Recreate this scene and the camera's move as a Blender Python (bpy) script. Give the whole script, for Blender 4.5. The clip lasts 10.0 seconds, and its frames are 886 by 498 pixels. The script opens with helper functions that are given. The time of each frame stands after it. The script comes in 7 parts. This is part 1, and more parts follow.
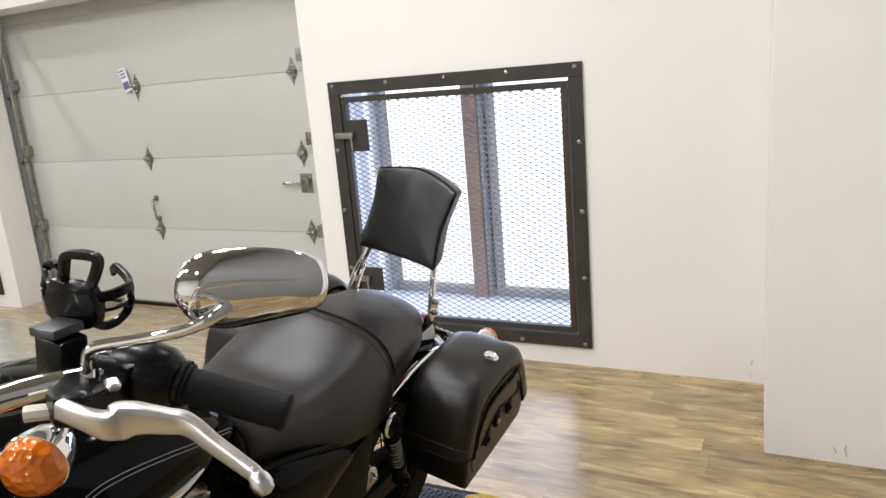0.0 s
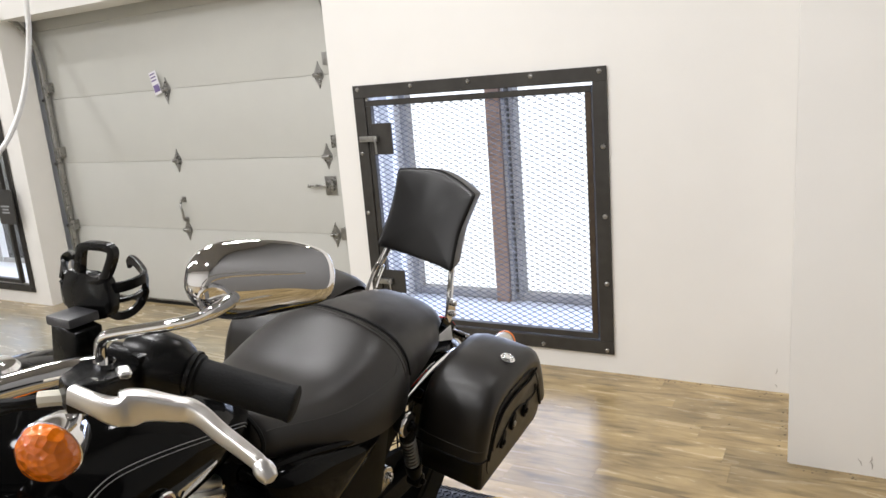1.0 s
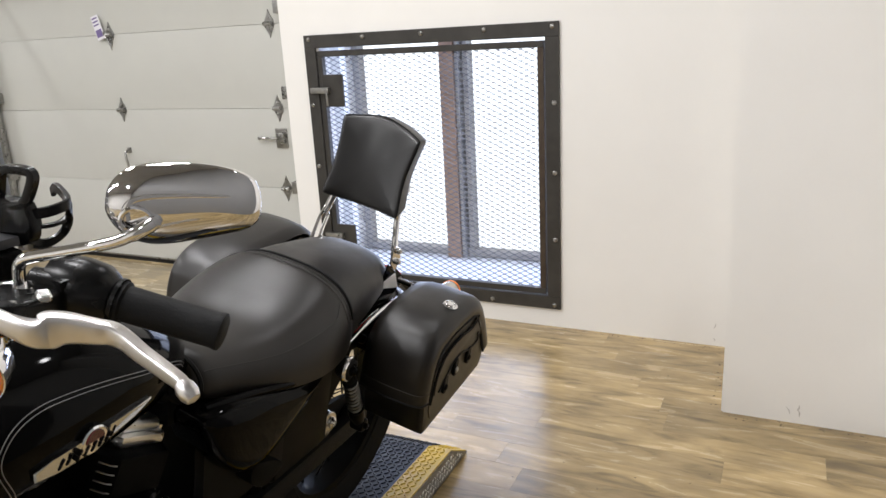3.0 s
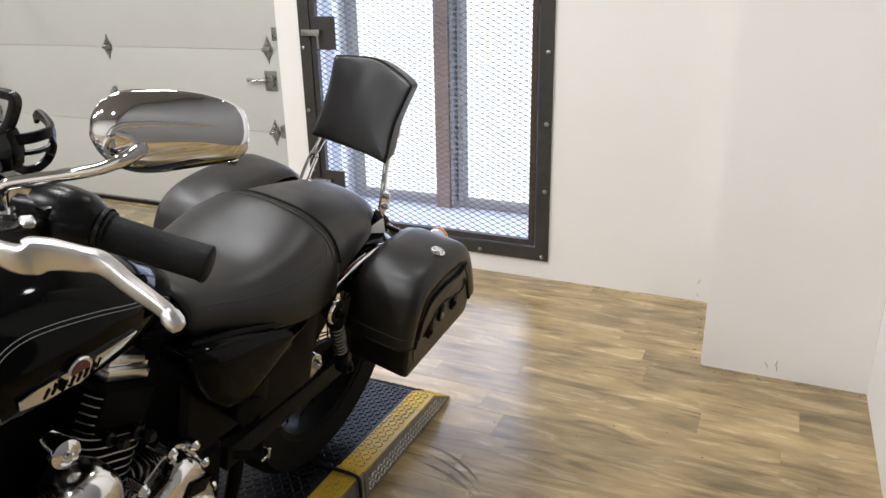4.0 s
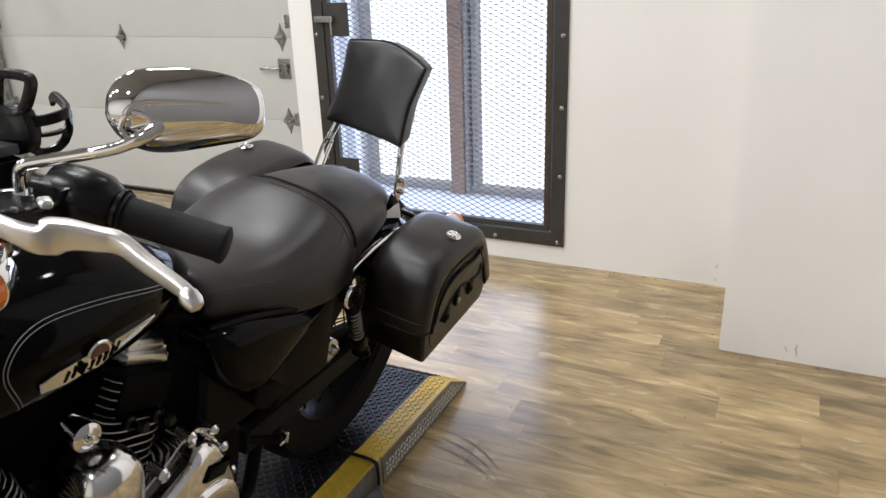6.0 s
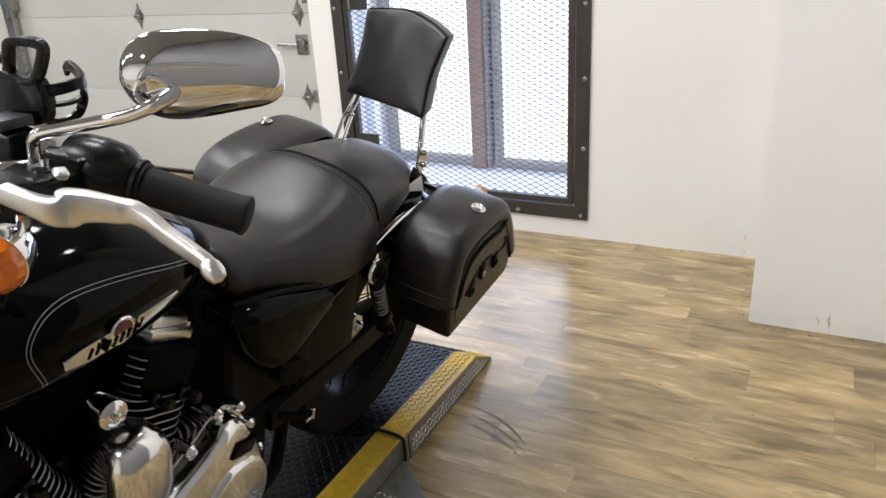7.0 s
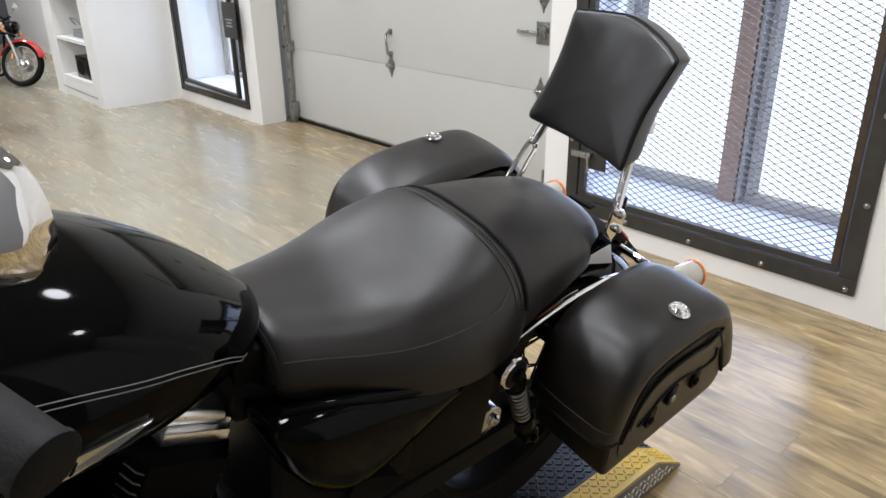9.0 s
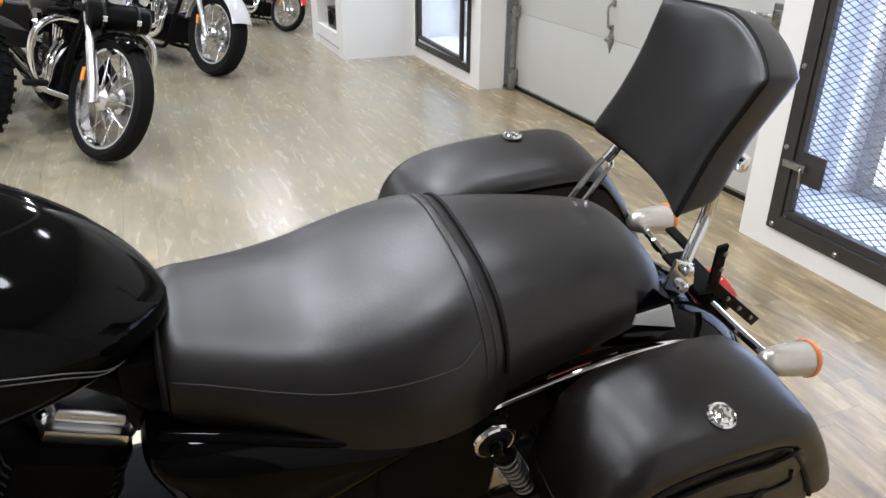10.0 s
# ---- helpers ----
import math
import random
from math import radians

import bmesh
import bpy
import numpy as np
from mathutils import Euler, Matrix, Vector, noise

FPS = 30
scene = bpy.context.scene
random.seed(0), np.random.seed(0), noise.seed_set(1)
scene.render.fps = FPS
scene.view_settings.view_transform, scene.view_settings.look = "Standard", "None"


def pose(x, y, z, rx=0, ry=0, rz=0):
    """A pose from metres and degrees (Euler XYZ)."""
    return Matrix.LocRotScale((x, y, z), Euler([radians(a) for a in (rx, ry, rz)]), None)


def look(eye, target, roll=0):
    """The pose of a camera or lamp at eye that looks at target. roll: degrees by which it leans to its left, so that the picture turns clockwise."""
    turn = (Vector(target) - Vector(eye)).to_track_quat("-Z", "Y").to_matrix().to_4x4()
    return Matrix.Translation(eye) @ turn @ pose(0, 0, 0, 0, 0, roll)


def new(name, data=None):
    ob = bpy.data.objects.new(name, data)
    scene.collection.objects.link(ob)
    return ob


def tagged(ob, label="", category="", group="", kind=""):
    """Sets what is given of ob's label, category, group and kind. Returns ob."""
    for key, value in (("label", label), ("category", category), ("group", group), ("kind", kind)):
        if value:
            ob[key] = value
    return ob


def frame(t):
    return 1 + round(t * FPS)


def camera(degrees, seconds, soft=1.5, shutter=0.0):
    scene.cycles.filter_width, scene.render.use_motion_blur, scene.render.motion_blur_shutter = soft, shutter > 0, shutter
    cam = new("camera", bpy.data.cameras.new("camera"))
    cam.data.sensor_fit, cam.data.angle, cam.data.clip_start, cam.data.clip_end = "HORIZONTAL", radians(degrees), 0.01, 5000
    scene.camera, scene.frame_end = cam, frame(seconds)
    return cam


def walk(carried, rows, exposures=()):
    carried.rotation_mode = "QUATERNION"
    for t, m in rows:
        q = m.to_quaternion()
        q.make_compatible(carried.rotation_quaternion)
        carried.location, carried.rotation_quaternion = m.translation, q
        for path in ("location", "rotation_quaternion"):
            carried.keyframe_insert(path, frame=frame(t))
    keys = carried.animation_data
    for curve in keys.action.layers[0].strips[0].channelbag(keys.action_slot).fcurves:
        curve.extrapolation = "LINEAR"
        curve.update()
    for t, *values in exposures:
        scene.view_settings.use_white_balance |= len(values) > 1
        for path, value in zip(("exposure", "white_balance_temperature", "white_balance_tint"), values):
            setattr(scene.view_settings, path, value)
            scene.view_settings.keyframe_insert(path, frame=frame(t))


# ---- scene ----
cam = camera(62.4, 10.0)
PATH = [
    (0, (2.1468, -3.1015, 1.3683), (1.2606, -1.3695, 0.9048), -4.87),
    (0.5, (2.1630, -3.0965, 1.3704), (1.2267, -1.3780, 0.9579), -5.06),
    (1, (2.1659, -3.1000, 1.3589), (1.2161, -1.3967, 0.9155), -4.58),
    (1.5, (2.1647, -3.1034, 1.3468), (1.2182, -1.4052, 0.8775), -3.78),
    (2, (2.1705, -3.1001, 1.3359), (1.2653, -1.3915, 0.8246), -3.80),
    (2.5, (2.1768, -3.1013, 1.3307), (1.2773, -1.3936, 0.8066), -4.12),
    (3, (2.1943, -3.1003, 1.3284), (1.3565, -1.3705, 0.7751), -3.02),
    (4.5, (2.1952, -3.1047, 1.3103), (1.3965, -1.4136, 0.6016), -1.05),
    (5, (2.1965, -3.1057, 1.3091), (1.4026, -1.4094, 0.6075), -1.08),
    (5.5, (2.1971, -3.1046, 1.3066), (1.4117, -1.4125, 0.5855), -1.23),
    (6, (2.1896, -3.1011, 1.3041), (1.3628, -1.4231, 0.5963), -2.04),
    (7.5, (2.1669, -3.0419, 1.2803), (1.2535, -1.4460, 0.4937), -4.47),
    (8, (2.1753, -2.9430, 1.3003), (1.0383, -1.4931, 0.5226), -1.75),
    (8.5, (2.1408, -2.8361, 1.3036), (0.8391, -1.5414, 0.5102), -2.19),
    (9, (2.0142, -2.6285, 1.2791), (0.6552, -1.3903, 0.4916), -0.67),
    (9.5, (1.9848, -2.4639, 1.2602), (0.4758, -1.4507, 0.4257), -3.06),
    (10, (2.0252, -2.2392, 1.2767), (0.3549, -1.5627, 0.4091), 0.50),
]
walk(cam, [(t, look(eye, target, roll)) for t, eye, target, roll in PATH],
     [(0, -0.03, 6450, 10.3), (6.2, -0.05, 6300, 10.3), (7.4, 0.05, 6250, 10.3), (8.2, 0.03, 6150, 10.3), (9.0, 0.0, 6100, 10.3), (10, 0.0, 6000, 10.3)])

# ---- light ----
world = bpy.data.worlds.new("sky")
scene.world = world
world.use_nodes = True
_wn = world.node_tree.nodes
_sky = _wn.new("ShaderNodeTexSky")
_sky.sky_type = "NISHITA"
_sky.sun_disc = False
_sky.sun_elevation, _sky.sun_rotation = radians(40), radians(200)
_wn["Background"].inputs["Strength"].default_value = 0.1
world.node_tree.links.new(_sky.outputs[0], _wn["Background"].inputs["Color"])

LAMP_WATTS = 19.2
LAMP_TINT = (1.0, 0.985, 0.985)
CEILING = 3.1
# place, share of the watts, size
LAMPS = [(0.0, -2.3, 1.5, 0.3), (-0.55, -1.65, 0.75, 0.3), (0.45, -1.15, 0.7, 0.3), (1.05, -2.1, 0.9, 0.3), (1.05, -3.45, 1.2, 0.3), (0.1, -3.5, 0.9, 0.3), (0.05, -4.9, 1.6, 0.16), (-1.6, -0.75, 0.2, 0.16), (-1.6, -2.7, 0.95, 0.16), (-1.6, -4.9, 1.3, 0.16)]
LAMPS += [(x, y, k * 1.6, 0.16) for y, k in ((-0.95, 0.8), (-2.7, 1.0), (-4.9, 1.0)) for x in (-3.4, -5.4, -7.4)]
LAMPS += [(1.75, -0.95, 0.3, 0.16), (1.75, -5.2, 1.0, 0.16)]


DAY_WATTS, DAY_TINT = 13.0, (0.54, 0.66, 1.0)


# ---- materials ----
def material(name, color, rough=0.5, metal=0.0, vary=0.0, scale=20.0, bump=0.0, bump_scale=200.0, coat=0.0, spec=0.5, per_object=0.0):
    """A surface with colour variation at two scales and fine relief."""
    m = bpy.data.materials.new(name)
    m.use_nodes = True
    n, ln = m.node_tree.nodes, m.node_tree.links
    b = n["Principled BSDF"]
    b.inputs["Base Color"].default_value = (*color, 1)
    b.inputs["Roughness"].default_value = rough
    b.inputs["Metallic"].default_value = metal
    b.inputs["Coat Weight"].default_value = coat
    b.inputs["Coat Roughness"].default_value = 0.04
    b.inputs["Specular IOR Level"].default_value = spec
    geo = n.new("ShaderNodeNewGeometry")
    if vary:
        big, small = n.new("ShaderNodeTexNoise"), n.new("ShaderNodeTexNoise")
        big.inputs["Scale"].default_value, small.inputs["Scale"].default_value = scale * 0.15, scale
        big.inputs["Detail"].default_value = small.inputs["Detail"].default_value = 5
        add = n.new("ShaderNodeMath")
        add.operation = "ADD"
        ln.new(geo.outputs["Position"], big.inputs["Vector"])
        ln.new(geo.outputs["Position"], small.inputs["Vector"])
        ln.new(big.outputs["Fac"], add.inputs[0])
        ln.new(small.outputs["Fac"], add.inputs[1])
        ramp = n.new("ShaderNodeMapRange")
        ramp.inputs["From Min"].default_value, ramp.inputs["From Max"].default_value = 0.6, 1.4
        ramp.inputs["To Min"].default_value, ramp.inputs["To Max"].default_value = 1 - vary, 1 + vary
        ln.new(add.outputs[0], ramp.inputs["Value"])
        hsv = n.new("ShaderNodeHueSaturation")
        hsv.inputs["Color"].default_value = (*color, 1)
        ln.new(ramp.outputs[0], hsv.inputs["Value"])
        ln.new(hsv.outputs[0], b.inputs["Base Color"])
        rr = n.new("ShaderNodeMapRange")
        rr.inputs["From Min"].default_value, rr.inputs["From Max"].default_value = 0.6, 1.4
        rr.inputs["To Min"].default_value, rr.inputs["To Max"].default_value = max(rough - 0.08, 0.02), min(rough + 0.08, 1)
        ln.new(add.outputs[0], rr.inputs["Value"])
        ln.new(rr.outputs[0], b.inputs["Roughness"])
    if bump:
        nt, bp = n.new("ShaderNodeTexNoise"), n.new("ShaderNodeBump")
        nt.inputs["Scale"].default_value, nt.inputs["Detail"].default_value = bump_scale, 4
        bp.inputs["Strength"].default_value, bp.inputs["Distance"].default_value = bump, 0.002
        ln.new(geo.outputs["Position"], nt.inputs["Vector"])
        ln.new(nt.outputs["Fac"], bp.inputs["Height"])
        ln.new(bp.outputs[0], b.inputs["Normal"])
    return m


def glow(name, color, strength):
    m = bpy.data.materials.new(name)
    m.use_nodes = True
    b = m.node_tree.nodes["Principled BSDF"]
    b.inputs["Base Color"].default_value = (*color, 1)
    b.inputs["Emission Color"].default_value = (*color, 1)
    b.inputs["Emission Strength"].default_value = strength
    return m


def glass(name, color, rough=0.02):
    m = bpy.data.materials.new(name)
    m.use_nodes = True
    b = m.node_tree.nodes["Principled BSDF"]
    b.inputs["Base Color"].default_value = (*color, 1)
    b.inputs["Roughness"].default_value = rough
    b.inputs["Transmission Weight"].default_value = 1.0
    b.inputs["IOR"].default_value = 1.35
    return m


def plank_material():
    """Wood-print vinyl: streaks along x, a tone of its own for every plank."""
    m = bpy.data.materials.new("plank_vinyl")
    m.use_nodes = True
    n, ln = m.node_tree.nodes, m.node_tree.links
    b = n["Principled BSDF"]
    geo, info = n.new("ShaderNodeNewGeometry"), n.new("ShaderNodeObjectInfo")
    rnd = n.new("ShaderNodeMath")
    rnd.operation = "ADD"
    ln.new(info.outputs["Random"], rnd.inputs[0])
    ln.new(geo.outputs["Random Per Island"], rnd.inputs[1])
    shift = n.new("ShaderNodeVectorMath")
    shift.operation = "SCALE"
    shift.inputs[0].default_value = (31.0, 17.0, 7.0)
    ln.new(rnd.outputs[0], shift.inputs["Scale"])
    add = n.new("ShaderNodeVectorMath")
    add.operation = "ADD"
    ln.new(geo.outputs["Position"], add.inputs[0])
    ln.new(shift.outputs[0], add.inputs[1])
    mapping = n.new("ShaderNodeMapping")
    mapping.inputs["Scale"].default_value = (3.6, 19.0, 1.0)
    ln.new(add.outputs[0], mapping.inputs["Vector"])
    grain = n.new("ShaderNodeTexNoise")
    grain.inputs["Scale"].default_value, grain.inputs["Detail"].default_value, grain.inputs["Roughness"].default_value = 1.0, 6, 0.58
    grain.inputs["Distortion"].default_value = 1.1
    ln.new(mapping.outputs[0], grain.inputs["Vector"])
    patch_map = n.new("ShaderNodeMapping")
    patch_map.inputs["Scale"].default_value = (4.2, 11.0, 1.0)
    ln.new(add.outputs[0], patch_map.inputs["Vector"])
    patch = n.new("ShaderNodeTexNoise")
    patch.inputs["Scale"].default_value, patch.inputs["Detail"].default_value = 1.3, 4
    ln.new(patch_map.outputs[0], patch.inputs["Vector"])
    ramp = n.new("ShaderNodeValToRGB")
    e = ramp.color_ramp.elements
    e[0].position, e[0].color = 0.31, (0.190, 0.138, 0.066, 1)
    e[1].position, e[1].color = 0.68, (0.445, 0.342, 0.188, 1)
    mid = e.new(0.47)
    mid.color = (0.350, 0.254, 0.118, 1)
    ln.new(grain.outputs["Fac"], ramp.inputs["Fac"])
    ramp2 = n.new("ShaderNodeValToRGB")
    e2 = ramp2.color_ramp.elements
    e2[0].position, e2[0].color = 0.36, (0.72, 0.69, 0.63, 1)
    e2[1].position, e2[1].color = 0.60, (1.10, 1.08, 1.04, 1)
    ln.new(patch.outputs["Fac"], ramp2.inputs["Fac"])
    mul = n.new("ShaderNodeMix")
    mul.data_type, mul.blend_type = "RGBA", "MULTIPLY"
    mul.inputs["Factor"].default_value = 1.0
    ln.new(ramp.outputs[0], mul.inputs["A"])
    ln.new(ramp2.outputs[0], mul.inputs["B"])
    tone = n.new("ShaderNodeMapRange")
    tone.inputs["From Max"].default_value = 1.0
    tone.inputs["To Min"].default_value, tone.inputs["To Max"].default_value = 0.80, 1.18
    frac = n.new("ShaderNodeMath")
    frac.operation = "FRACT"
    ln.new(rnd.outputs[0], frac.inputs[0])
    ln.new(frac.outputs[0], tone.inputs["Value"])
    hsv = n.new("ShaderNodeHueSaturation")
    ln.new(mul.outputs["Result"], hsv.inputs["Color"])
    ln.new(tone.outputs[0], hsv.inputs["Value"])
    # reflected sheen painted as a pale grey tint, stronger toward the west
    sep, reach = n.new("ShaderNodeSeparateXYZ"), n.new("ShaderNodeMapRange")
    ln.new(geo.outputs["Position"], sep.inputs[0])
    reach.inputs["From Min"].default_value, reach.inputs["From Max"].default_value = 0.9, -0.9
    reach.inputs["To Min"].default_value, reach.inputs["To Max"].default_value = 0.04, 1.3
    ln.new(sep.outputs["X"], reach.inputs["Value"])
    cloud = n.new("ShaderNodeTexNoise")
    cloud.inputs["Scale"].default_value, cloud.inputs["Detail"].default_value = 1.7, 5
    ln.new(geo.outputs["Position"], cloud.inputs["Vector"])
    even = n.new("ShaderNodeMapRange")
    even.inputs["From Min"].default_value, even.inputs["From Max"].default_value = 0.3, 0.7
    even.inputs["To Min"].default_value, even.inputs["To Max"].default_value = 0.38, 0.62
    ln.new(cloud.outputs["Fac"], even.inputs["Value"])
    # the painted sheen is thinned along the garage door
    door_fade = n.new("ShaderNodeMapRange")
    door_fade.inputs["From Min"].default_value, door_fade.inputs["From Max"].default_value = -0.30, -0.08
    door_fade.inputs["To Min"].default_value, door_fade.inputs["To Max"].default_value = 1.0, 0.3
    ln.new(sep.outputs["Y"], door_fade.inputs["Value"])
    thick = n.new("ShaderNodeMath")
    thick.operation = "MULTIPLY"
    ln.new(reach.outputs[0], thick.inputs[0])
    ln.new(door_fade.outputs[0], thick.inputs[1])
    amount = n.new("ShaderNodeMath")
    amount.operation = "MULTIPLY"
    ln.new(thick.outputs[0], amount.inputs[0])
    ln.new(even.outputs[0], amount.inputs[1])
    sheen_tint = n.new("ShaderNodeMix")
    sheen_tint.data_type = "RGBA"
    sheen_tint.inputs["B"].default_value = (0.325, 0.318, 0.255, 1)
    ln.new(amount.outputs[0], sheen_tint.inputs["Factor"])
    ln.new(hsv.outputs[0], sheen_tint.inputs["A"])
    ln.new(sheen_tint.outputs["Result"], b.inputs["Base Color"])
    rough = n.new("ShaderNodeMapRange")
    rough.inputs["To Min"].default_value, rough.inputs["To Max"].default_value = 0.19, 0.33
    b.inputs["Coat Weight"].default_value, b.inputs["Coat Roughness"].default_value = 0.42, 0.30
    ln.new(grain.outputs["Fac"], rough.inputs["Value"])
    ln.new(rough.outputs[0], b.inputs["Roughness"])
    bp = n.new("ShaderNodeBump")
    bp.inputs["Strength"].default_value, bp.inputs["Distance"].default_value = 0.15, 0.001
    ln.new(grain.outputs["Fac"], bp.inputs["Height"])
    ln.new(bp.outputs[0], b.inputs["Normal"])
    return m


PAINT = material("wall_paint", (0.80, 0.783, 0.75), 0.55, vary=0.02, scale=6, bump=0.12, bump_scale=90)
PAINT_WHITE = material("white_paint", (0.82, 0.81, 0.78), 0.5, vary=0.02, scale=6, bump=0.1, bump_scale=90)
PAINT_DARK = material("dark_grey_paint", (0.09, 0.09, 0.10), 0.6, vary=0.05, scale=6, bump=0.1, bump_scale=90)
UNSEEN_GREY = material("reflection_dimming_grey", (0.16, 0.158, 0.155), 0.6, vary=0.04, scale=6, bump=0.1, bump_scale=90)
CEIL = material("ceiling_paint", (0.30, 0.295, 0.29), 0.8, vary=0.1)
DOOR = material("door_steel_paint", (0.53, 0.53, 0.495), 0.42, vary=0.025, scale=8, bump=0.1, bump_scale=150)
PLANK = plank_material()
SUBFLOOR = material("floor_joint", (0.20, 0.16, 0.085), 0.8)
IRON = material("dark_angle_iron", (0.045, 0.042, 0.038), 0.45, 0.4, vary=0.3, scale=18, bump=0.3, bump_scale=60)
RUSTY = material("mill_steel", (0.065, 0.048, 0.034), 0.5, 0.5, vary=0.35, scale=25, bump=0.3, bump_scale=80)
MESH_STEEL = material("expanded_steel", (0.14, 0.15, 0.19), 0.5, 0.3, vary=0.15)
ZINC = material("zinc_hardware", (0.34, 0.335, 0.32), 0.3, 0.95, vary=0.25, scale=50, bump=0.15, bump_scale=120)
BROWN = material("brown_window_wood", (0.36, 0.235, 0.165), 0.55, vary=0.2, scale=20, bump=0.2)
GREYBAR = material("grey_window_frame", (0.36, 0.35, 0.34), 0.5, vary=0.15)
REVEAL = material("reveal_plaster", (0.83, 0.86, 0.91), 0.7, vary=0.04, scale=8, bump=0.2, bump_scale=60)
DAYLIGHT = glow("bright_daylight", (0.93, 0.96, 1.0), 1.2)
RUBBER = material("black_rubber", (0.008, 0.008, 0.008), 0.6, vary=0.2, scale=40, bump=0.3, bump_scale=300, spec=0.15)
TYRE = material("tyre_rubber", (0.007, 0.007, 0.007), 0.75, vary=0.2, scale=60, bump=0.2, bump_scale=200, spec=0.12)
VINYL = material("black_seat_vinyl", (0.0060, 0.0044, 0.0032), 0.395, vary=0.08, scale=25, bump=0.07, bump_scale=260, spec=0.53)
LEATHER = material("black_leather", (0.0052, 0.0038, 0.0027), 0.37, vary=0.1, scale=25, bump=0.07, bump_scale=260, spec=0.50)
PADVINYL = material("black_pad_vinyl", (0.0055, 0.005, 0.005), 0.32, vary=0.03, scale=12, bump=0.05, bump_scale=300, spec=0.40)
GLOSS = material("black_gloss_paint", (0.002, 0.002, 0.002), 0.06, spec=0.09)
SATIN = material("black_satin", (0.004, 0.004, 0.004), 0.4, vary=0.1, spec=0.07)
WRINKLE = material("black_wrinkle_paint", (0.003, 0.003, 0.003), 0.55, bump=0.2, bump_scale=300, spec=0.06)
PLASTIC = material("black_plastic", (0.004, 0.004, 0.004), 0.28, vary=0.1, bump=0.05, bump_scale=300, spec=0.25)
CHROME = material("chrome", (0.86, 0.86, 0.87), 0.045, 1.0)
RIMCHROME = material("rim_chrome", (0.55, 0.55, 0.56), 0.12, 1.0, vary=0.1, scale=60)
POLISHED = material("polished_chrome_cover", (0.86, 0.86, 0.86), 0.15, 1.0, vary=0.03, scale=30)
BRUSHED = material("brushed_chrome", (0.88, 0.88, 0.87), 0.3, 1.0, vary=0.04, scale=40)
ALU = material("polished_aluminium", (0.74, 0.73, 0.71), 0.24, 1.0, vary=0.05, scale=50)
CASTALU = material("cast_aluminium", (0.34, 0.335, 0.32), 0.38, 1.0, vary=0.15, scale=60)
FINEDGE = material("machined_fin_edge", (0.55, 0.545, 0.53), 0.35, 1.0)
AMBER = material("amber_lens", (0.95, 0.215, 0.005), 0.12, coat=0.8)
_facets, _relief = AMBER.node_tree.nodes.new("ShaderNodeTexVoronoi"), AMBER.node_tree.nodes.new("ShaderNodeBump")
_place = AMBER.node_tree.nodes.new("ShaderNodeNewGeometry")
_facets.inputs["Scale"].default_value, _relief.inputs["Strength"].default_value, _relief.inputs["Distance"].default_value = 100.0, 0.9, 0.006
AMBER.node_tree.links.new(_place.outputs["Position"], _facets.inputs["Vector"])
AMBER.node_tree.links.new(_facets.outputs["Distance"], _relief.inputs["Height"])
AMBER.node_tree.links.new(_relief.outputs[0], AMBER.node_tree.nodes["Principled BSDF"].inputs["Normal"])
AMBERSOLID = material("amber_reflector", (0.95, 0.30, 0.02), 0.18, coat=0.6)
LENS_BARREL = material("silvered_clear_lens", (0.62, 0.59, 0.53), 0.22, 0.6, vary=0.08, scale=80)
CLEAR = glass("clear_lens", (0.95, 0.95, 0.94), 0.03)
ORANGE = material("orange_rim", (0.9, 0.25, 0.04), 0.3)
RED = material("red_lens", (0.62, 0.02, 0.012), 0.15, coat=0.8)
MAROON = material("dark_red_paint", (0.11, 0.008, 0.012), 0.2, coat=0.8)
STRIPE = material("silver_pinstripe", (0.20, 0.20, 0.197), 0.4)
LEVER = material("brushed_lever_aluminium", (0.80, 0.78, 0.76), 0.36, 1.0, vary=0.06, scale=60, bump=0.05, bump_scale=300)
REFLECT_WHITE = material("painted_reflection_white", (0.88, 0.88, 0.87), 0.45, 0.0, vary=0.03, scale=40)
HOLDER_GREY = material("dark_grey_plastic", (0.035, 0.035, 0.038), 0.42, vary=0.08, bump=0.05)
THREAD = material("grey_stitching", (0.03, 0.028, 0.026), 0.7)
YELLOW = material("yellow_plate_paint", (0.62, 0.41, 0.014), 0.42, vary=0.2, scale=30, bump=0.2)
DECKBLACK = material("black_plate_paint", (0.007, 0.008, 0.011), 0.38, vary=0.3, scale=25, bump=0.2, spec=0.2)
TREADPLATE = material("bare_tread_plate", (0.62, 0.62, 0.61), 0.34, 0.85, vary=0.2, scale=35)
TREADBASE = material("dull_tread_plate_ground", (0.24, 0.235, 0.225), 0.45, 0.8, vary=0.3, scale=30, bump=0.2)
WHITECORD = material("white_cord", (0.8, 0.8, 0.78), 0.45)
CARD = material("white_card", (0.75, 0.74, 0.78), 0.6)
CARDINK = material("purple_ink", (0.16, 0.12, 0.28), 0.6)
WHITEPAINT = material("white_bike_paint", (0.58, 0.58, 0.58), 0.2, coat=0.8, vary=0.05)
REDPAINT = material("red_bike_paint", (0.50, 0.03, 0.02), 0.2, coat=0.6)
BLUEPAINT = material("blue_bike_paint", (0.02, 0.07, 0.32), 0.2, coat=0.8)
PAPER = material("grey_paper", (0.30, 0.31, 0.32), 0.7, vary=0.2)
SCUFF = material("grey_scuff", (0.47, 0.44, 0.41), 0.8)
TYREMARK = material("brown_tyre_mark", (0.17, 0.13, 0.08), 0.5, vary=0.2, scale=60)
DIRT = material("dark_grit", (0.07, 0.055, 0.04), 0.9)
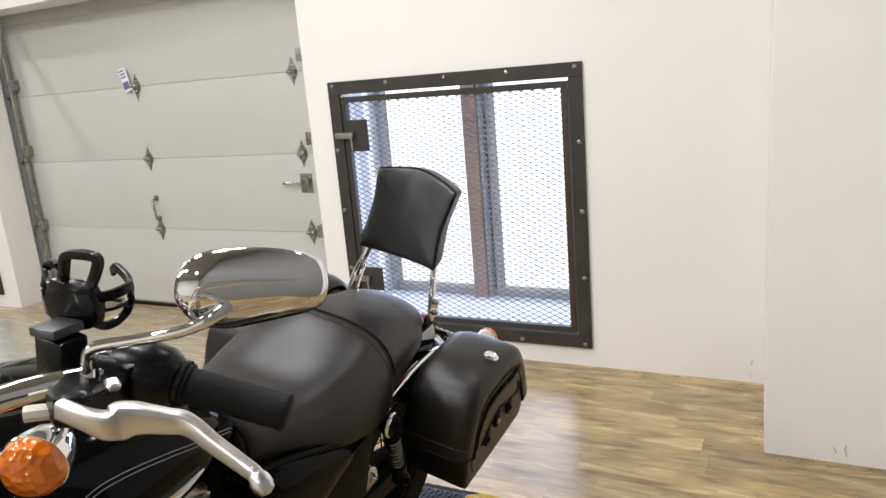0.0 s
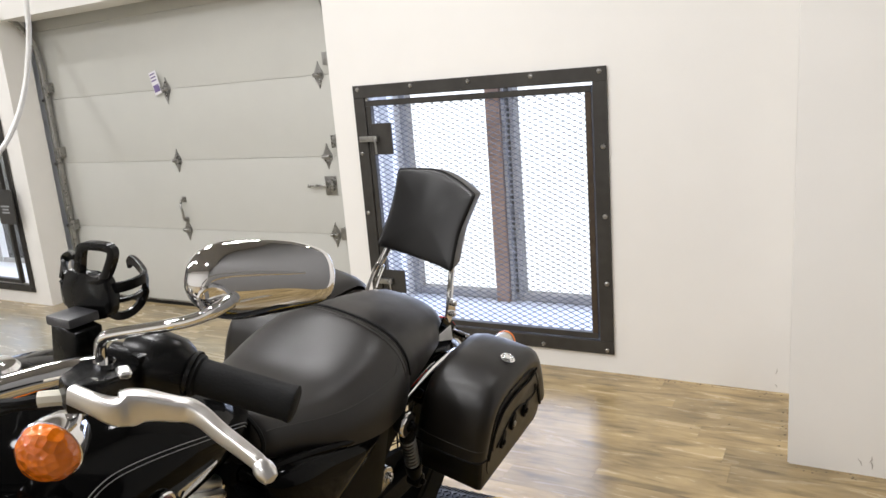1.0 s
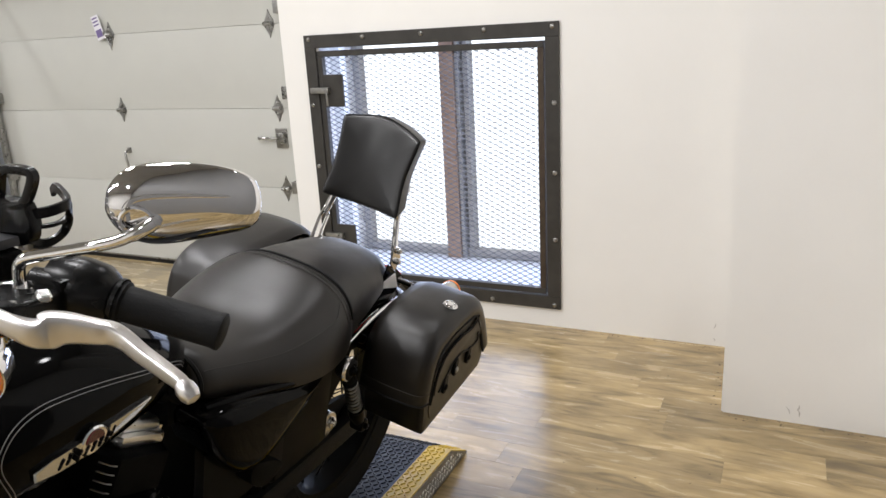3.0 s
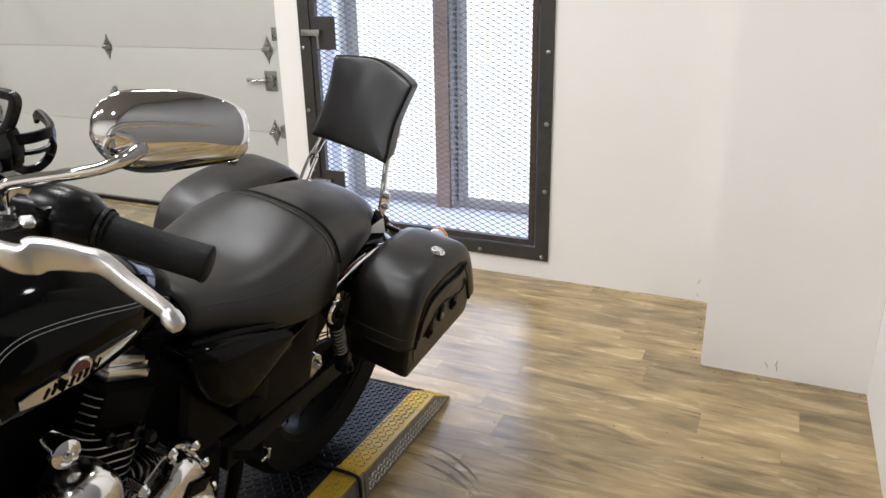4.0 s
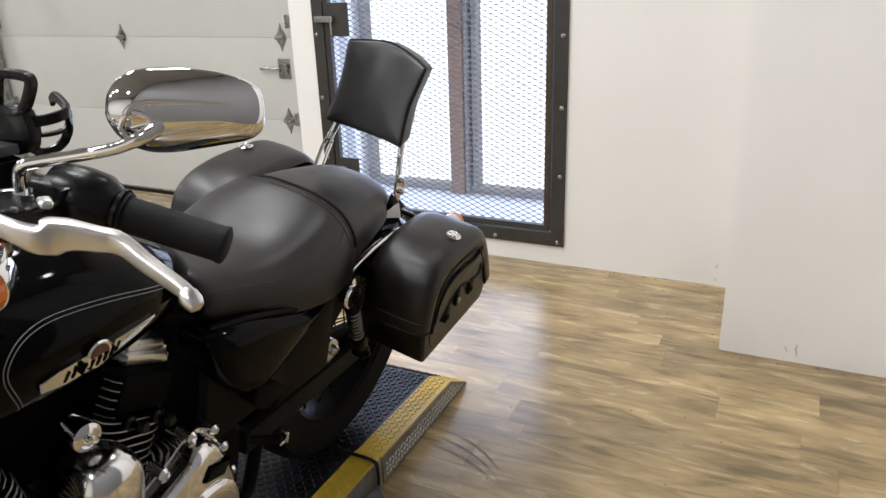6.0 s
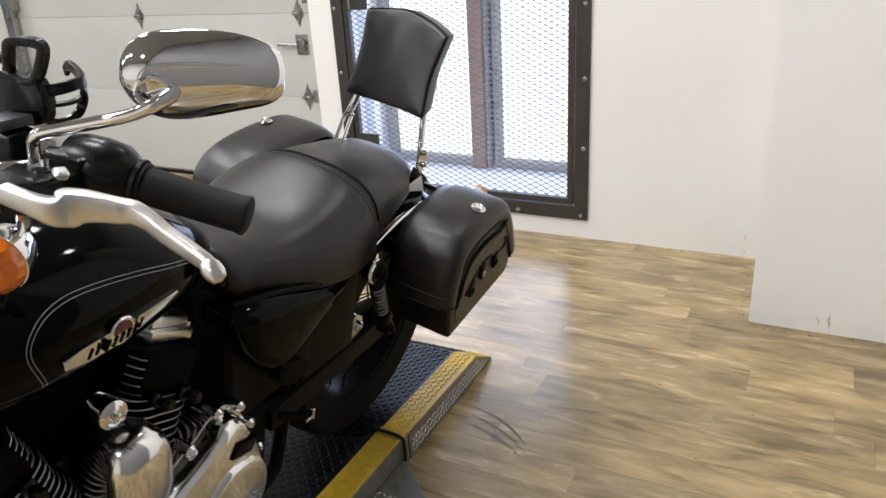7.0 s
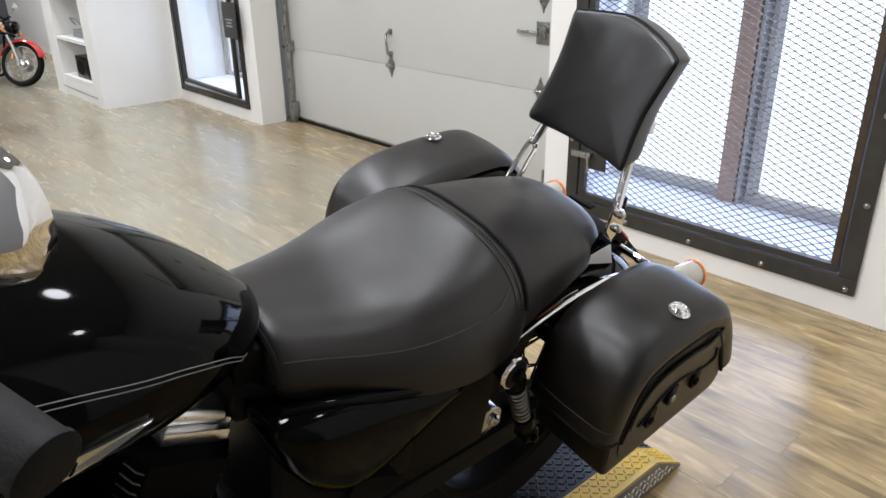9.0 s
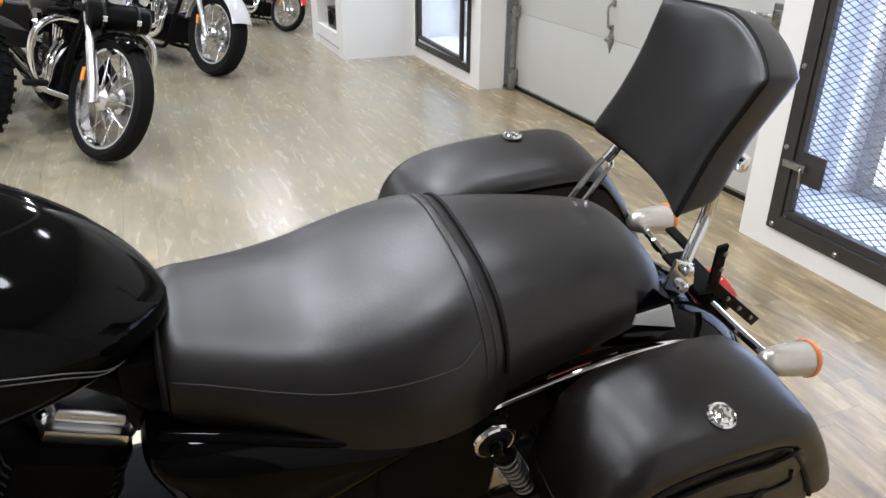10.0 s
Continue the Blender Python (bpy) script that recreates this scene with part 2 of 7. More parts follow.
CREAM_PLASTIC = material("off_white_cable", (0.66, 0.62, 0.52), 0.4)


# ---- mesh helpers ----
def finish(bm, mats, name, smooth=38):
    bmesh.ops.recalc_face_normals(bm, faces=bm.faces)
    me = bpy.data.meshes.new(name)
    bm.to_mesh(me)
    bm.free()
    for m in mats if isinstance(mats, (list, tuple)) else (mats,):
        me.materials.append(m)
    if smooth:
        me.shade_smooth()
        me.set_sharp_from_angle(angle=radians(smooth))
    return me


def part(name, bm, mat, parent=None, label="", smooth=38):
    """Links a bmesh as one mesh object, under a thing or a part."""
    ob = new(name, finish(bm, mat, name, smooth))
    if parent is not None:
        ob.parent = parent
    if label:
        ob["label"] = label
    return ob


def thing(name, label, category, m=None, group="", kind=""):
    ob = new(name)
    ob.empty_display_size = 0.05
    if m is not None:
        ob.matrix_world = m
    return tagged(ob, label, category, group, kind)


def box(bm, lo, hi, bevel=0.0, segments=2, m=None):
    lo, hi = Vector(lo), Vector(hi)
    got = bmesh.ops.create_cube(bm, size=1.0)["verts"]
    for v in got:
        v.co = Vector(lo[i] + (v.co[i] + 0.5) * (hi[i] - lo[i]) for i in range(3))
        if m is not None:
            v.co = m @ v.co
    if bevel:
        edges = list({e for v in got for e in v.link_edges})
        bmesh.ops.bevel(bm, geom=edges, offset=bevel, segments=segments, profile=0.7, affect="EDGES", clamp_overlap=True)
    return bm


def spline(pts, steps=6):
    """A smooth run of points through the given ones."""
    p = [Vector(q) for q in pts]
    p = [p[0] * 2 - p[1]] + p + [p[-1] * 2 - p[-2]]
    out = []
    for i in range(1, len(p) - 2):
        for k in range(steps):
            t = k / steps
            a, b, c, d = p[i - 1], p[i], p[i + 1], p[i + 2]
            out.append(0.5 * (2 * b + (c - a) * t + (2 * a - 5 * b + 4 * c - d) * t * t + (3 * b - a - 3 * c + d) * t ** 3))
    out.append(p[-2])
    return out


def loft(bm, rings, cap=True, closed=False, mat_index=0):
    vs = [[bm.verts.new(p) for p in ring] for ring in rings]
    n = len(vs[0])
    pairs = list(zip(vs, vs[1:])) + ([(vs[-1], vs[0])] if closed else [])
    for a, b in pairs:
        for i in range(n):
            f = bm.faces.new((a[i], a[(i + 1) % n], b[(i + 1) % n], b[i]))
            f.material_index = mat_index
    if cap and not closed:
        bm.faces.new(vs[0][::-1])
        bm.faces.new(vs[-1])
    return bm


def tube(bm, pts, r, seg=10, closed=False, flat=1.0, up=None):
    """A tube drawn along points; r is one radius or one for each point; flat squeezes it along its second axis."""
    pts = [Vector(p) for p in pts]
    n = len(pts)
    rs = r if isinstance(r, (list, tuple)) else [r] * n
    rings, normal = [], None
    for i, p in enumerate(pts):
        a = pts[i - 1] if i else (pts[-1] if closed else pts[0])
        b = pts[(i + 1) % n] if (i < n - 1 or closed) else pts[-1]
        t = (b - a).normalized()
        if normal is None:
            normal = Vector(up) if up else (Vector((0, 0, 1)) if abs(t.z) < 0.9 else Vector((1, 0, 0)))
        normal = (normal - t * normal.dot(t)).normalized()
        side = t.cross(normal)
        rings.append([p + (side * math.cos(k * math.tau / seg) + normal * math.sin(k * math.tau / seg) * flat) * rs[i] for k in range(seg)])
    return loft(bm, rings, closed=closed)


def lathe(bm, profile, origin, axis, seg=20, cap=True):
    """A turned body: profile of (radius, distance along the axis)."""
    o, a = Vector(origin), Vector(axis).normalized()
    u = a.orthogonal().normalized()
    w = a.cross(u)
    rings = [[o + a * h + (u * math.cos(k * math.tau / seg) + w * math.sin(k * math.tau / seg)) * max(r, 1e-4) for k in range(seg)] for r, h in profile]
    return loft(bm, rings, cap=cap)


def prism(bm, outline, place, c0, c1, bevel=0.0, segments=2, side_index=0):
    """An outline of (a, b) pairs between c0 and c1; place(a, b, c) gives the point."""
    low = [bm.verts.new(place(a, b, c0)) for a, b in outline]
    high = [bm.verts.new(place(a, b, c1)) for a, b in outline]
    n = len(low)
    faces = [bm.faces.new(low[::-1]), bm.faces.new(high)]
    for i in range(n):
        f = bm.faces.new((low[i], low[(i + 1) % n], high[(i + 1) % n], high[i]))
        f.material_index = side_index
        faces.append(f)
    if bevel:
        edges = [e for v in low + high for e in v.link_edges if (e.verts[0] in low) == (e.verts[1] in low)]
        bmesh.ops.bevel(bm, geom=list(set(edges)), offset=bevel, segments=segments, profile=0.6, affect="EDGES", clamp_overlap=True)
    return bm


def rounded(outline, steps=5):
    """A closed smooth outline through the given pairs."""
    n = len(outline)
    out = []
    for i in range(n):
        a, b, c, d = (Vector(outline[(i + k) % n]) for k in (-1, 0, 1, 2))
        for k in range(steps):
            t = k / steps
            q = 0.5 * (2 * b + (c - a) * t + (2 * a - 5 * b + 4 * c - d) * t * t + (3 * b - a - 3 * c + d) * t ** 3)
            out.append((q[0], q[1]))
    return out


def table(rows, x):
    """Smooth interpolation of a column table: rows of (x, values...)."""
    rows = sorted(rows)
    xs = [r[0] for r in rows]
    if x <= xs[0]:
        return rows[0][1:]
    if x >= xs[-1]:
        return rows[-1][1:]
    i = max(k for k in range(len(xs) - 1) if xs[k] <= x)
    t = (x - xs[i]) / (xs[i + 1] - xs[i])
    pick = [rows[max(0, min(len(rows) - 1, i + k))][1:] for k in (-1, 0, 1, 2)]
    return [0.5 * (2 * b + (c - a) * t + (2 * a - 5 * b + 4 * c - d) * t * t + (3 * b - a - 3 * c + d) * t ** 3) for a, b, c, d in zip(*pick)]


def solid(name, lo, hi, mat, label="", category="", bevel=0.0):
    """A plain piece of the setting."""
    ob = part(name, box(bmesh.new(), lo, hi, bevel), mat)
    return tagged(ob, label, category, kind="structure")


# ---- the room ----
WEST, EAST, SOUTH = -9.5, 2.57, -7.0
JAMB_L, JAMB_R, HEADER = -2.834, -0.143, 1.985
DEEP = 0.56

solid("floor", (WEST, SOUTH, -0.12), (EAST + 0.3, DEEP + 0.3, -0.008), SUBFLOOR, "brown wood-look vinyl plank floor, worn, far sheen painted into the colour", "floor")
solid("ceiling", (WEST, SOUTH, CEILING), (EAST + 0.3, DEEP + 0.3, CEILING + 0.15), CEIL, "pale painted ceiling", "ceiling")
solid("wall_east", (EAST, -1.9, -0.008), (EAST + 0.25, -0.585, CEILING), PAINT, "cream painted side wall", "wall")
# Unseen stretch of wall, greyed only to darken what the bike's left side reflects.
solid("wall_south_east", (EAST, SOUTH, -0.008), (EAST + 0.25, -1.902, CEILING), UNSEEN_GREY, "unseen side wall, greyed to dim reflections in the motorcycle", "wall")
solid("wall_south", (WEST, SOUTH - 0.2, -0.008), (EAST + 0.3, SOUTH, CEILING), PAINT_WHITE, "white painted rear wall", "wall")
solid("wall_west", (WEST - 0.2, SOUTH - 0.2, -0.008), (WEST, DEEP + 0.3, CEILING), PAINT_DARK, "dark grey far wall", "wall")
bm = bmesh.new()
for p, q in (((2.041, -0.583), (2.011, -0.001)),):
    low = [bm.verts.new((x, y, -0.008)) for x, y in (p, (EAST + 0.25, -0.583), (EAST + 0.25, -0.001), q)]
    high = [bm.verts.new((v.co.x, v.co.y, CEILING)) for v in low]
    for k in range(4):
        bm.faces.new((low[k], low[(k + 1) % 4], high[(k + 1) % 4], high[k]))
    bm.faces.new(low[::-1])
    bm.faces.new(high)
bmesh.ops.bevel(bm, geom=[e for e in bm.edges if abs(e.verts[0].co.z - e.verts[1].co.z) > 1], offset=0.006, segments=2, affect="EDGES")
tagged(part("column", bm, PAINT), "boxed-out cream wall column, scuffed low down", "column", kind="structure")


def window_wall(name, x0, x1, w0, w1, z0, z1, c0, c1, label):
    """A lining wall with an opening and a wider plastered window bay behind it."""
    bm = bmesh.new()
    t = 0.09
    box(bm, (x0, 0, -0.008), (w0, t, CEILING))
    box(bm, (w1, 0, -0.008), (x1, t, CEILING))
    box(bm, (w0, 0, -0.008), (w1, t, z0))
    box(bm, (w0, 0, z1), (w1, t, CEILING))
    wall = tagged(part(name, bm, PAINT), label, "wall", kind="structure")
    bm = bmesh.new()
    box(bm, (c0 - 0.03, t + 0.001, -0.008), (c0, DEEP, CEILING))
    box(bm, (c1, t + 0.001, -0.008), (c1 + 0.03, DEEP, CEILING))
    box(bm, (c0, t + 0.001, -0.008), (c1, DEEP, z0 - 0.004))
    box(bm, (c0, t + 0.001, z1 + 0.1), (c1, DEEP, CEILING))
    part("window_bay", bm, REVEAL, wall)
    return wall


window_wall("wall_north", JAMB_R, EAST + 0.25, 0.075, 1.225, 0.15, 1.315, -0.105, 1.40, "cream painted wall with a deep barred window")
solid("door_jamb", (-3.0, 0.0, -0.008), (JAMB_L, 0.2, CEILING), PAINT, "white painted door jamb", "jamb")
window_wall("wall_north_west", -4.9, -3.0, -4.085, -3.065, 0.155, 1.315, -4.22, -2.98, "white painted wall with a small barred window")
solid("header", (JAMB_L, 0, HEADER), (JAMB_R, 0.22, CEILING), PAINT, "white boxed header over the garage door", "wall")
solid("wall_behind_door", (JAMB_L - 0.4, 0.36, -0.008), (JAMB_R + 0.1, 0.5, CEILING), PAINT_WHITE, "plain wall round the garage door", "wall")
solid("wall_north_far", (WEST, 0.02, -0.008), (-4.9, 0.3, CEILING), PAINT_WHITE, "white painted wall", "wall")


# ---- garage door ----
DOOR_Y = 0.275
SEAMS = (0.02, 0.54, 0.998, 1.452, 1.92, 2.38)


def door_hinge(x, z, wide=0.032):
    """A stamped zinc hinge, pointed above and below, with its knuckle."""
    bm = bmesh.new()
    outline = [(0, 0.075), (wide * 0.3, 0.045), (wide, 0.012), (wide, -0.012), (wide * 0.3, -0.045), (0, -0.075), (-wide * 0.3, -0.045), (-wide, -0.012), (-wide, 0.012), (-wide * 0.3, 0.045)]
    prism(bm, outline, lambda a, b, c: (x + a, c, z + b), DOOR_Y - 0.006, DOOR_Y + 0.001, 0.0015, 1)
    tube(bm, [(x - wide * 0.8, DOOR_Y - 0.018, z), (x + wide * 0.8, DOOR_Y - 0.018, z)], 0.012, 10)
    for d in (0.03, -0.03):
        lathe(bm, [(0.006, 0), (0.006, 0.004), (0.003, 0.006)], (x, DOOR_Y - 0.006, z + d), (0, -1, 0), 8)
    return bm


def garage_door():
    t = thing("door_1", "off-white sectional steel garage door, shut, with zinc hinges", "garage door", kind="structure")
    x0, x1 = -2.895, -0.33
    for a, b in zip(SEAMS, SEAMS[1:]):
        bm = bmesh.new()
        box(bm, (x0, DOOR_Y, a + 0.0006), (x1, DOOR_Y + 0.045, b - 0.0006), 0.0035, 2)
        part("panel", bm, DOOR, t)
    part("bottom_seal", box(bmesh.new(), (x0, DOOR_Y - 0.004, -0.006), (x1, DOOR_Y + 0.05, 0.022), 0.004), RUBBER, t, "black rubber bottom seal")
    part("bottom_rail", box(bmesh.new(), (x0, DOOR_Y - 0.006, 0.024), (x1, DOOR_Y + 0.001, 0.034), 0.002), ZINC, t)
    for z in SEAMS[1:4]:
        for x in (-2.845, -1.628, -0.417):
            part("hinge", door_hinge(x, z), ZINC, t)
    # pull handle over the middle hinge
    bm = bmesh.new()
    tube(bm, spline([(-1.628, DOOR_Y - 0.004, 0.742), (-1.628, DOOR_Y - 0.03, 0.735), (-1.62, DOOR_Y - 0.045, 0.70), (-1.612, DOOR_Y - 0.045, 0.66), (-1.625, DOOR_Y - 0.03, 0.615), (-1.628, DOOR_Y - 0.004, 0.605)], 5), [0.008] * 26, 8)
    box(bm, (-1.645, DOOR_Y - 0.006, 0.725), (-1.611, DOOR_Y + 0.001, 0.76), 0.003)
    box(bm, (-1.645, DOOR_Y - 0.006, 0.59), (-1.611, DOOR_Y + 0.001, 0.625), 0.003)
    part("pull_handle", bm, ZINC, t)
    # slide latch
    bm = bmesh.new()
    box(bm, (-0.455, DOOR_Y - 0.008, 0.775), (-0.375, DOOR_Y + 0.001, 0.885), 0.004)
    box(bm, (-0.435, DOOR_Y - 0.03, 0.80), (-0.385, DOOR_Y - 0.006, 0.86), 0.006)
    tube(bm, [(-0.56, DOOR_Y - 0.024, 0.832), (-0.40, DOOR_Y - 0.02, 0.832)], 0.007, 8)
    lathe(bm, [(0.004, 0), (0.011, 0.004), (0.011, 0.012), (0.004, 0.016)], (-0.556, DOOR_Y - 0.02, 0.832), (0, -1, 0), 10)
    part("latch", bm, ZINC, t)
    # small tag hanging at the upper middle hinge
    m = Matrix.Translation((-1.70, DOOR_Y - 0.02, 1.50)) @ Matrix.Rotation(radians(-14), 4, "Y")
    tag = part("tag", box(bmesh.new(), (-0.035, -0.001, -0.075), (0.03, 0.001, 0.07), 0, m=m), CARD, t, "white paper tag with faint print")
    part("print_bar", box(bmesh.new(), (-0.028, -0.003, -0.06), (0.022, -0.0012, -0.015), 0, m=m), CARDINK, tag)
    for k in range(3):
        part("print_bar", box(bmesh.new(), (-0.028, -0.003, 0.01 + k * 0.02), (0.018, -0.0012, 0.018 + k * 0.02), 0, m=m), CARDINK, tag)
    tube_bm = bmesh.new()
    tube(tube_bm, spline([(-1.655, DOOR_Y - 0.03, 1.47), (-1.63, DOOR_Y - 0.03, 1.43), (-1.60, DOOR_Y - 0.03, 1.36)], 5), 0.004, 6)
    part("cord", tube_bm, ZINC, t)
    return t


garage_door()


def door_track(x, side):
    """Vertical roller track with its upper curve, brackets and foot."""
    t = thing("door_track", "grey galvanised steel garage door track", "door track", kind="structure")
    bm = bmesh.new()
    path = [(x, DOOR_Y - 0.03, 0.0), (x, DOOR_Y - 0.03, 1.0), (x, DOOR_Y - 0.03, 1.70)] + [
        (x, DOOR_Y - 0.03 - 0.36 * (1 - math.cos(a)), 1.70 + 0.36 * math.sin(a)) for a in (0.3, 0.6, 0.9, 1.2, 1.5)] + [(x, -0.5, 2.065)]
    tube(bm, path, 0.021, 8, flat=0.62, up=(1, 0, 0))
    part("rail", bm, ZINC, t)
    for z in (0.08, 0.52, 1.05, 1.5):
        bm = bmesh.new()
        box(bm, (x - 0.03 * side - 0.018, DOOR_Y - 0.05, z), (x - 0.03 * side + 0.018, DOOR_Y - 0.004, z + 0.07), 0.003)
        tube(bm, [(x, DOOR_Y - 0.055, z + 0.035), (x, DOOR_Y - 0.02, z + 0.035)], 0.009, 8)
        part("bracket", bm, ZINC, t)
    bm = bmesh.new()
    box(bm, (x - 0.035, DOOR_Y - 0.085, -0.006), (x + 0.03, DOOR_Y - 0.01, 0.012), 0.003)
    box(bm, (x - 0.01, DOOR_Y - 0.06, 0.0), (x + 0.05, DOOR_Y - 0.02, 0.12), 0.006)
    part("foot", bm, ZINC, t)
    return t


door_track(-2.795, -1)
door_track(-0.30, 1)


# ---- barred windows ----
def expanded_mesh(x0, x1, z0, z1, y, wide=0.052, tall=0.0126, bar=0.0019):
    """Expanded steel: thin strands that zigzag past one another and meet in thick bonds."""
    verts, faces = [], []
    cols, rows = int((x1 - x0) / (wide / 2)), int((z1 - z0) / tall)
    for r in range(rows + 1):
        zc = z0 + r * tall
        for k in range(cols):
            xa, xb = x0 + k * wide / 2, x0 + (k + 1) * wide / 2
            up = (k + r) % 2
            za, zb = zc + (tall / 2 if up else -tall / 2), zc + (-tall / 2 if up else tall / 2)
            i = len(verts)
            verts += [(xa, y - bar, za - bar * 0.7), (xb, y - bar, zb - bar * 0.7), (xb, y + bar, zb + bar * 0.8), (xa, y + bar, za + bar * 0.8),
                      (xa, y - bar * 0.2, za + bar), (xb, y - bar * 0.2, zb + bar)]
            faces += [(i, i + 1, i + 2, i + 3), (i + 3, i + 2, i + 5, i + 4), (i + 4, i + 5, i + 1, i)]
            if up:
                i = len(verts)
                a, b, d = 0.0075, 0.0030, 0.0022
                verts += [(xa - a, y, za), (xa, y - d, za - b), (xa + a, y, za), (xa, y + d, za + b), (xa, y - d, za + b * 0.7)]
                faces += [(i, i + 1, i + 4), (i + 1, i + 2, i + 4), (i + 2, i + 3, i + 4), (i + 3, i, i + 4), (i, i + 3, i + 2, i + 1)]
    me = bpy.data.meshes.new("steel_mesh")
    me.from_pydata(verts, [], faces)
    me.materials.append(MESH_STEEL)
    return new("steel_mesh", me)


def bolt(x, y, z, r=0.011):
    bm = bmesh.new()
    lathe(bm, [(r, 0), (r, 0.002), (r * 0.8, 0.005), (r * 0.35, 0.007)], (x, y, z), (0, -1, 0), 10)
    return bm


def barred_window(name, x0, x1, z0, z1, plates, label, post_x, bay, meshed=True, deep=DEEP, w=0.062, ajar=0.0):
    """Angle-iron surround bolted to the wall, a hinged gate of expanded steel, and the real window deep in the recess."""
    t = thing(name, label, "barred window", kind="structure")
    for lo, hi in (((x0, z1 - w), (x1, z1)), ((x0, z0), (x1, z0 + w)), ((x0, z0 + w), (x0 + w, z1 - w)), ((x1 - w, z0 + w), (x1, z1 - w))):
        bm = bmesh.new()
        box(bm, (lo[0], -0.014, lo[1]), (hi[0], -0.002, hi[1]), 0.002, 1)
        part("surround_bar", bm, IRON, t)
    # inner lip of the angle iron
    bm = bmesh.new()
    for lo, hi in (((x0 + w - 0.006, z0 + w - 0.006), (x0 + w, z1 - w)), ((x1 - w, z0 + w - 0.006), (x1 - w + 0.006, z1 - w)), ((x0 + w, z0 + w - 0.006), (x1 - w, z0 + w)), ((x0 + w, z1 - w), (x1 - w, z1 - w + 0.006))):
        box(bm, (lo[0], -0.002, lo[1]), (hi[0], 0.05, hi[1]))
    part("surround_lip", bm, IRON, t)
    # gate
    slack = 0.008 if meshed else 0.02
    g0, g1, h0, h1 = x0 + w + 0.004, x1 - w - slack, z0 + w + (0.006 if meshed else 0.026), z1 - w - 0.014
    swing = Matrix.Translation((g0, 0, 0)) @ Matrix.Rotation(radians(-ajar), 4, "Z") @ Matrix.Translation((-g0, 0, 0))
    gw = 0.028
    for lo, hi in (((g0, h1 - gw), (g1, h1)), ((g0, h0), (g1, h0 + gw)), ((g0, h0 + gw), (g0 + gw, h1 - gw)), ((g1 - gw, h0 + gw), (g1, h1 - gw))):
        bm = bmesh.new()
        box(bm, (lo[0], -0.008, lo[1]), (hi[0], 0.022, hi[1]), 0.002, 1)
        part("gate_bar", bm, RUSTY if meshed and lo[0] > g0 + 0.3 else IRON, t).matrix_local = swing
    if meshed:
        grid = expanded_mesh(g0 + 0.004, x1 - w - 0.001, h0 + 0.004, h1 - 0.004, 0.012)
        grid.parent = t
        tagged(grid, "fine diamond expanded-steel mesh", kind="stuff")
    n = 4
    for k in range(n + 1):
        f = k / n
        xx, zz = x0 + 0.03 + f * (x1 - x0 - 0.06), z0 + 0.03 + f * (z1 - z0 - 0.06)
        part("bolt", bolt(xx, -0.014, z1 - 0.02), ZINC if meshed else IRON, t)
        part("bolt", bolt(xx, -0.014, z0 + 0.02), ZINC if meshed else IRON, t)
        if 0 < k < n:
            part("bolt", bolt(x0 + 0.022, -0.014, zz), ZINC if meshed else IRON, t)
            part("bolt", bolt(x1 - 0.022, -0.014, zz), ZINC if meshed else IRON, t)
    for (a, b, c, d) in plates:
        bm = bmesh.new()
        box(bm, (a, -0.012, c), (b, -0.002, d), 0.002, 1)
        pl = part("lock_plate", bm, IRON, t, "dark steel lock plate")
        if not meshed:
            pl.matrix_local = swing
            for k, (u, v) in enumerate(((0.22, 0.74), (0.30, 0.66), (0.25, 0.70))):
                bar = box(bmesh.new(), (a + (b - a) * u, -0.0135, c + (d - c) * (0.50 - 0.09 * k)), (a + (b - a) * v, -0.0122, c + (d - c) * (0.545 - 0.09 * k)))
                part("lettering_bar", bar, PAPER, pl)
            continue
        bm = bmesh.new()
        left = a < (x0 + x1) / 2
        xs = a - 0.01 if left else b + 0.01
        zc = c + (d - c) * 0.52
        s = 1 if left else -1
        box(bm, (min(xs - 0.05 * s, xs + 0.055 * s), -0.034, zc - 0.014), (max(xs - 0.05 * s, xs + 0.055 * s), -0.014, zc + 0.014), 0.004)
        tube(bm, spline([(xs + 0.02 * s, -0.03, zc), (xs + 0.045 * s, -0.038, zc - 0.01), (xs + 0.048 * s, -0.036, zc - 0.075)], 5), 0.005, 8)
        part("sliding_bolt", bm, ZINC, pl, "zinc sliding bolt")
    # the window proper, in the bay behind
    b0, b1 = bay
    ya, yb = deep - (0.09 if meshed else 0.035), deep - 0.004
    stiles = [(b0 + 0.012, b0 + 0.10), (b1 - 0.12, b1 - 0.04)] if meshed else [(b0 + 0.004, b0 + 0.07)]
    for a, b in stiles:
        bm = bmesh.new()
        box(bm, (a, ya, z0 + 0.06), (a + 0.03, yb, z1 + 0.03), 0.002, 1)
        box(bm, (a + 0.045, ya + 0.015, z0 + 0.06), (b, yb, z1 + 0.03), 0.002, 1)
        part("window_frame", bm, GREYBAR, t)
    if post_x is not None:
        part("post", box(bmesh.new(), (post_x - 0.045, ya - 0.03, z0 + 0.06), (post_x + 0.035, yb, z1 + 0.03), 0.003, 1), BROWN, t, "brown wooden window post")
        bm = bmesh.new()
        box(bm, (post_x + 0.040, ya - 0.02, z0 + 0.06), (post_x + 0.058, yb, z1 + 0.03), 0.002, 1)
        box(bm, (post_x + 0.072, ya + 0.01, z0 + 0.06), (post_x + 0.098, yb, z1 + 0.03), 0.002, 1)
        part("sash_stile", bm, GREYBAR, t)
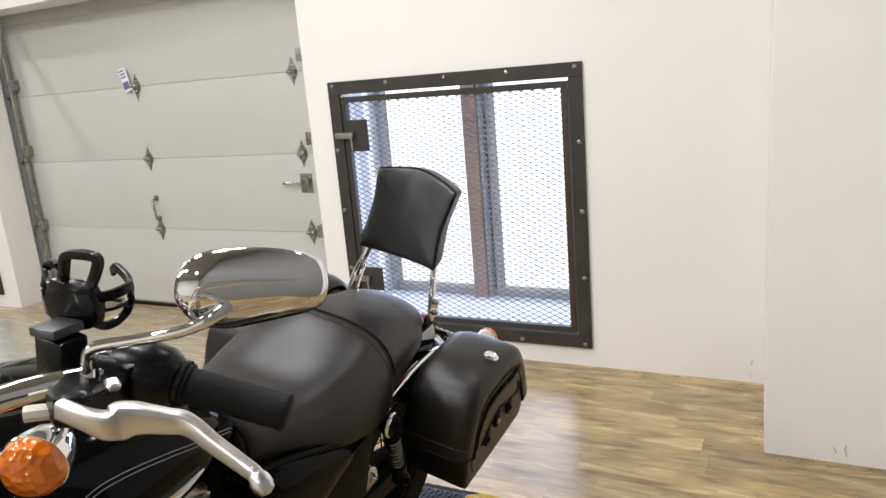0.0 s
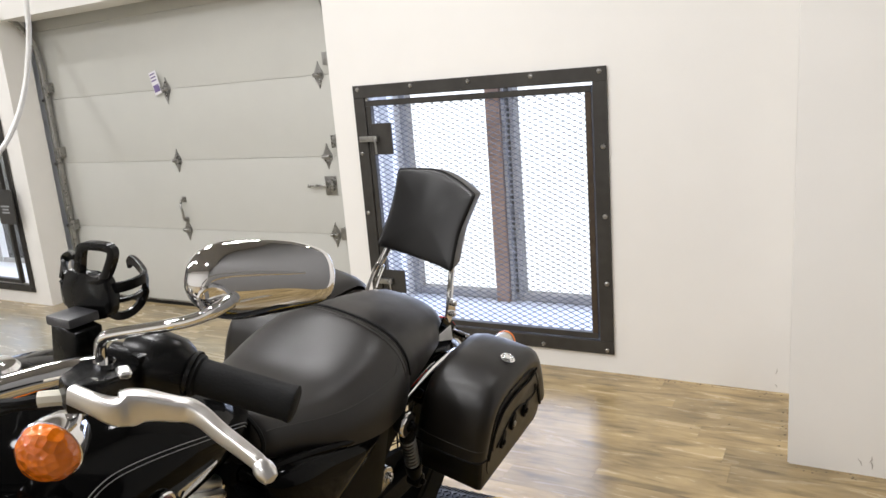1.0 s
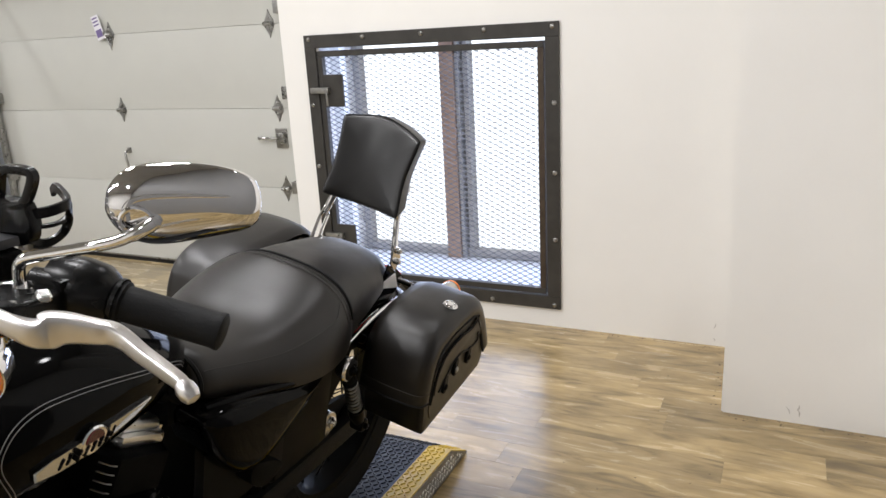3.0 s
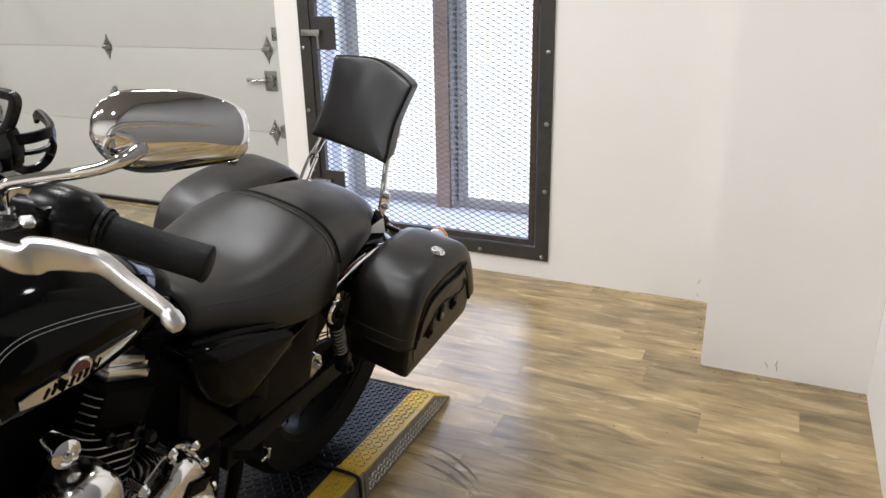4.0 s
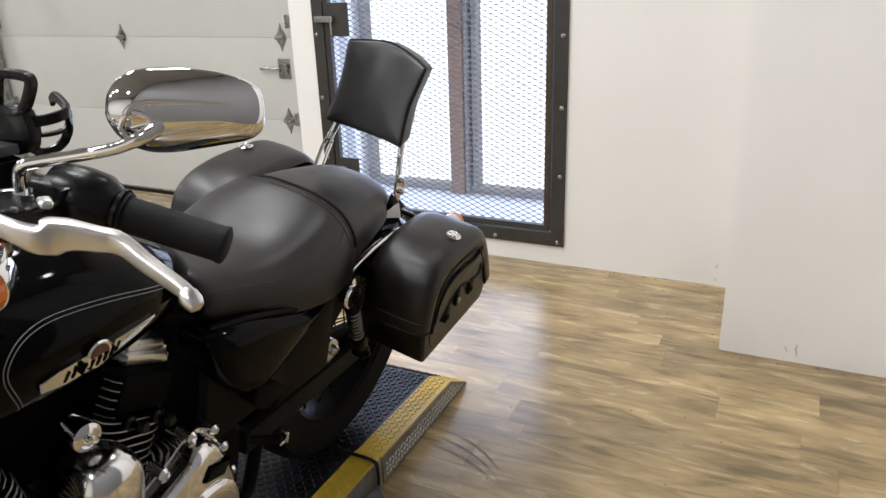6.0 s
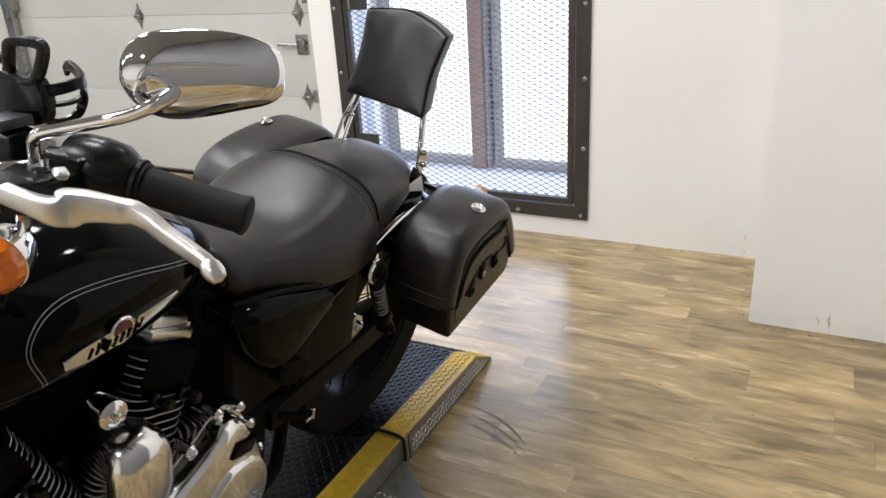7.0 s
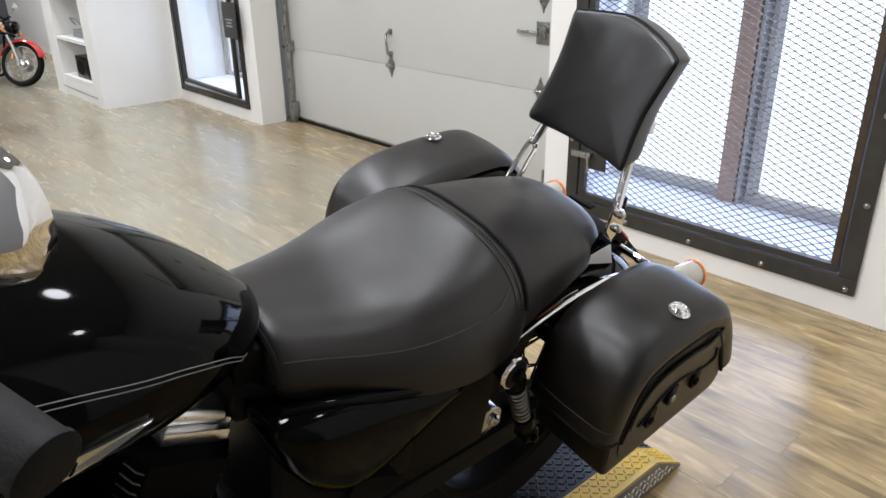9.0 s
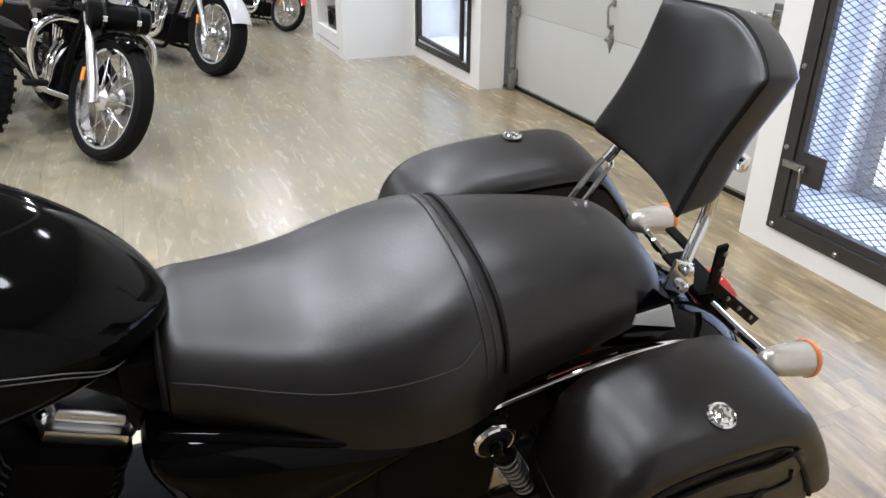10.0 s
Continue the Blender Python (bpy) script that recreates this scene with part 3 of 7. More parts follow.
    part("sash_rail", box(bmesh.new(), (b0 + 0.105, ya + 0.012, z0 + 0.061), (b1 - 0.125, yb, z0 + 0.10), 0.003, 1), GREYBAR, t)
    pane = part("pane", box(bmesh.new(), (b0 + 0.002, deep - 0.03, z0 + 0.062), (b1 - 0.002, deep - 0.026, z1 + 0.05)), CLEAR, t, "clear glass pane")
    pane.visible_shadow = False
    part("window_sill", box(bmesh.new(), (b0 + 0.002, 0.092, z0 + 0.0555), (b1 - 0.002, ya + 0.01, z0 + 0.0605), 0.001, 1), REVEAL, t, "pale plastered window sill")
    return t


barred_window("window_1", 0.0, 1.288, 0.091, 1.374, [(0.085, 0.205, 1.03, 1.185), (0.092, 0.205, 0.31, 0.43)],
              "deep window behind a dark steel frame with expanded mesh gate", 0.555, (-0.105, 1.40))
barred_window("window_2", -4.16, -2.995, 0.094, 1.374, [(-3.165, -2.955, 0.61, 0.86)],
              "small deep window behind a dark steel frame and open gate", None, (-4.22, -2.98), False, 0.47, 0.048, 2.5)
for name, a, b in (("backdrop", -1.0, 2.3), ("backdrop_west", -4.9, -2.4)):
    bm = bmesh.new()
    box(bm, (a, 1.1, -0.3), (b, 1.12, 2.4))
    tagged(part(name, bm, DAYLIGHT), "blown-out white daylight outside", "backdrop", kind="structure")


data = bpy.data.lights.new("window_daylight", "AREA")
data.shape, data.size, data.size_y, data.energy, data.color = "RECTANGLE", 1.36, 1.10, DAY_WATTS, DAY_TINT
light = new("window_daylight", data)
light.matrix_world = look((0.65, 0.425, 0.775), (0.65, -1.0, 0.775))
data = bpy.data.lights.new("window_daylight", "AREA")
data.shape, data.size, data.size_y, data.energy, data.color = "RECTANGLE", 1.1, 1.10, DAY_WATTS * 0.3, (0.58, 0.70, 1.0)
light = new("window_daylight", data)
light.matrix_world = look((-3.6, 0.36, 0.775), (-3.6, -1.0, 0.775))


# ---- shelving block ----
def shelf_block():
    t = thing("shelf_block", "white built-in shelving block with a low open bay", "shelving", kind="structure")
    x0, x1, y0, y1 = -5.42, -4.235, -0.643, 0.02
    a, b = -5.18, -4.44
    for lo, hi in (((x0, y0, -0.006), (a, y1, CEILING)), ((b, y0, -0.006), (x1, y1, CEILING)), ((a + 0.001, -0.2, -0.006), (b - 0.001, y1, CEILING)), ((a + 0.001, y0, 1.75), (b - 0.001, -0.201, CEILING))):
        part("side_panel" if lo[1] == y0 and hi[1] == y1 else "back_panel" if lo[1] != y0 else "top_panel", box(bmesh.new(), lo, hi), PAINT_WHITE, t)
    for z in (0.155, 0.485, 0.86, 1.25):
        part("shelf", box(bmesh.new(), (a, y0 + 0.004, z), (b, -0.2, z + 0.028), 0.002, 1), PAINT_WHITE, t)
    part("plinth", box(bmesh.new(), (a, y0 + 0.006, -0.006), (b, -0.2, 0.154)), PAINT_WHITE, t)
    part("plinth_board", box(bmesh.new(), (a - 0.05, y0 - 0.006, 0.07), (b + 0.07, y0 - 0.001, 0.078)), GREYBAR, t)
    return t


shelf_block()
sp = thing("speaker", "small black loudspeaker on the low shelf", "speaker", pose(-4.70, -0.49, 0.183, 0, 0, 2))
part("cabinet", box(bmesh.new(), (-0.20, -0.11, 0), (0.20, 0.09, 0.185), 0.008), PLASTIC, sp)
for dx in (-0.1, 0.1):
    bm = bmesh.new()
    lathe(bm, [(0.065, 0), (0.065, 0.004), (0.06, 0.006), (0.02, -0.004), (0.001, 0.0)], (dx, -0.11, 0.09), (0, -1, 0), 18)
    part("cone", bm, RUBBER, sp)
for k, (dx, z, w) in enumerate(((-4.78, 0.513, 0.2), (-4.77, 0.535, 0.18), (-4.785, 0.557, 0.16))):
    b = part("paper_stack", box(bmesh.new(), (dx - w, -0.56, z), (dx + w, -0.3, z + 0.02), 0.004), PAPER)
    tagged(b, "grey stack of papers lying on a white shelf", "papers", "papers on the shelf")
bm = bmesh.new()
tube(bm, spline([(-5.05, -0.5, 0.60), (-5.0, -0.55, 0.66), (-4.85, -0.56, 0.665), (-4.72, -0.55, 0.62), (-4.66, -0.52, 0.585)], 6), 0.006, 7)
tagged(part("cable", bm, ZINC), "grey cable looped over papers on the shelf", "cable")


# ---- ceiling lamps ----
def ceiling_lamp(x, y, k, size):
    t = thing("ceiling_lamp", "round white ceiling lamp, lit", "lamp", pose(x, y, CEILING), "ceiling lamps")
    bm = bmesh.new()
    lathe(bm, [(size * 0.5 + 0.03, 0.0), (size * 0.5 + 0.03, -0.03), (size * 0.5 + 0.015, -0.05), (size * 0.5 + 0.005, -0.05), (size * 0.5 + 0.005, -0.03)], (0, 0, 0), (0, 0, 1), 24)
    part("housing", bm, PAINT_WHITE, t)
    data = bpy.data.lights.new("lamp_light", "AREA")
    data.shape, data.size, data.energy, data.color = "DISK", size, LAMP_WATTS * k, LAMP_TINT
    light = new("lamp_light", data)
    light.parent = t
    light.matrix_local = pose(0, 0, -0.058)
    return t


for x, y, k, size in LAMPS:
    ceiling_lamp(x, y, k, size)


# ---- low service lift ----
LIFT_L, LIFT_R, TIP, NOTCH, BACK, DECK = 1.297, 0.70, -1.148, -1.705, -4.0, 0.092
BEND, BEND_Z = -1.262, 0.076


def treads(spots, w=0.0034, long=0.0092, high=0.0022):
    """Raised lozenges of tread plate: (centre, along, across, up) each."""
    verts, faces = [], []
    for p, a, b, n in spots:
        i = len(verts)
        verts += [p + a * long, p + b * w, p - a * long, p - b * w, p + a * long * 0.5 + n * high, p - a * long * 0.5 + n * high]
        faces += [(i, i + 1, i + 4), (i + 1, i + 2, i + 5, ), (i + 1, i + 5, i + 4), (i + 2, i + 3, i + 5), (i + 3, i, i + 4), (i + 3, i + 4, i + 5)]
    me = bpy.data.meshes.new("tread_pattern")
    me.from_pydata([tuple(v) for v in verts], [], faces)
    return me


def tread_field(name, origin, ux, uy, wx, wy, mat, parent, pitch=0.0165, label=""):
    o, ux, uy = Vector(origin), Vector(ux).normalized(), Vector(uy).normalized()
    n = ux.cross(uy)
    if n.z < -0.01 or (abs(n.z) < 0.01 and n.x < 0):
        n = -n
    spots = []
    for i in range(int(wx / pitch)):
        for j in range(int(wy / pitch)):
            p = o + ux * (i + 0.5) * pitch + uy * (j + 0.5) * pitch + n * 0.0002
            a = (ux + uy if (i + j) % 2 else ux - uy).normalized()
            spots.append((p, a, n.cross(a), n))
    me = treads(spots)
    me.materials.append(mat)
    ob = new(name, me)
    ob.parent = parent
    return tagged(ob, label or "raised diamond tread pattern", kind="stuff")


def service_lift():
    t = thing("service_lift", "low motorcycle lift of tread plate, black deck with yellow edges", "motorcycle lift")
    e = 0.080
    # ramp wedge: black middle, yellow borders, bare side
    def wedge(bm, xa, xb, lift=0.0):
        prism(bm, [(TIP, 0.004), (NOTCH, 0.004), (NOTCH, DECK - 0.006 + lift), (BEND, BEND_Z + lift), (TIP, 0.012 + lift)], lambda a, b, c: (c, a, b), xa, xb)
        return bm
    part("ramp", wedge(bmesh.new(), LIFT_R + e, LIFT_L - e), DECKBLACK, t, "black ramp deck")
    part("ramp_border", wedge(bmesh.new(), LIFT_L - e, LIFT_L - 0.003, 0.001), YELLOW, t, "worn yellow border")
    part("ramp_border", wedge(bmesh.new(), LIFT_R + 0.003, LIFT_R + e, 0.001), YELLOW, t, "worn yellow border")
    part("ramp_side", wedge(bmesh.new(), LIFT_L - 0.003, LIFT_L, -0.003), TREADBASE, t, "bare tread plate side")
    part("deck", box(bmesh.new(), (LIFT_R + e, BACK, 0.03), (LIFT_L - e, NOTCH - 0.004, DECK), 0.002, 1), DECKBLACK, t, "black tread plate deck")
    part("deck_border", box(bmesh.new(), (LIFT_L - e, BACK, 0.03), (LIFT_L - 0.004, NOTCH - 0.004, DECK + 0.001), 0.002, 1), YELLOW, t, "worn yellow border")
    part("deck_side", box(bmesh.new(), (LIFT_L - 0.003, BACK, 0.004), (LIFT_L, NOTCH - 0.006, DECK - 0.003), 0.001, 1), TREADBASE, t, "bare tread plate side")
    part("deck_border", box(bmesh.new(), (LIFT_R, BACK, 0.03), (LIFT_R + e, NOTCH - 0.004, DECK + 0.001), 0.003, 1), YELLOW, t, "worn yellow border")
    part("base", box(bmesh.new(), (LIFT_R + 0.03, BACK + 0.03, -0.004), (LIFT_L - 0.03, NOTCH - 0.02, 0.03)), SATIN, t)
    bm = bmesh.new()
    prism(bm, [(LIFT_L + 0.001, NOTCH - 0.03), (LIFT_L + 0.14, NOTCH - 0.16), (LIFT_L + 0.14, BACK + 0.3), (LIFT_L + 0.001, BACK + 0.3)], lambda a, b, c: (a, b, c), 0.012, 0.03, 0.002, 1)
    part("side_plate", bm, TREADBASE, t, "bare tread plate side extension")
    # the long, nearly flat stretch of the ramp, then its steep end
    for y0, z0, y1, z1 in ((TIP, 0.012, BEND, BEND_Z), (BEND, BEND_Z, NOTCH, DECK - 0.006)):
        slope = Vector((0, y1 - y0, z1 - z0)).normalized()
        run = math.hypot(y1 - y0, z1 - z0)
        tread_field("tread_pattern", (LIFT_R + e, y0, z0), (1, 0, 0), slope, LIFT_L - LIFT_R - 2 * e, run, DECKBLACK, t)
        tread_field("tread_pattern", (LIFT_L - e, y0, z0 + 0.001), (1, 0, 0), slope, e - 0.003, run, YELLOW, t)
        tread_field("tread_pattern", (LIFT_R, y0, z0 + 0.001), (1, 0, 0), slope, e, run, YELLOW, t)
    tread_field("tread_pattern", (LIFT_R + e, NOTCH - 0.004, DECK), (1, 0, 0), (0, -1, 0), LIFT_L - LIFT_R - 2 * e, 1.3, DECKBLACK, t)
    tread_field("tread_pattern", (LIFT_L - e, NOTCH - 0.004, DECK + 0.001), (1, 0, 0), (0, -1, 0), e, 1.3, YELLOW, t)
    tread_field("tread_pattern", (LIFT_L, NOTCH - 0.17, 0.03), (1, 0, 0), (0, -1, 0), 0.14, 0.8, TREADPLATE, t)
    # tread on the bare side of the ramp, inside the wedge
    spots = []
    pitch = 0.0165
    for i in range(int((TIP - NOTCH) / pitch)):
        y = TIP - (i + 0.5) * pitch
        top = 0.009 + (TIP - y) / (TIP - BEND) * (BEND_Z - 0.012) if y > BEND else BEND_Z - 0.003
        j = 0
        while 0.012 + (j + 1) * pitch < top:
            a = Vector((0, 1, 1 if (i + j) % 2 else -1)).normalized()
            n = Vector((1, 0, 0))
            spots.append((Vector((LIFT_L + 0.0002, y, 0.012 + (j + 0.5) * pitch)), a, n.cross(a), n))
            j += 1
    me = treads(spots)
    me.materials.append(TREADPLATE)
    ob = new("tread_pattern", me)
    ob.parent = t
    tagged(ob, "raised diamond tread pattern", kind="stuff")
    return t


service_lift()
bm = bmesh.new()
tube(bm, spline([(0.80, -1.72, DECK + 0.006), (1.0, -1.725, DECK + 0.007), (1.2, -1.735, DECK + 0.007), (1.29, -1.74, DECK + 0.006), (1.304, -1.742, 0.07), (1.305, -1.745, 0.02), (1.31, -1.75, 0.006)], 5), 0.006, 8, flat=0.6)
tagged(part("strap", bm, RUBBER), "thin black strap lying across the lift deck", "strap")


# ---- the motorcycle on the lift; its own axes: x forward, y to its left, z up ----
BIKE = Matrix.Translation((1.073, -1.583, 0.095)) @ Matrix.Rotation(radians(-90.5), 4, "Z") @ Matrix.Rotation(radians(-13), 4, "X")
bike = thing("motorcycle", "black cruiser motorcycle with leather saddlebags, leaning on a low lift", "motorcycle", BIKE)


def oval(f, w, top, low, n=2.4, steps=28, flat_low=False):
    """A cross-section across the bike, a superellipse."""
    c, h = (low, top - low) if flat_low else ((top + low) / 2, (top - low) / 2)
    out = []
    for k in range(steps):
        a = math.tau * k / steps
        ca, sa = math.cos(a), math.sin(a)
        y = math.copysign(abs(ca) ** (2 / n), ca) * w
        z = math.copysign(abs(sa) ** (2 / n), sa) * h
        if flat_low and z < 0:
            y, z = y * (1 + 0.10 * z / h), z * 0.12
        out.append((f, y, c + z))
    return out


# fuel tank
TANK_REAR, TANK_FRONT = 0.672, 1.24


def tank_row(f):
    """Half width, top and bottom of the tank at f."""
    if f < 1.05:
        q = min((1.05 - f) / (1.05 - TANK_REAR), 0.9995)
        return 0.182 * (1 - q ** 2.6) ** 0.55, 0.960 - 0.152 * q ** 2.4, 0.744 + 0.046 * q ** 3
    q = min((f - 1.05) / (TANK_FRONT - 1.05), 0.9995)
    return 0.182 * (1 - q ** 2.6) ** 0.55, 0.960 - 0.10 * q ** 2.6, 0.744 + 0.08 * q ** 2.4


def tank_side(f, z, out=0.0015):
    """The tank's left surface at f, z."""
    w, top, low = tank_row(f)
    c, h = (top + low) / 2, (top - low) / 2
    k = min(abs((z - c) / h), 0.999)
    return Vector((f, w * (1 - k ** 2.4) ** (1 / 2.4) + out, z))


bm = bmesh.new()
steps = 40
loft(bm, [oval(f, *tank_row(f), n=2.4, steps=44) for f in [TANK_REAR + (TANK_FRONT - TANK_REAR) * (0.5 - 0.5 * math.cos(math.pi * k / steps)) for k in range(steps + 1)]])
tank = part("fuel_tank", bm, GLOSS, bike, "gloss black fuel tank with silver pinstripes")
line = [(0.718, 0.786), (0.732, 0.800), (0.765, 0.831), (0.813, 0.857), (0.86, 0.874), (0.923, 0.893), (0.986, 0.905), (1.037, 0.907), (1.075, 0.894), (1.093, 0.863), (1.074, 0.807)]
stripe = [Vector((p.x, p.y, 0)) for p in spline([(a, b, 0) for a, b in line], 6)]
for inset in (0.0, 0.0048):
    pts = []
    for i, p in enumerate(stripe):
        d = (stripe[min(i + 1, len(stripe) - 1)] - stripe[max(i - 1, 0)]).normalized()
        pts.append(tank_side(p.x + d.y * inset, p.y - d.x * inset, 0.0004))
    bm = bmesh.new()
    tube(bm, pts, 0.00065, 6)
    part("pinstripe", bm, STRIPE, tank)
bm = bmesh.new()
lathe(bm, [(0.036, 0), (0.036, 0.008), (0.031, 0.014), (0.001, 0.017)], (1.03, -0.06, 0.956), (0.0, -0.12, 1), 24)
part("filler_cap", bm, CHROME, tank, "chrome filler cap")

# tank badge: a chrome wing with a red roundel; its lettering as bars
bm = bmesh.new()
wing = [(1.055, 0.838), (1.03, 0.843), (1.0, 0.844), (0.95, 0.8435), (0.90, 0.841), (0.864, 0.8380), (0.866, 0.8345), (0.90, 0.829), (0.94, 0.821), (0.98, 0.816), (1.02, 0.816), (1.052, 0.821)]
prism(bm, wing, lambda a, b, c: tank_side(a, b, c), 0.0, 0.006, 0.002, 1)
badge = part("badge", bm, POLISHED, bike, "chrome wing badge")
bm = bmesh.new()
prism(bm, [(0.972 + 0.021 * math.cos(k * math.tau / 20), 0.836 + 0.021 * math.sin(k * math.tau / 20)) for k in range(20)], lambda a, b, c: tank_side(a, b, c), 0.001, 0.009, 0.002, 1)
part("roundel", bm, CHROME, badge)
bm = bmesh.new()
prism(bm, [(0.972 + 0.014 * math.cos(k * math.pi / 12), 0.838 + 0.015 * math.sin(k * math.pi / 12)) for k in range(13)], lambda a, b, c: tank_side(a, b, c), 0.005, 0.0098)
part("roundel_fill", bm, MAROON, badge, "dark red roundel")
for k in range(16):
    a, z = 1.022 - (k // 2) * 0.0112 - (k % 2) * 0.003, 0.8205 + (k % 2) * 0.0075 + (k // 2) * 0.0004
    bm = bmesh.new()
    prism(bm, [(a, z), (a - 0.0022, z), (a - 0.0052, z + 0.0058), (a - 0.0030, z + 0.0058)], lambda a, b, c: tank_side(a, b, c), 0.004, 0.0100 if 0.945 < a < 1.0 else 0.0068)
    part("letter_bar", bm, SATIN, badge)

# seat: rider's part, welt, passenger's part
SEAT = [(0.312, 0.165, 0.820, 0.690), (0.33, 0.174, 0.824, 0.682), (0.36, 0.182, 0.825, 0.674), (0.41, 0.185, 0.816, 0.667), (0.46, 0.179, 0.803, 0.666), (0.52, 0.163, 0.788, 0.671), (0.58, 0.142, 0.783, 0.686),
        (0.63, 0.124, 0.786, 0.698), (0.67, 0.112, 0.790, 0.707), (0.688, 0.104, 0.786, 0.713), (0.694, 0.092, 0.776, 0.720)]
PILLION = [(0.032, 0.05, 0.738, 0.718), (0.040, 0.074, 0.757, 0.718), (0.056, 0.097, 0.780, 0.717), (0.084, 0.113, 0.796, 0.715), (0.13, 0.126, 0.806, 0.713), (0.20, 0.142, 0.814, 0.709), (0.27, 0.155, 0.819, 0.703), (0.314, 0.164, 0.819, 0.698)]


def dish(f):
    """Depth of the hollow in the rider's seat."""
    floor = table([(0.30, 0.837), (0.35, 0.821), (0.40, 0.805), (0.45, 0.789), (0.49, 0.777), (0.53, 0.771), (0.57, 0.772), (0.62, 0.779), (0.66, 0.786), (0.70, 0.80)], f)[0]
    return max(table(SEAT, f)[1] - floor, 0.0) * 0.8


def seat_ring(f, rows, n, hollow, steps=56):
    """Cross-section with flat, hollowed top and hanging skirt."""
    w, top, low = table(rows, f)
    out = []
    for x, y, z in oval(f, w, top, low, n, steps, True):
        k = max(z - low, 0) / (top - low)
        out.append((x, y, z - hollow(f) * max(0.0, 1 - (y / w) ** 2) ** 1.25 * k ** 2))
    return out


def cushion(rows, n, steps=22, hollow=lambda f: 0.0):
    bm = bmesh.new()
    a, b = rows[0][0], rows[-1][0]
    loft(bm, [seat_ring(f, rows, n, hollow) for f in [a + (b - a) * k / steps for k in range(steps + 1)]])
    return bm


seat = part("seat", cushion(SEAT, 2.8, 44, dish), VINYL, bike, "black vinyl rider's seat, dished")
pillion = part("pillion_seat", cushion(PILLION, 2.7, 26), VINYL, bike, "black vinyl passenger seat")


def welt(f, rows, n, out, r, lo=0.30):
    w, top, low = table(rows, f)
    ring = [Vector(p) for p in oval(f, w + out, top + out, low, n=n, steps=80, flat_low=True)]
    return [p for p in ring if p.z > low + (top - low) * lo]


ring = sorted(welt(0.316, SEAT, 2.8, 0.002, 0), key=lambda p: math.atan2(p.z - 0.72, p.y))
bm = bmesh.new()
tube(bm, ring, 0.0030, 8)
part("welt", bm, RUBBER, seat)
for f in (0.332, 0.345):
    ring = sorted(welt(f, SEAT, 2.8, 0.0006, 0, 0.4), key=lambda p: math.atan2(p.z - 0.72, p.y))
    bm = bmesh.new()
    tube(bm, ring, 0.0009, 5)
    part("stitching", bm, THREAD, seat)
# long side seam of the rider's seat
pts = []
for k in range(24):
    f = 0.35 + k * (0.68 - 0.35) / 23
    w, top, low = table(SEAT, f)
    q = 0.62 if k > 2 else 0.62 + 0.05 * (2 - k)
    pts.append((f, w * (1 - q ** 2.8) ** (1 / 2.8) + 0.0006, low + (top - low) * q))
bm = bmesh.new()
tube(bm, pts, 0.0010, 5)
part("stitching", bm, THREAD, seat)
bm = bmesh.new()
tube(bm, [Vector(p) for p in oval(0.690, 0.103, 0.786, 0.728, 2.5, 40, True)], 0.004, 6, closed=True)
part("piping", bm, RUBBER, seat)

# rubber between tank and seat, frame backbone, rails
bm = bmesh.new()
box(bm, (0.66, -0.075, 0.66), (0.735, 0.075, 0.775), 0.02)
box(bm, (0.44, -0.115, 0.42), (0.70, 0.115, 0.70), 0.03, 3)
box(bm, (0.25, -0.10, 0.36), (0.46, 0.10, 0.67), 0.03, 3)
part("seat_bracket", bm, SATIN, bike)
bm = bmesh.new()
for s in (1, -1):
    tube(bm, spline([(1.24, 0.02 * s, 0.84), (1.0, 0.025 * s, 0.775), (0.80, 0.032 * s, 0.755), (0.68, 0.075 * s, 0.70), (0.55, 0.11 * s, 0.66), (0.36, 0.125 * s, 0.655)], 5), 0.017, 10)
    tube(bm, spline([(1.27, 0.03 * s, 0.80), (1.30, 0.09 * s, 0.55), (1.26, 0.10 * s, 0.22), (1.15, 0.10 * s, 0.15), (0.6, 0.09 * s, 0.15), (0.49, 0.075 * s, 0.22), (0.48, 0.07 * s, 0.5), (0.43, 0.10 * s, 0.655)], 5), 0.017, 10)
tube(bm, [(1.25, 0, 0.72), (1.31, 0, 0.90)], 0.036, 14)
part("frame", bm, SATIN, bike, "black tubular steel frame")

# side cover under the seat
bm = bmesh.new()
cover = [(0.715, 0.70), (0.62, 0.700), (0.50, 0.672), (0.40, 0.648), (0.375, 0.635), (0.42, 0.605), (0.50, 0.560), (0.575, 0.528), (0.63, 0.535), (0.68, 0.585), (0.71, 0.645)]
co = rounded(cover, 4)
cc = Vector((0.56, 0.63))
rings = []
for s, y in ((1.0, 0.06), (1.0, 0.118), (0.99, 0.132), (0.96, 0.146), (0.88, 0.158), (0.72, 0.167), (0.45, 0.173), (0.12, 0.175)):
    rings.append([(cc.x + (a - cc.x) * s, y, cc.y + (b - cc.y) * s) for a, b in co])
loft(bm, rings)
part("side_cover", bm, GLOSS, bike, "gloss black side cover")
bm = bmesh.new()
loft(bm, [[(f, -y, z) for f, y, z in r][::-1] for r in rings])
part("side_cover", bm, GLOSS, bike, "gloss black side cover")
bm = bmesh.new()
tube(bm, spline([(0.70, 0.120, 0.705), (0.62, 0.140, 0.698), (0.52, 0.158, 0.678), (0.42, 0.160, 0.655), (0.37, 0.155, 0.648)], 5), 0.008, 10)
part("seat_rail_trim", bm, GLOSS, bike)

# engine
CRANK = Vector((0.95, 0, 0.30))


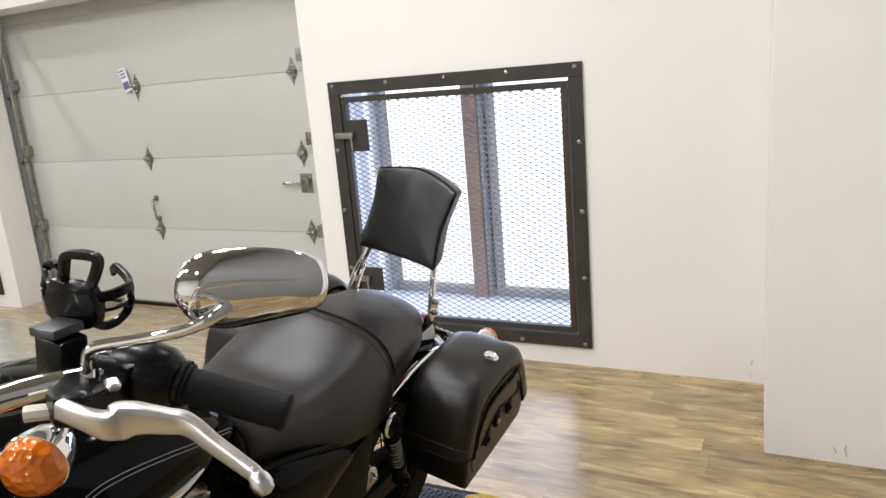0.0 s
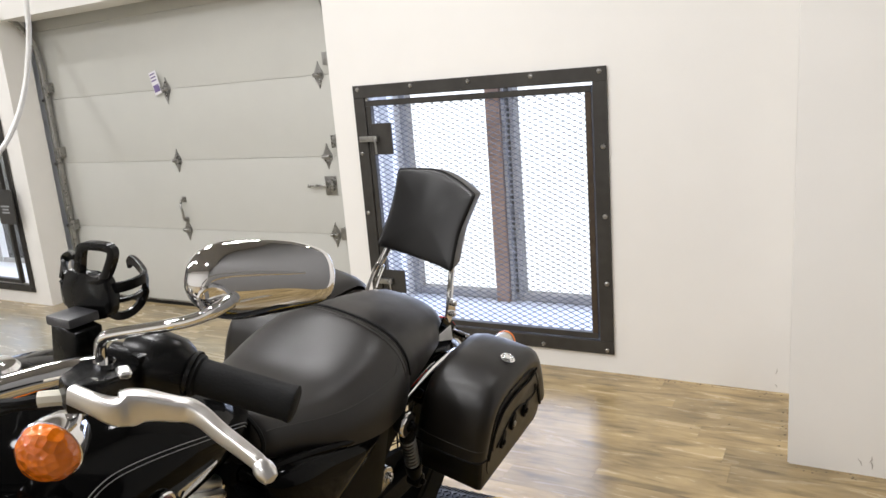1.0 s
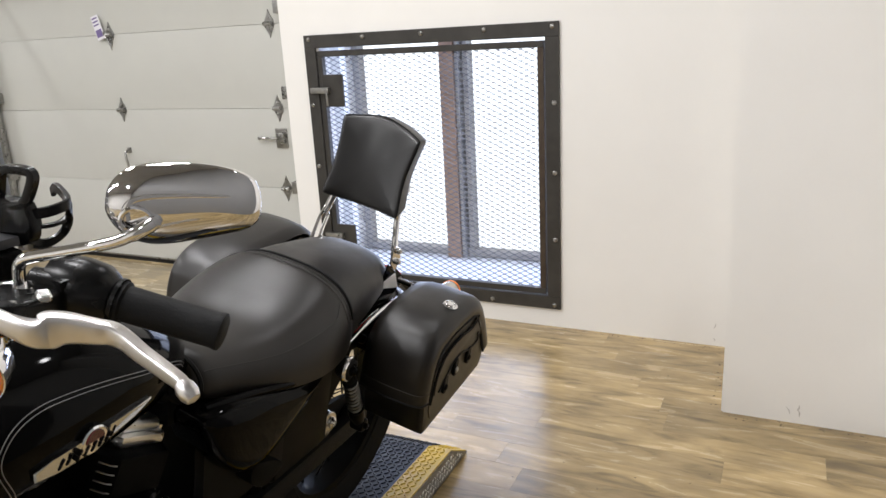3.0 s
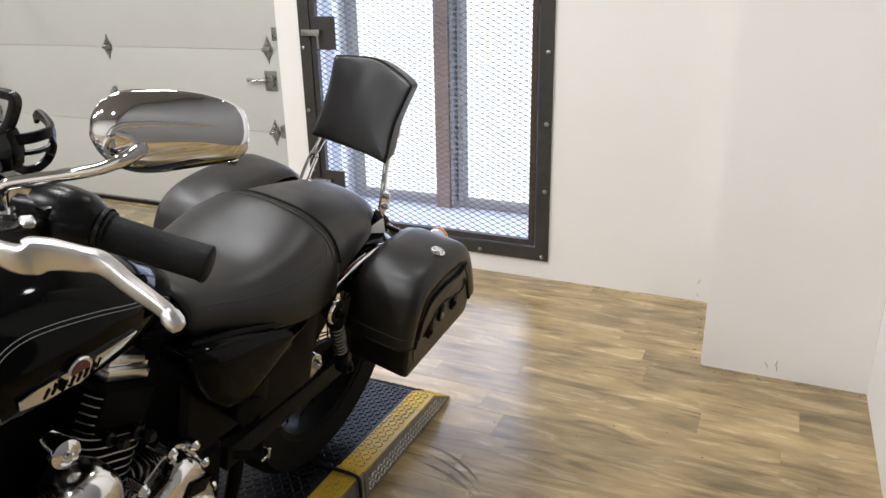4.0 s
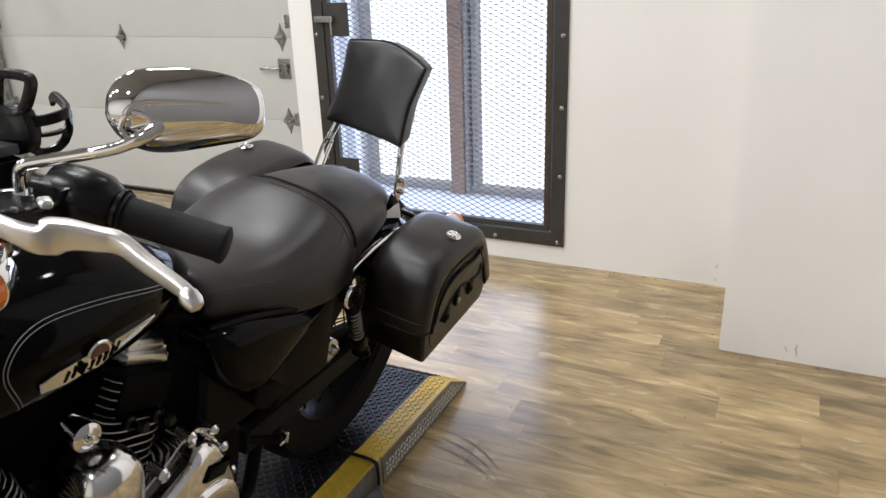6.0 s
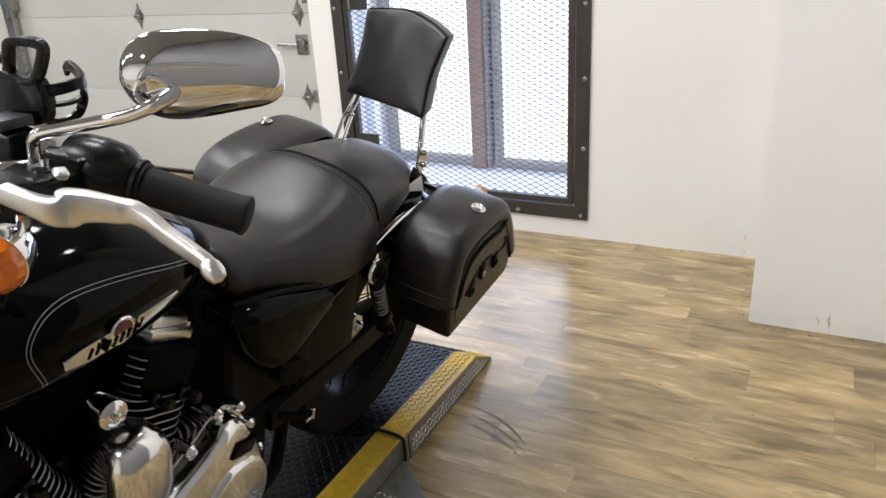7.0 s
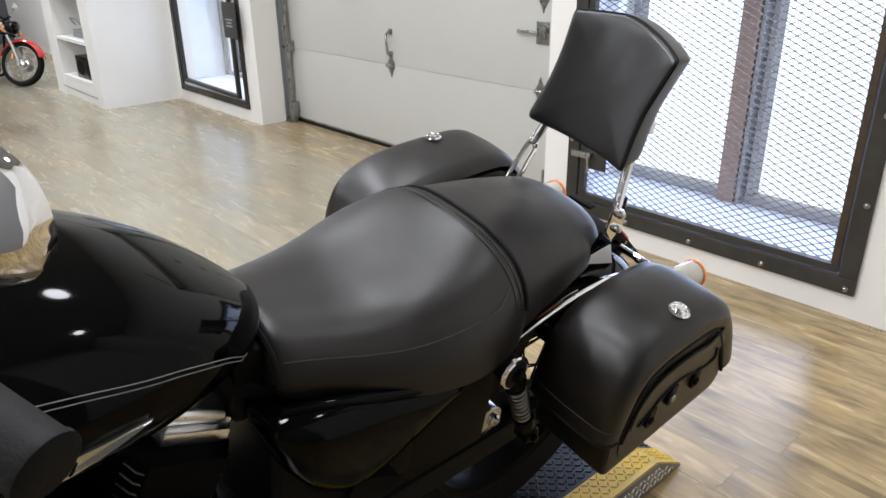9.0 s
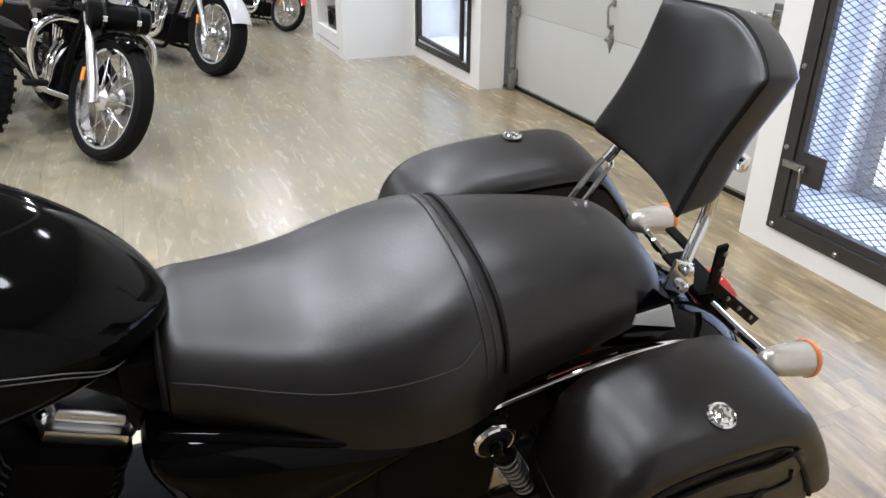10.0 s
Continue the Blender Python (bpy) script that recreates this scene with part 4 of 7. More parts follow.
def cylinder(lean, CRANK):
    d = Vector((math.sin(radians(lean)), 0, math.cos(radians(lean))))
    m = Matrix.Translation(CRANK) @ Matrix.Rotation(radians(lean), 4, "Y")
    bm = bmesh.new()
    lathe(bm, [(0.062, 0.12), (0.062, 0.40)], CRANK, d, 20)
    cyl = part("cylinder", bm, WRINKLE, bike, "black finned engine cylinder")
    for k in range(9):
        h = 0.190 + k * 0.0155
        wx, wy = 0.074 + 0.003 * math.sin(k), 0.102
        corner = [(wx, -wy * 0.62), (wx, wy * 0.62), (wx * 0.86, wy * 0.88), (wx * 0.5, wy), (-wx * 0.5, wy), (-wx * 0.86, wy * 0.88), (-wx, wy * 0.62), (-wx, -wy * 0.62), (-wx * 0.86, -wy * 0.88), (-wx * 0.5, -wy), (wx * 0.5, -wy), (wx * 0.86, -wy * 0.88)]
        bm = bmesh.new()
        prism(bm, corner, lambda a, b, c: m @ Vector((a, b, c)), h, h + 0.0042)
        part("fin", bm, WRINKLE, cyl)
        # machined edge on the outer side
        bm = bmesh.new()
        tube(bm, spline([m @ Vector((a, b, h + 0.0021)) for a, b in ((-wx * 0.98, wy * 0.55), (-wx * 0.86, wy * 0.885), (-wx * 0.5, wy * 1.005), (0, wy * 1.008), (wx * 0.5, wy * 1.005), (wx * 0.86, wy * 0.885), (wx * 0.98, wy * 0.55))], 3), 0.0014, 5)
        part("fin_edge", bm, FINEDGE, cyl, "bright machined fin edge")
    bm = bmesh.new()
    prism(bm, [(0.066, -0.092), (0.068, 0.06), (0.05, 0.094), (-0.05, 0.098), (-0.070, 0.066), (-0.066, -0.092)], lambda a, b, c: m @ Vector((a, b, c)), 0.326, 0.392, 0.006, 2)
    head = part("cylinder_head", bm, WRINKLE, bike, "black cylinder head")
    for k in range(5):
        h = 0.322 + k * 0.0145
        for a, b in ((0.058, 0.080), (-0.062, 0.080)):
            bm = bmesh.new()
            tube(bm, [m @ Vector((a * 0.82, b * 1.16, h)), m @ Vector((a, b * 1.06, h)), m @ Vector((a * 1.13, b * 0.82, h))], 0.0013, 5)
            part("fin_edge", bm, FINEDGE, head)
    bm = bmesh.new()
    prism(bm, [(0.045, -0.088), (0.050, 0.050), (0.036, 0.084), (-0.060, 0.088), (-0.078, 0.060), (-0.070, -0.088)], lambda a, b, c: m @ Vector((a * 0.9 - 0.006, b - 0.018, c)), 0.393, 0.412, 0.004, 2)
    prism(bm, [(0.038, -0.082), (0.042, 0.045), (0.028, 0.074), (-0.052, 0.078), (-0.068, 0.055), (-0.062, -0.082)], lambda a, b, c: m @ Vector((a * 0.9 - 0.006, b - 0.018, c)), 0.412, 0.434, 0.010, 3)
    rocker = part("rocker_cover", bm, BRUSHED, bike, "chrome rocker cover")
    for a, b in ((0.040, 0.045), (-0.066, 0.052)):
        bm = bmesh.new()
        lathe(bm, [(0.006, 0), (0.006, 0.007), (0.004, 0.009)], m @ Vector((a * 0.9 - 0.006, b, 0.412)), d, 8)
        part("bolt", bm, CHROME, rocker)
    for a in (0.03, -0.03):
        bm = bmesh.new()
        lathe(bm, [(0.012, 0), (0.012, 0.012), (0.007, 0.016), (0.007, 0.03), (0.011, 0.034), (0.008, 0.042)], m @ Vector((a, 0.10, 0.315)), m.to_3x3() @ Vector((0, 1, 0.2)), 10)
        part("plug", bm, PLASTIC, cyl, "black spark plug cap")


cylinder(-22.5, CRANK)
cylinder(25.0, CRANK + Vector((0.015, 0, 0.005)))
bm = bmesh.new()
box(bm, (0.70, -0.14, 0.16), (1.16, 0.10, 0.40), 0.04, 3)
box(bm, (0.56, -0.12, 0.17), (0.74, 0.10, 0.40), 0.03, 3)
part("crankcase", bm, WRINKLE, bike, "black engine case")
# intake between the cylinders, oil tank and air cleaner on the far side
bm = bmesh.new()
box(bm, (0.86, -0.13, 0.50), (1.06, 0.02, 0.70), 0.03, 3)
lathe(bm, [(0.10, 0), (0.105, 0.03), (0.09, 0.055), (0.02, 0.06)], (0.97, -0.13, 0.60), (0, -1, 0), 24)
part("air_cleaner", bm, WRINKLE, bike, "black intake and air cleaner")
bm = bmesh.new()
box(bm, (1.17, -0.11, 0.24), (1.25, 0.09, 0.60), 0.02, 2)
part("regulator", bm, WRINKLE, bike)
bm = bmesh.new()
for k in (0, 1):
    tube(bm, spline([(0.80 + 0.26 * k, -0.10, 0.56), (0.84 + 0.28 * k, -0.17, 0.48), (0.86 + 0.2 * k, -0.19, 0.30), (0.70, -0.19, 0.22 + 0.07 * k), (0.2, -0.20, 0.24 + 0.08 * k), (-0.25, -0.21, 0.26 + 0.08 * k)], 5), 0.026, 10)
part("exhaust", bm, SATIN, bike, "dark exhaust pipes")

# primary cover, polished
PRIM = [(0.655, 0.30), (0.655, 0.37), (0.675, 0.43), (0.705, 0.485), (0.735, 0.512), (0.77, 0.508), (0.80, 0.49), (0.86, 0.462), (0.95, 0.425), (1.06, 0.395), (1.13, 0.36), (1.16, 0.29), (1.14, 0.22), (1.08, 0.18), (0.95, 0.17), (0.80, 0.175), (0.71, 0.195), (0.67, 0.24)]
pr = rounded(PRIM, 4)
pc = Vector((0.90, 0.32))


def grow(s, y, dx=0.0):
    return [(pc.x + (a - pc.x) * s + dx, y, pc.y + (b - pc.y) * s) for a, b in pr]


bm = bmesh.new()
loft(bm, [grow(1.0, 0.085), grow(1.0, 0.118), grow(1.03, 0.120), grow(1.03, 0.130), grow(1.0, 0.132), grow(0.985, 0.155), grow(0.955, 0.168), grow(0.90, 0.176), grow(0.6, 0.180), grow(0.1, 0.181)])
primary = part("primary_cover", bm, POLISHED, bike, "polished primary drive cover")
for x, z, r in ((0.755, 0.335, 0.088), (1.05, 0.285, 0.055)):
    bm = bmesh.new()
    lathe(bm, [(r, 0), (r, 0.006), (r * 0.94, 0.012), (r * 0.86, 0.015), (r * 0.80, 0.0145), (r * 0.4, 0.019), (0.001, 0.020)], (x, 0.174, z), (0, 1, 0), 32)
    part("derby_cover", bm, CHROME, primary, "round chrome clutch cover")
for k, (x, z) in enumerate(((0.70, 0.50), (0.755, 0.522), (0.672, 0.44), (0.82, 0.488), (0.92, 0.447), (1.05, 0.408), (0.645, 0.36))):
    bm = bmesh.new()
    lathe(bm, [(0.011, 0), (0.011, 0.03), (0.006, 0.036)], (x, 0.112, z), (0, 1, 0), 12)
    part("screw", bm, CHROME, primary)
bm = bmesh.new()
prism(bm, [(0.700, 0.455), (0.745, 0.470), (0.765, 0.445), (0.715, 0.43)], lambda a, b, c: (a, c, b), 0.165, 0.184, 0.004, 2)
part("inspection_plate", bm, GLOSS, primary, "small black plate")

# horn cover and ignition cap on the left of the engine
bm = bmesh.new()
loft(bm, [[(0.94 + s * 0.056 * math.copysign(abs(math.cos(a)) ** 0.75, math.cos(a)) + dz * 0.3, y, 0.540 + s * 0.088 * math.copysign(abs(math.sin(a)) ** 0.8, math.sin(a)) + dz) for a in [math.tau * k / 28 for k in range(28)]]
          for s, y, dz in ((0.9, 0.10, 0), (1.0, 0.13, 0), (1.0, 0.155, 0.0), (0.93, 0.172, 0.0), (0.78, 0.183, 0.003), (0.5, 0.190, 0.006), (0.1, 0.192, 0.008))])
part("horn_cover", bm, POLISHED, bike, "oval chrome horn cover")
bm = bmesh.new()
lathe(bm, [(0.022, -0.03), (0.024, 0.0), (0.022, 0.006), (0.016, 0.009), (0.015, 0.006), (0.008, 0.008), (0.007, 0.016), (0.001, 0.018)], (0.955, 0.130, 0.660), (0.1, 1, 0.1), 24)
part("ignition_cap", bm, CHROME, bike, "round chrome switch cap")

# footpeg, stand, belt guard and small fittings low down
bm = bmesh.new()
tube(bm, [(0.545, 0.11, 0.350), (0.518, 0.165, 0.362)], 0.010, 10)
peg = part("footpeg", bm, RUBBER, bike, "black rubber footpeg")
bm = bmesh.new()
box(bm, (0.509, 0.160, 0.352), (0.516, 0.176, 0.380), 0.002, 1)
box(bm, (0.509, 0.166, 0.352), (0.531, 0.172, 0.360), 0.002, 1)
part("end_plate", bm, ALU, peg, "bright end plate")
bm = bmesh.new()
prism(bm, rounded([(0.56, 0.46), (0.60, 0.50), (0.585, 0.53), (0.52, 0.50), (0.50, 0.47)], 3), lambda a, b, c: (a, c, b), 0.10, 0.15, 0.004, 2)
part("cover_plate", bm, WRINKLE, bike)
# aluminium caliper casting behind the swingarm pivot, and two bright fittings
bm = bmesh.new()
prism(bm, rounded([(0.262, 0.420), (0.238, 0.428), (0.212, 0.414), (0.206, 0.388), (0.222, 0.366), (0.250, 0.360), (0.280, 0.352), (0.276, 0.366), (0.256, 0.380), (0.252, 0.396)], 3), lambda a, b, c: (a, c, b), 0.060, 0.092, 0.007, 3)
lathe(bm, [(0.014, 0), (0.014, 0.008), (0.009, 0.012), (0.008, 0.008), (0.001, 0.009)], (0.228, 0.090, 0.396), (0, 1, 0), 16)
part("caliper", bm, ALU, bike, "cast aluminium brake caliper")
bm = bmesh.new()
prism(bm, rounded([(0.335, 0.345), (0.318, 0.352), (0.305, 0.340), (0.312, 0.326), (0.330, 0.328)], 3), lambda a, b, c: (a, c, b), 0.010, 0.026, 0.003, 2)
part("bracket_plate", bm, CASTALU, bike)
bm = bmesh.new()
box(bm, (0.478, 0.052, 0.342), (0.505, 0.066, 0.350), 0.002)
part("stand_bracket", bm, ALU, bike, "small bright bracket")
bm = bmesh.new()
prism(bm, rounded([(0.50, 0.30), (0.50, 0.38), (0.35, 0.42), (0.15, 0.40), (0.05, 0.36), (0.05, 0.28), (0.2, 0.27)], 4), lambda a, b, c: (a, c, b), 0.040, 0.055, 0.004, 2)
part("belt_guard", bm, RUBBER, bike, "black belt guard")
bm = bmesh.new()
prism(bm, rounded([(0.47, 0.36), (0.47, 0.62), (0.40, 0.67), (0.26, 0.655), (0.16, 0.62), (0.20, 0.50), (0.28, 0.43), (0.36, 0.36)], 4), lambda a, b, c: (a, c, b), 0.075, 0.088, 0.004, 2)
part("inner_fender", bm, WRINKLE, bike, "black inner fender panel")
bm = bmesh.new()
for s in (1, -1):
    box(bm, (0.06, 0.085 * s - 0.015, 0.30), (0.55, 0.085 * s + 0.015, 0.36), 0.01)
part("swingarm", bm, RUBBER, bike)


# wheels
def wheel(f, z, radius, width, rim, spokes, name, rim_mat=CHROME):
    bm = bmesh.new()
    prof = [(rim + 0.01, -width * 0.42), (radius * 0.93, -width * 0.5), (radius * 0.985, -width * 0.34), (radius, 0), (radius * 0.985, width * 0.34), (radius * 0.93, width * 0.5), (rim + 0.01, width * 0.42), (rim, width * 0.3), (rim, -width * 0.3)]
    lathe(bm, prof + prof[:1], (f, 0, z), (0, 1, 0), 40, cap=False)
    w = part(name, bm, TYRE, bike)
    bm = bmesh.new()
    prof = [(rim + 0.014, -width * 0.36), (rim + 0.014, -width * 0.40), (rim - 0.006, -width * 0.36), (rim - 0.012, 0), (rim - 0.006, width * 0.36), (rim + 0.014, width * 0.40), (rim + 0.014, width * 0.36)]
    lathe(bm, prof + prof[:1], (f, 0, z), (0, 1, 0), 40, cap=False)
    part("rim", bm, rim_mat, w)
    bm = bmesh.new()
    lathe(bm, [(0.02, -0.09), (0.045, -0.06), (0.03, -0.04), (0.03, 0.04), (0.045, 0.06), (0.02, 0.09)], (f, 0, z), (0, 1, 0), 20)
    part("hub", bm, ALU if rim_mat is CHROME else SATIN, w)
    for k in range(spokes):
        bm = bmesh.new()
        a, b = math.tau * k / spokes, math.tau * (k + (1.6 if k % 2 else -1.6)) / spokes
        s = 0.05 if k % 4 < 2 else -0.05
        tube(bm, [(f + 0.042 * math.cos(a), s, z + 0.042 * math.sin(a)), (f + (rim - 0.008) * math.cos(b), 0, z + (rim - 0.008) * math.sin(b))], 0.0022, 5)
        part("spoke", bm, ALU if rim_mat is CHROME else SATIN, w)
    return w


wheel(0.10, 0.322, 0.322, 0.14, 0.215, 40, "rear_wheel", SATIN)
wheel(1.66, 0.325, 0.325, 0.10, 0.245, 40, "front_wheel")
bm = bmesh.new()
for s in (1, -1):
    tube(bm, [(1.66, 0.10 * s, 0.31), (1.45, 0.10 * s, 0.70), (1.30, 0.10 * s, 0.97)], 0.024, 12)
box(bm, (1.26, -0.13, 0.90), (1.34, 0.13, 0.93), 0.01)
box(bm, (1.36, -0.13, 0.76), (1.44, 0.13, 0.79), 0.01)
part("fork", bm, CHROME, bike, "chrome front fork")
bm = bmesh.new()
lathe(bm, [(0.02, -0.12), (0.06, -0.10), (0.085, -0.03), (0.088, 0.02), (0.08, 0.035)], (1.42, 0, 0.87), (1, 0, 0), 24)
part("headlamp", bm, CHROME, bike)


# rear fender with struts
def arc_fender(r, width, a0, a1, f, z, thick=0.003):
    rings = []
    for k in range(25):
        a = radians(a0 + (a1 - a0) * k / 24)
        ring = []
        for j in range(13):
            v = -1 + 2 * j / 12
            rr = r - 0.035 * abs(v) ** 3.2
            ring.append((f + rr * math.cos(a), v * width / 2, z + rr * math.sin(a)))
        inner = [(f + (math.hypot(x - f, q - z) - thick) * math.cos(a), y * 0.97, z + (math.hypot(x - f, q - z) - thick) * math.sin(a)) for x, y, q in ring[::-1]]
        rings.append(ring + inner)
    bm = bmesh.new()
    return loft(bm, rings)


part("rear_fender", arc_fender(0.375, 0.205, 40, 172, 0.10, 0.322), GLOSS, bike, "gloss black rear fender")
for s in (1, -1):
    bm = bmesh.new()
    tube(bm, spline([(0.37, 0.148 * s, 0.642), (0.35, 0.147 * s, 0.649), (0.25, 0.142 * s, 0.667), (0.15, 0.136 * s, 0.677), (0.05, 0.130 * s, 0.672), (-0.05, 0.122 * s, 0.645)], 5), 0.0085, 10, flat=0.7)
    part("fender_strut", bm, CHROME, bike, "chrome fender strut")
    bm = bmesh.new()
    box(bm, (0.165, 0.117 * s - 0.006, 0.684), (0.232, 0.117 * s + 0.006, 0.702), 0.004)
    part("reflector", bm, RED, bike, "red side reflector")
    bm = bmesh.new()
    for f, z in ((0.30, 0.630), (0.22, 0.640), (0.14, 0.645)):
        lathe(bm, [(0.011, 0), (0.011, 0.012), (0.006, 0.016)], (f, 0.135 * s, z), (0, s, 0), 10)
    box(bm, (0.10, 0.115 * s - 0.004, 0.60), (0.36, 0.115 * s + 0.004, 0.655), 0.003)
    part("strut_backing", bm, SATIN, bike)


# shock absorbers: chrome-ringed upper eye, thin coils over a black damper
def shock(s):
    top, low = Vector((0.320, 0.168 * s, 0.622)), Vector((0.213, 0.158 * s, 0.415))
    d = (low - top).normalized()
    run = (low - top).length
    bm = bmesh.new()
    lathe(bm, [(0.014, 0.016), (0.0155, 0.022), (0.0155, 0.046), (0.0175, 0.048), (0.0175, 0.054), (0.0112, 0.056), (0.0112, run - 0.07), (0.0185, run - 0.068), (0.0195, run - 0.06), (0.0175, run - 0.03), (0.013, run - 0.012)], top, d, 20)
    sh = part("shock_absorber", bm, SATIN, bike, "black damper with thin chrome coils")
    u = d.orthogonal().normalized()
    v = d.cross(u)
    turns, a, b = 8, 0.055, run - 0.070
    bm = bmesh.new()
    tube(bm, [top + d * (a + t * (b - a)) + (u * math.cos(t * math.tau * turns) + v * math.sin(t * math.tau * turns)) * 0.0150 for t in [k / 128 for k in range(129)]], 0.0028, 6)
    part("spring", bm, CASTALU, sh, "thin coil spring")
    # upper eye: black rubber boss, chrome ring and acorn nut
    bm = bmesh.new()
    lathe(bm, [(0.022, -0.016), (0.024, -0.010), (0.024, 0.010), (0.020, 0.013)], top, (0, s, 0), 24)
    part("bush", bm, RUBBER, sh, "black rubber bush")
    bm = bmesh.new()
    tube(bm, [top + Vector((0.0245 * math.cos(k * math.tau / 28), 0.006 * s, 0.0245 * math.sin(k * math.tau / 28))) for k in range(28)], 0.0052, 8, closed=True)
    part("eye_ring", bm, CHROME, sh, "chrome ring")
    bm = bmesh.new()
    lathe(bm, [(0.0135, 0.012), (0.0135, 0.014), (0.011, 0.015), (0.010, 0.022), (0.006, 0.027), (0.001, 0.028)], top, (0, s, 0), 16)
    part("nut", bm, GLOSS, sh)
    bm = bmesh.new()
    lathe(bm, [(0.016, -0.016), (0.018, -0.012), (0.018, 0.012), (0.015, 0.016), (0.008, 0.017), (0.007, 0.024), (0.001, 0.026)], low, (0, s, 0), 18)
    part("lower_eye", bm, SATIN, sh)


shock(1)
shock(-1)

# saddlebags: a body with a flat floor, and a stiff lid bent over it that hangs past it in front and behind
BAG = [(0.2140, 0.4560), (0.2195, 0.4600), (0.2260, 0.5000), (0.2360, 0.5500), (0.2420, 0.6000), (0.2340, 0.6500), (0.2000, 0.6900), (0.1200, 0.7080), (0.0300, 0.7080), (-0.0250, 0.6870), (-0.0700, 0.6350), (-0.1000, 0.5900), (-0.1090, 0.5500), (-0.1090, 0.5150), (-0.1050, 0.5000), (-0.0940, 0.4920)]
LID = [(0.2610, 0.5540), (0.2590, 0.5900), (0.2560, 0.6250), (0.2440, 0.6700), (0.2150, 0.7030), (0.1650, 0.7210), (0.1000, 0.7280), (0.0400, 0.7290), (-0.0010, 0.7210), (-0.0330, 0.6980), (-0.0760, 0.6460), (-0.1160, 0.5860), (-0.1320, 0.5590)]
# across the lid: distance from the bike's middle, height over its outline
LID_CROSS = ((0.164, -0.014), (0.169, -0.004), (0.195, 0.004), (0.240, 0.007), (0.282, 0.006), (0.304, 0.0045), (0.317, 0.000), (0.3245, -0.007), (0.3285, -0.017), (0.3295, -0.030), (0.3270, -0.038), (0.3190, -0.037), (0.3160, -0.016), (0.168, -0.017))


def saddlebag(s, name_label, shift=(0, 0, 0), longer=1.0):
    def ahead(rows):
        return [(a if a < 0.1 else 0.1 + (a - 0.1) * longer, b) for a, b in rows]

    def outward(run):
        """Each point of a run with its outward normal, in the side plane."""
        out = []
        for i, p in enumerate(run):
            t = (run[min(i + 1, len(run) - 1)] - run[max(i - 1, 0)]).normalized()
            n = Vector((t.y, -t.x, 0))
            out.append((p, -n if n.dot(p - Vector((0.06, 0.58, 0))) < 0 else n))
        return out

    bag = part("saddlebag", bmesh.new(), LEATHER, bike, name_label)
    bag.data.clear_geometry()
    bag.location = shift
    bm = bmesh.new()
    outl = ahead(BAG)
    c = Vector((0.06, 0.60))

    def ring(y, k):
        return [(c.x + (a - c.x) * k, y * s, c.y + (b - c.y) * k) for a, b in outl]
    loft(bm, [ring(0.166, 0.965), ring(0.172, 0.99), ring(0.310, 1.0), ring(0.318, 0.994), ring(0.3215, 0.975), ring(0.3225, 0.90), ring(0.3225, 0.3)])
    bmesh.ops.recalc_face_normals(bm, faces=bm.faces)
    bm.to_mesh(bag.data)
    bm.free()
    bag.data.shade_smooth()
    bag.data.set_sharp_from_angle(angle=radians(40))
    run = outward(spline([Vector((a, b, 0)) for a, b in ahead(LID)], 4))
    bm = bmesh.new()
    loft(bm, [[((p + n * o).x, y * s, (p + n * o).y) for y, o in LID_CROSS] for p, n in run])
    lid = part("lid", bm, LEATHER, bag, "curved black leather lid", smooth=50)
    # hem of the lid, folded and sewn
    for k, lift in ((0, 0.0), (3, 0.0004)):
        p, n = run[k]
        bm = bmesh.new()
        tube(bm, [((p + n * (o + lift)).x, y * s, (p + n * (o + lift)).y) for y, o in LID_CROSS[1:10]], 0.0026 if k == 0 else 0.0008, 6)
        part("hem" if k == 0 else "stitching", bm, RUBBER if k == 0 else THREAD, lid)
    # thick piping in the groove of the lid's outer edge, and the line of stitches outside it
    for inset, y, r, mat, name in ((-0.041, 0.3265, 0.0036, RUBBER, "piping"), (-0.0155, 0.3262, 0.0008, THREAD, "stitching")):
        bm = bmesh.new()
        tube(bm, [((p + n * inset).x, y * s, (p + n * inset).y) for p, n in run], r, 6)
        part(name, bm, mat, bag)
    # outer face: raised panel under the lid's arch, a sewn-on flap with a waved lower edge, three strap ends
    def side(a, b, y):
        return (a if a < 0.1 else 0.1 + (a - 0.1) * longer, y * s, b)
    bm = bmesh.new()
    prism(bm, rounded([(0.206, 0.520), (0.205, 0.600), (0.180, 0.652), (0.120, 0.676), (0.040, 0.678), (-0.008, 0.672), (-0.050, 0.625), (-0.090, 0.560), (-0.060, 0.520), (0.060, 0.492), (0.170, 0.478)], 4), lambda a, b, c: side(a, b, c), 0.3215, 0.3245, 0.0015, 1)
    part("panel", bm, LEATHER, bag)
    bm = bmesh.new()
    prism(bm, rounded([(0.196, 0.556), (0.188, 0.612), (0.150, 0.646), (0.090, 0.656), (0.030, 0.652), (-0.020, 0.664), (-0.038, 0.640), (-0.030, 0.606), (0.020, 0.600), (0.060, 0.610), (0.095, 0.612), (0.120, 0.596), (0.150, 0.578), (0.176, 0.560)], 4), lambda a, b, c: side(a, b, c), 0.3240, 0.3285, 0.0018, 2)
    flap = part("flap", bm, LEATHER, bag, "black leather flap with a waved edge")
